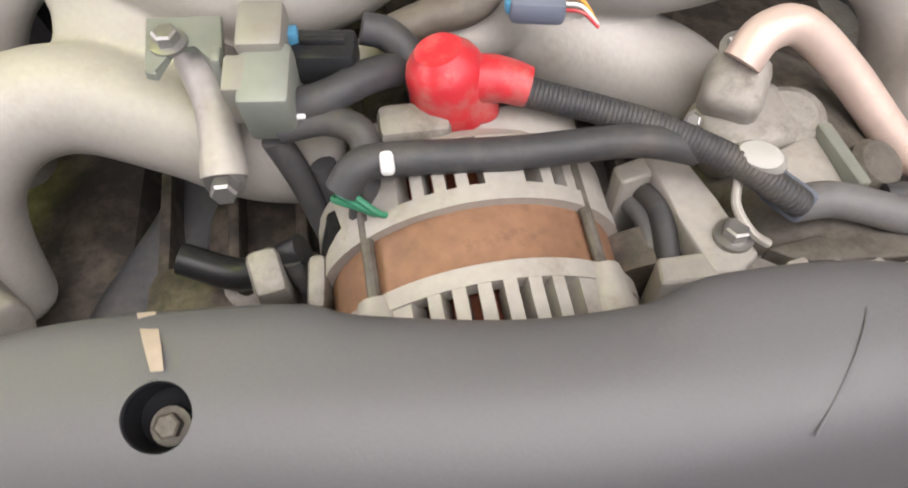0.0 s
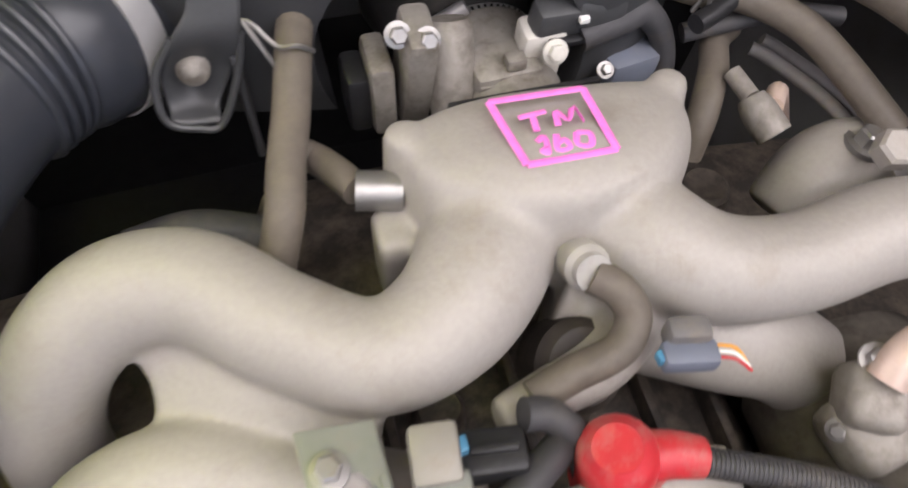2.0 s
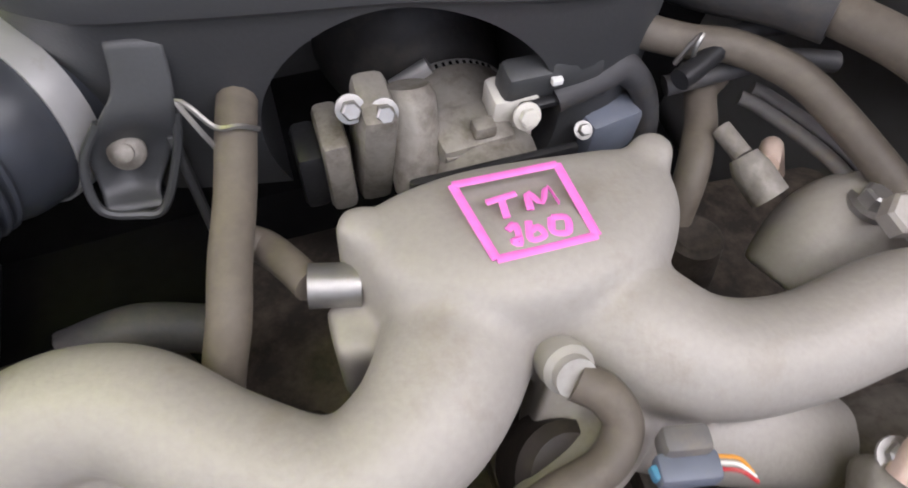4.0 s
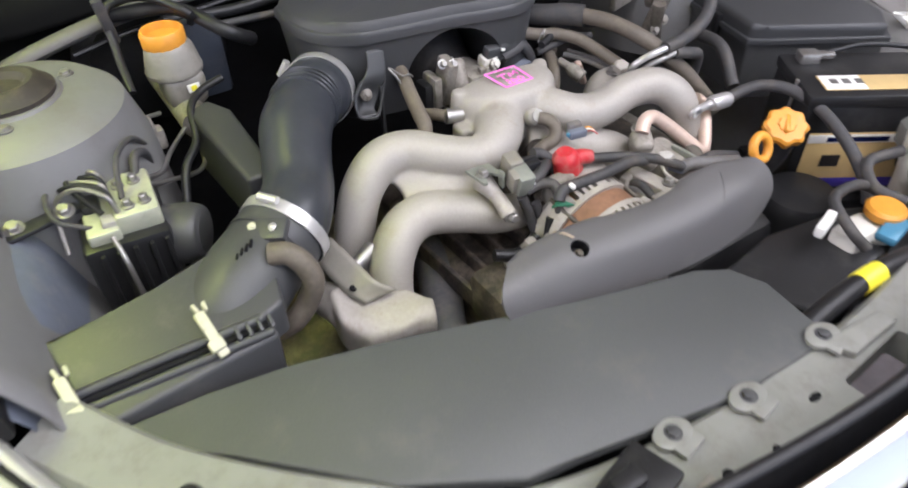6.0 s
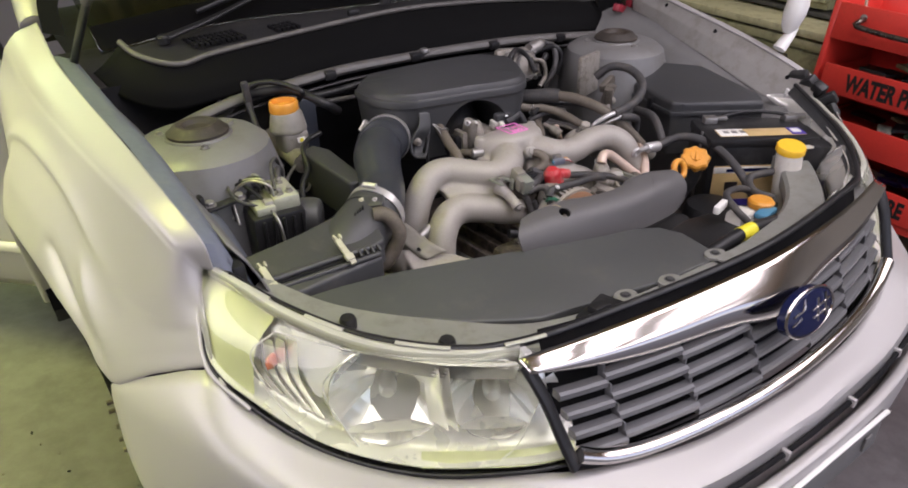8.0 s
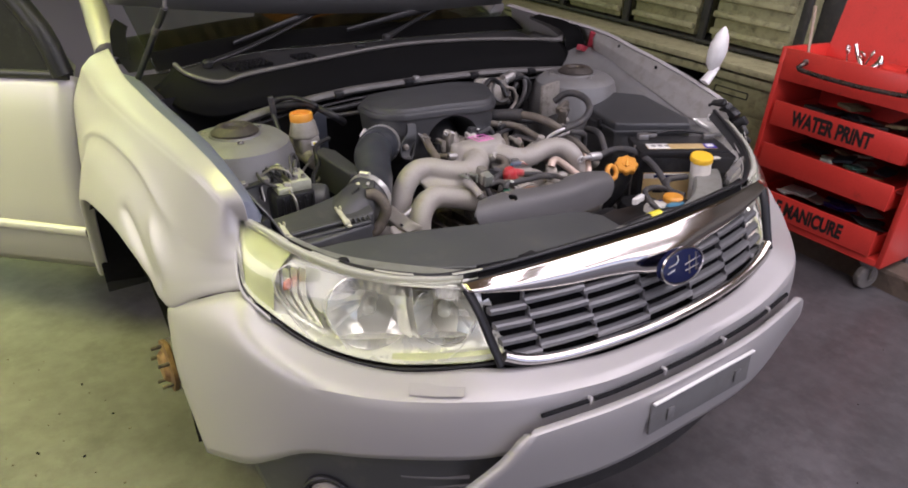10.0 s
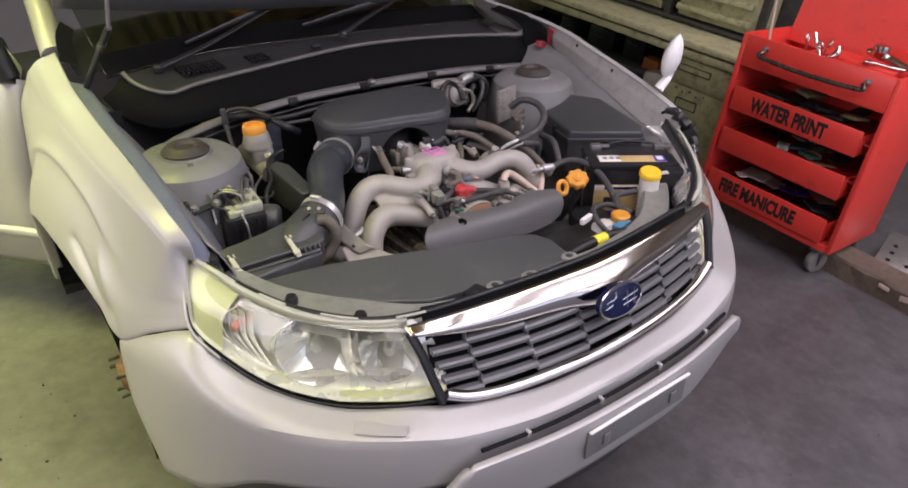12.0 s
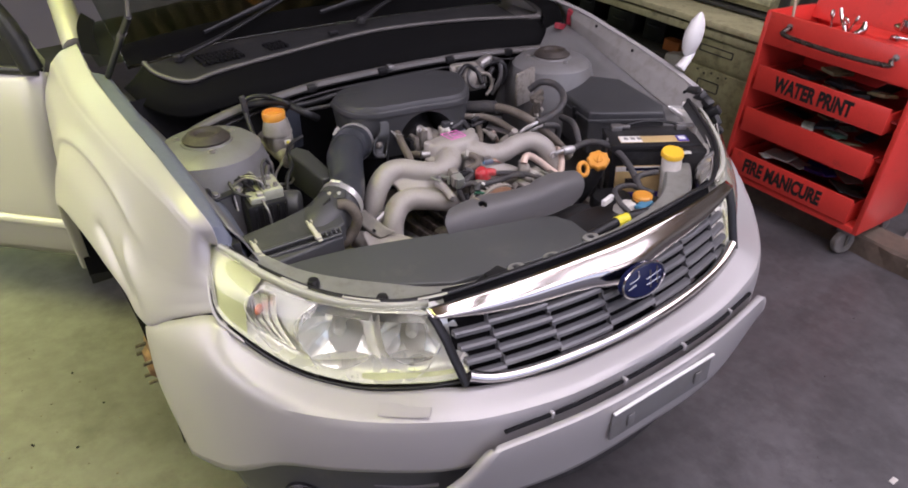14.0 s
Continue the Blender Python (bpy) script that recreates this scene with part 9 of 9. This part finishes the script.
def green_cabinet():
    # an old steel bench: doubled top edge, a drawer pedestal, an open knee space with a shelf
    x0 = 2.18
    cab = top("steel_workbench", "olive green steel workbench, scratched and dusty", "workbench", pose(x0, 1.06, 0))
    part("top_sheet", box((0.30, 1.35, 0.712), (0.62, 2.70, 0.034), 0.006), M_OLIVEPALE, cab, "olive worktop with a worn edge")
    part("edge_rail", box((0.012, 1.35, 0.664), (0.022, 2.68, 0.040), 0.006), M_OLIVE, cab, "olive rail under the top")
    for y0, y1 in ((0.03, 0.56), (2.14, 2.66)):
        ped = part("pedestal", box((0.31, (y0 + y1) / 2, 0.325), (0.56, y1 - y0, 0.63), 0.008), M_OLIVE, cab, "olive drawer pedestal")
        part("drawer_front", box((0.026, (y0 + y1) / 2, 0.565), (0.012, y1 - y0 - 0.03, 0.135), 0.004), M_OLIVE, ped, "olive drawer front")
        door = part("pedestal_door", box((0.026, (y0 + y1) / 2, 0.265), (0.012, y1 - y0 - 0.03, 0.44), 0.004), M_OLIVE, ped, "scratched olive pedestal door")
        for z, w, h in ((0.585, 0.20, 0.032), (0.40, 0.13, 0.05)):
            fr = bmesh.new()
            yc = (y0 + y1) / 2 + 0.10
            for dy, dz, sy, sz in ((0, h / 2, w, 0.005), (0, -h / 2, w, 0.005), (-w / 2, 0, 0.005, h), (w / 2, 0, 0.005, h)):
                add_box(fr, (0.018, yc + dy, z + dz), (0.006, sy, sz), 0.001)
            part("label_frame", fr, M_SHELF, door, "dark label frame")
        for k in range(5):
            part("rivet", lathe([(0.006, 0), (0.005, 0.003), (0.002, 0.004)], along((0.020, y1 - 0.08 - 0.045 * k, 0.47 - 0.012 * (k % 2)), (-1, 0, 0)), n=10), M_SHELF, door)
    part("knee_back", box((0.56, 1.35, 0.33), (0.012, 1.56, 0.64), 0.002), M_SHELF, cab)
    part("shelf", box((0.33, 1.35, 0.44), (0.45, 1.56, 0.02), 0.003), M_SHELF, cab, "dark steel shelf")
    cb = top("cardboard_box", "small orange-brown carton on the bench shelf", "box", pose(x0 + 0.22, 1.86, 0.45))
    part("carton", box((0, 0, 0.03), (0.08, 0.11, 0.06), 0.003), M_TAN, cb)
    part("flap", box((-0.02, 0, 0.0635), (0.05, 0.105, 0.003), 0.001, pose(0, 0, 0, 0, -6, 0)), M_TAN, cb)
    rag = top("shop_rag", "grey rag hanging over the bench shelf", "rag", pose(x0 + 0.14, 1.72, 0.45))
    solid(part("cloth", patch([[(0.10, -0.08, 0.012), (0.10, 0.0, 0.02), (0.10, 0.10, 0.012)], [(0.0, -0.09, 0.008), (0.0, 0.02, 0.022), (0.0, 0.11, 0.01)], [(-0.045, -0.08, 0.0), (-0.05, 0.02, 0.012), (-0.045, 0.10, 0.0)], [(-0.055, -0.07, -0.10), (-0.06, 0.01, -0.13), (-0.055, 0.09, -0.09)]], 16, 16), M_TANK, rag), 0.004)
    for y, dz, w in ((2.05, 0.16, 0.16), (2.32, 0.12, 0.22), (2.62, 0.18, 0.14)):
        bx = top("tool_case", "dark tool case pushed under the bench", "tool case", pose(x0 + 0.34, y, 0.45), "cases on the bench shelf")
        part("case", box((0, 0, dz / 2), (0.20, w, dz), 0.012), M_BLACK, bx)
        part("case_handle", tube([(-0.10, -0.04, dz * 0.6), (-0.122, -0.03, dz * 0.6), (-0.122, 0.03, dz * 0.6), (-0.10, 0.04, dz * 0.6)], 0.005, n=8), M_GREY, bx)
    # ribbed parts trays on a dark rack that stands on the bench
    rack = top("storage_rack", "dark steel rack with olive ribbed parts trays", "rack", pose(2.46, 1.3, 0.729))
    part("rack_back", box((0.28, 1.2, 0.29), (0.02, 2.44, 0.58), 0.003), M_SHELF, rack)
    part("rack_shelf", box((0.14, 1.2, 0.02), (0.30, 2.44, 0.02), 0.003), M_SHELF, rack)
    part("rack_shelf", box((0.14, 1.2, 0.46), (0.30, 2.44, 0.02), 0.003), M_SHELF, rack)
    for k in range(5):
        part("rack_post", box((0.012, 0.02 + 0.59 * k, 0.29), (0.03, 0.045, 0.58), 0.004), M_SHELF, rack)
    for k in range(4):
        yc = 0.315 + 0.59 * k
        tr = part("parts_tray", box((0.14, yc, 0.235), (0.24, 0.47, 0.39), 0.008), M_OLIVE, rack, "olive ribbed tray")
        for j in range(4):
            part("tray_rib", box((0.008, yc, 0.088 + 0.092 * j), (0.045, 0.465, 0.036), 0.010, pose(0, 0, 0, 0, 12, 0)), M_OLIVE, tr)
            part("tray_tag", box((-0.016, yc + 0.10, 0.094 + 0.092 * j), (0.004, 0.06, 0.012), 0.001, pose(0, 0, 0, 0, 12, 0)), M_OLIVEPALE, tr)


def floor_things():
    pb = top("timber_beam", "long worn timber beam lying on the floor under the cart", "timber", pose(2.105, 0.45, 0))
    beam = bmesh.new()
    rr = random.Random(5)
    rows = []
    for k in range(41):
        y = -1.35 + 2.7 * k / 40
        w = [0.006 * rr.uniform(-1, 1) for _ in range(6)]
        rows.append([(-0.085 + w[0], y, 0.0), (-0.085 + w[1], y, 0.078 + w[4] * 0.5), (-0.074, y, 0.092 + w[2] * 0.4), (0.074, y, 0.092 + w[3] * 0.4), (0.085 + w[5], y, 0.08), (0.085, y, 0.0)])
    vs = add_grid(beam, rows, close=True)
    beam.faces.new(vs[0])
    beam.faces.new(list(reversed(vs[-1])))
    part("beam", beam, M_WOOD, pb, smooth=False)
    for y, sx, sy in ((-0.42, 0.03, 0.10), (-0.55, 0.022, 0.07), (-0.30, 0.02, 0.05)):
        part("split_edge", box((-0.083, y, 0.060), (0.012, sy, sx), 0.005, pose(0, 0, 0, rr.uniform(-12, 12), 8, 0)), M_SPLINTER, pb, "pale splintered edge")
    pt = top("steel_plate", "grey perforated steel plate leaning behind the beam", "plate", pose(2.40, 0.16, 0.075, 0, -16, 12))
    plate = box((0, 0, 0), (0.26, 0.34, 0.005), 0.002)
    part("plate", plate, M_STEEL, pt)
    # perforations are dark discs laid on the plate, shade as colour
    for i in range(4):
        for j in range(3):
            part("hole", lathe([(0.0005, 0), (0.011, 0), (0.011, 0.001), (0.0005, 0.001)], Matrix.Translation((-0.08 + 0.055 * j, -0.12 + 0.08 * i, 0.0025)), n=12), M_DARK, pt)
    coil = top("hose_coil", "coiled shiny black air hose behind the beam", "hose", pose(2.42, -0.20, 0.0))
    for k in range(5):
        r = 0.20 - 0.016 * k
        part("turn", tube([(r * math.cos(a) * 1.0, 1.5 * r * math.sin(a), 0.016 + 0.024 * k + 0.01 * math.sin(3 * a + k)) for a in np.linspace(0, 2 * math.pi, 25)], 0.014, n=8, seg=60), M_BLACK, coil)
    rg = top("floor_rag", "grey rag on the floor by the cart", "rag", pose(2.10, 0.02, 0.092))
    part("fold", box((0, 0, 0.008), (0.14, 0.09, 0.016), 0.006), M_MILK, rg)
    for k, (x, y, s) in enumerate(((0.86, -0.36, 0.03), (-0.55, 1.02, 0.012), (-1.0, 1.3, 0.009), (-1.15, 1.05, 0.010), (-0.95, 1.12, 0.007), (-1.05, 0.98, 0.008))):
        ob = part("debris", box((0, 0, 0.002), (s, s * 0.5, 0.004), 0.001, pose(0, 0, 0, 0, 0, 40 * k)), M_MILK if k == 0 else M_DARK, None)
        ob.matrix_world = pose(x, y, 0)
        tagged(ob, "scrap of litter on the concrete floor", "debris", "scraps on the floor")


def floor_grit():
    # dark grit and flakes swept against the wheel arch
    g = random.Random(17)
    bm = bmesh.new()
    for k in range(70):
        x, y = (g.gauss(-1.15, 0.16), g.gauss(0.95, 0.28)) if k < 34 else (g.uniform(-1.7, 2.0), g.uniform(-0.9, 1.2))
        s = g.uniform(0.0012, 0.0036)
        n = g.choice((4, 5, 6))
        a0 = g.uniform(0, 6.3)
        add_prism(bm, [(x + s * g.uniform(0.5, 1.3) * math.cos(a0 + 6.283 * i / n), y + s * g.uniform(0.3, 1.0) * math.sin(a0 + 6.283 * i / n)) for i in range(n)], 0.0, 0.0025, 0)
    tagged(part("floor_grit", bm, M_IRON, None, smooth=False), "dark grit and paint flakes scattered on the floor", "grit", kind="stuff")


tool_cart()
floor_grit()
hand_tools()
green_cabinet()
floor_things()
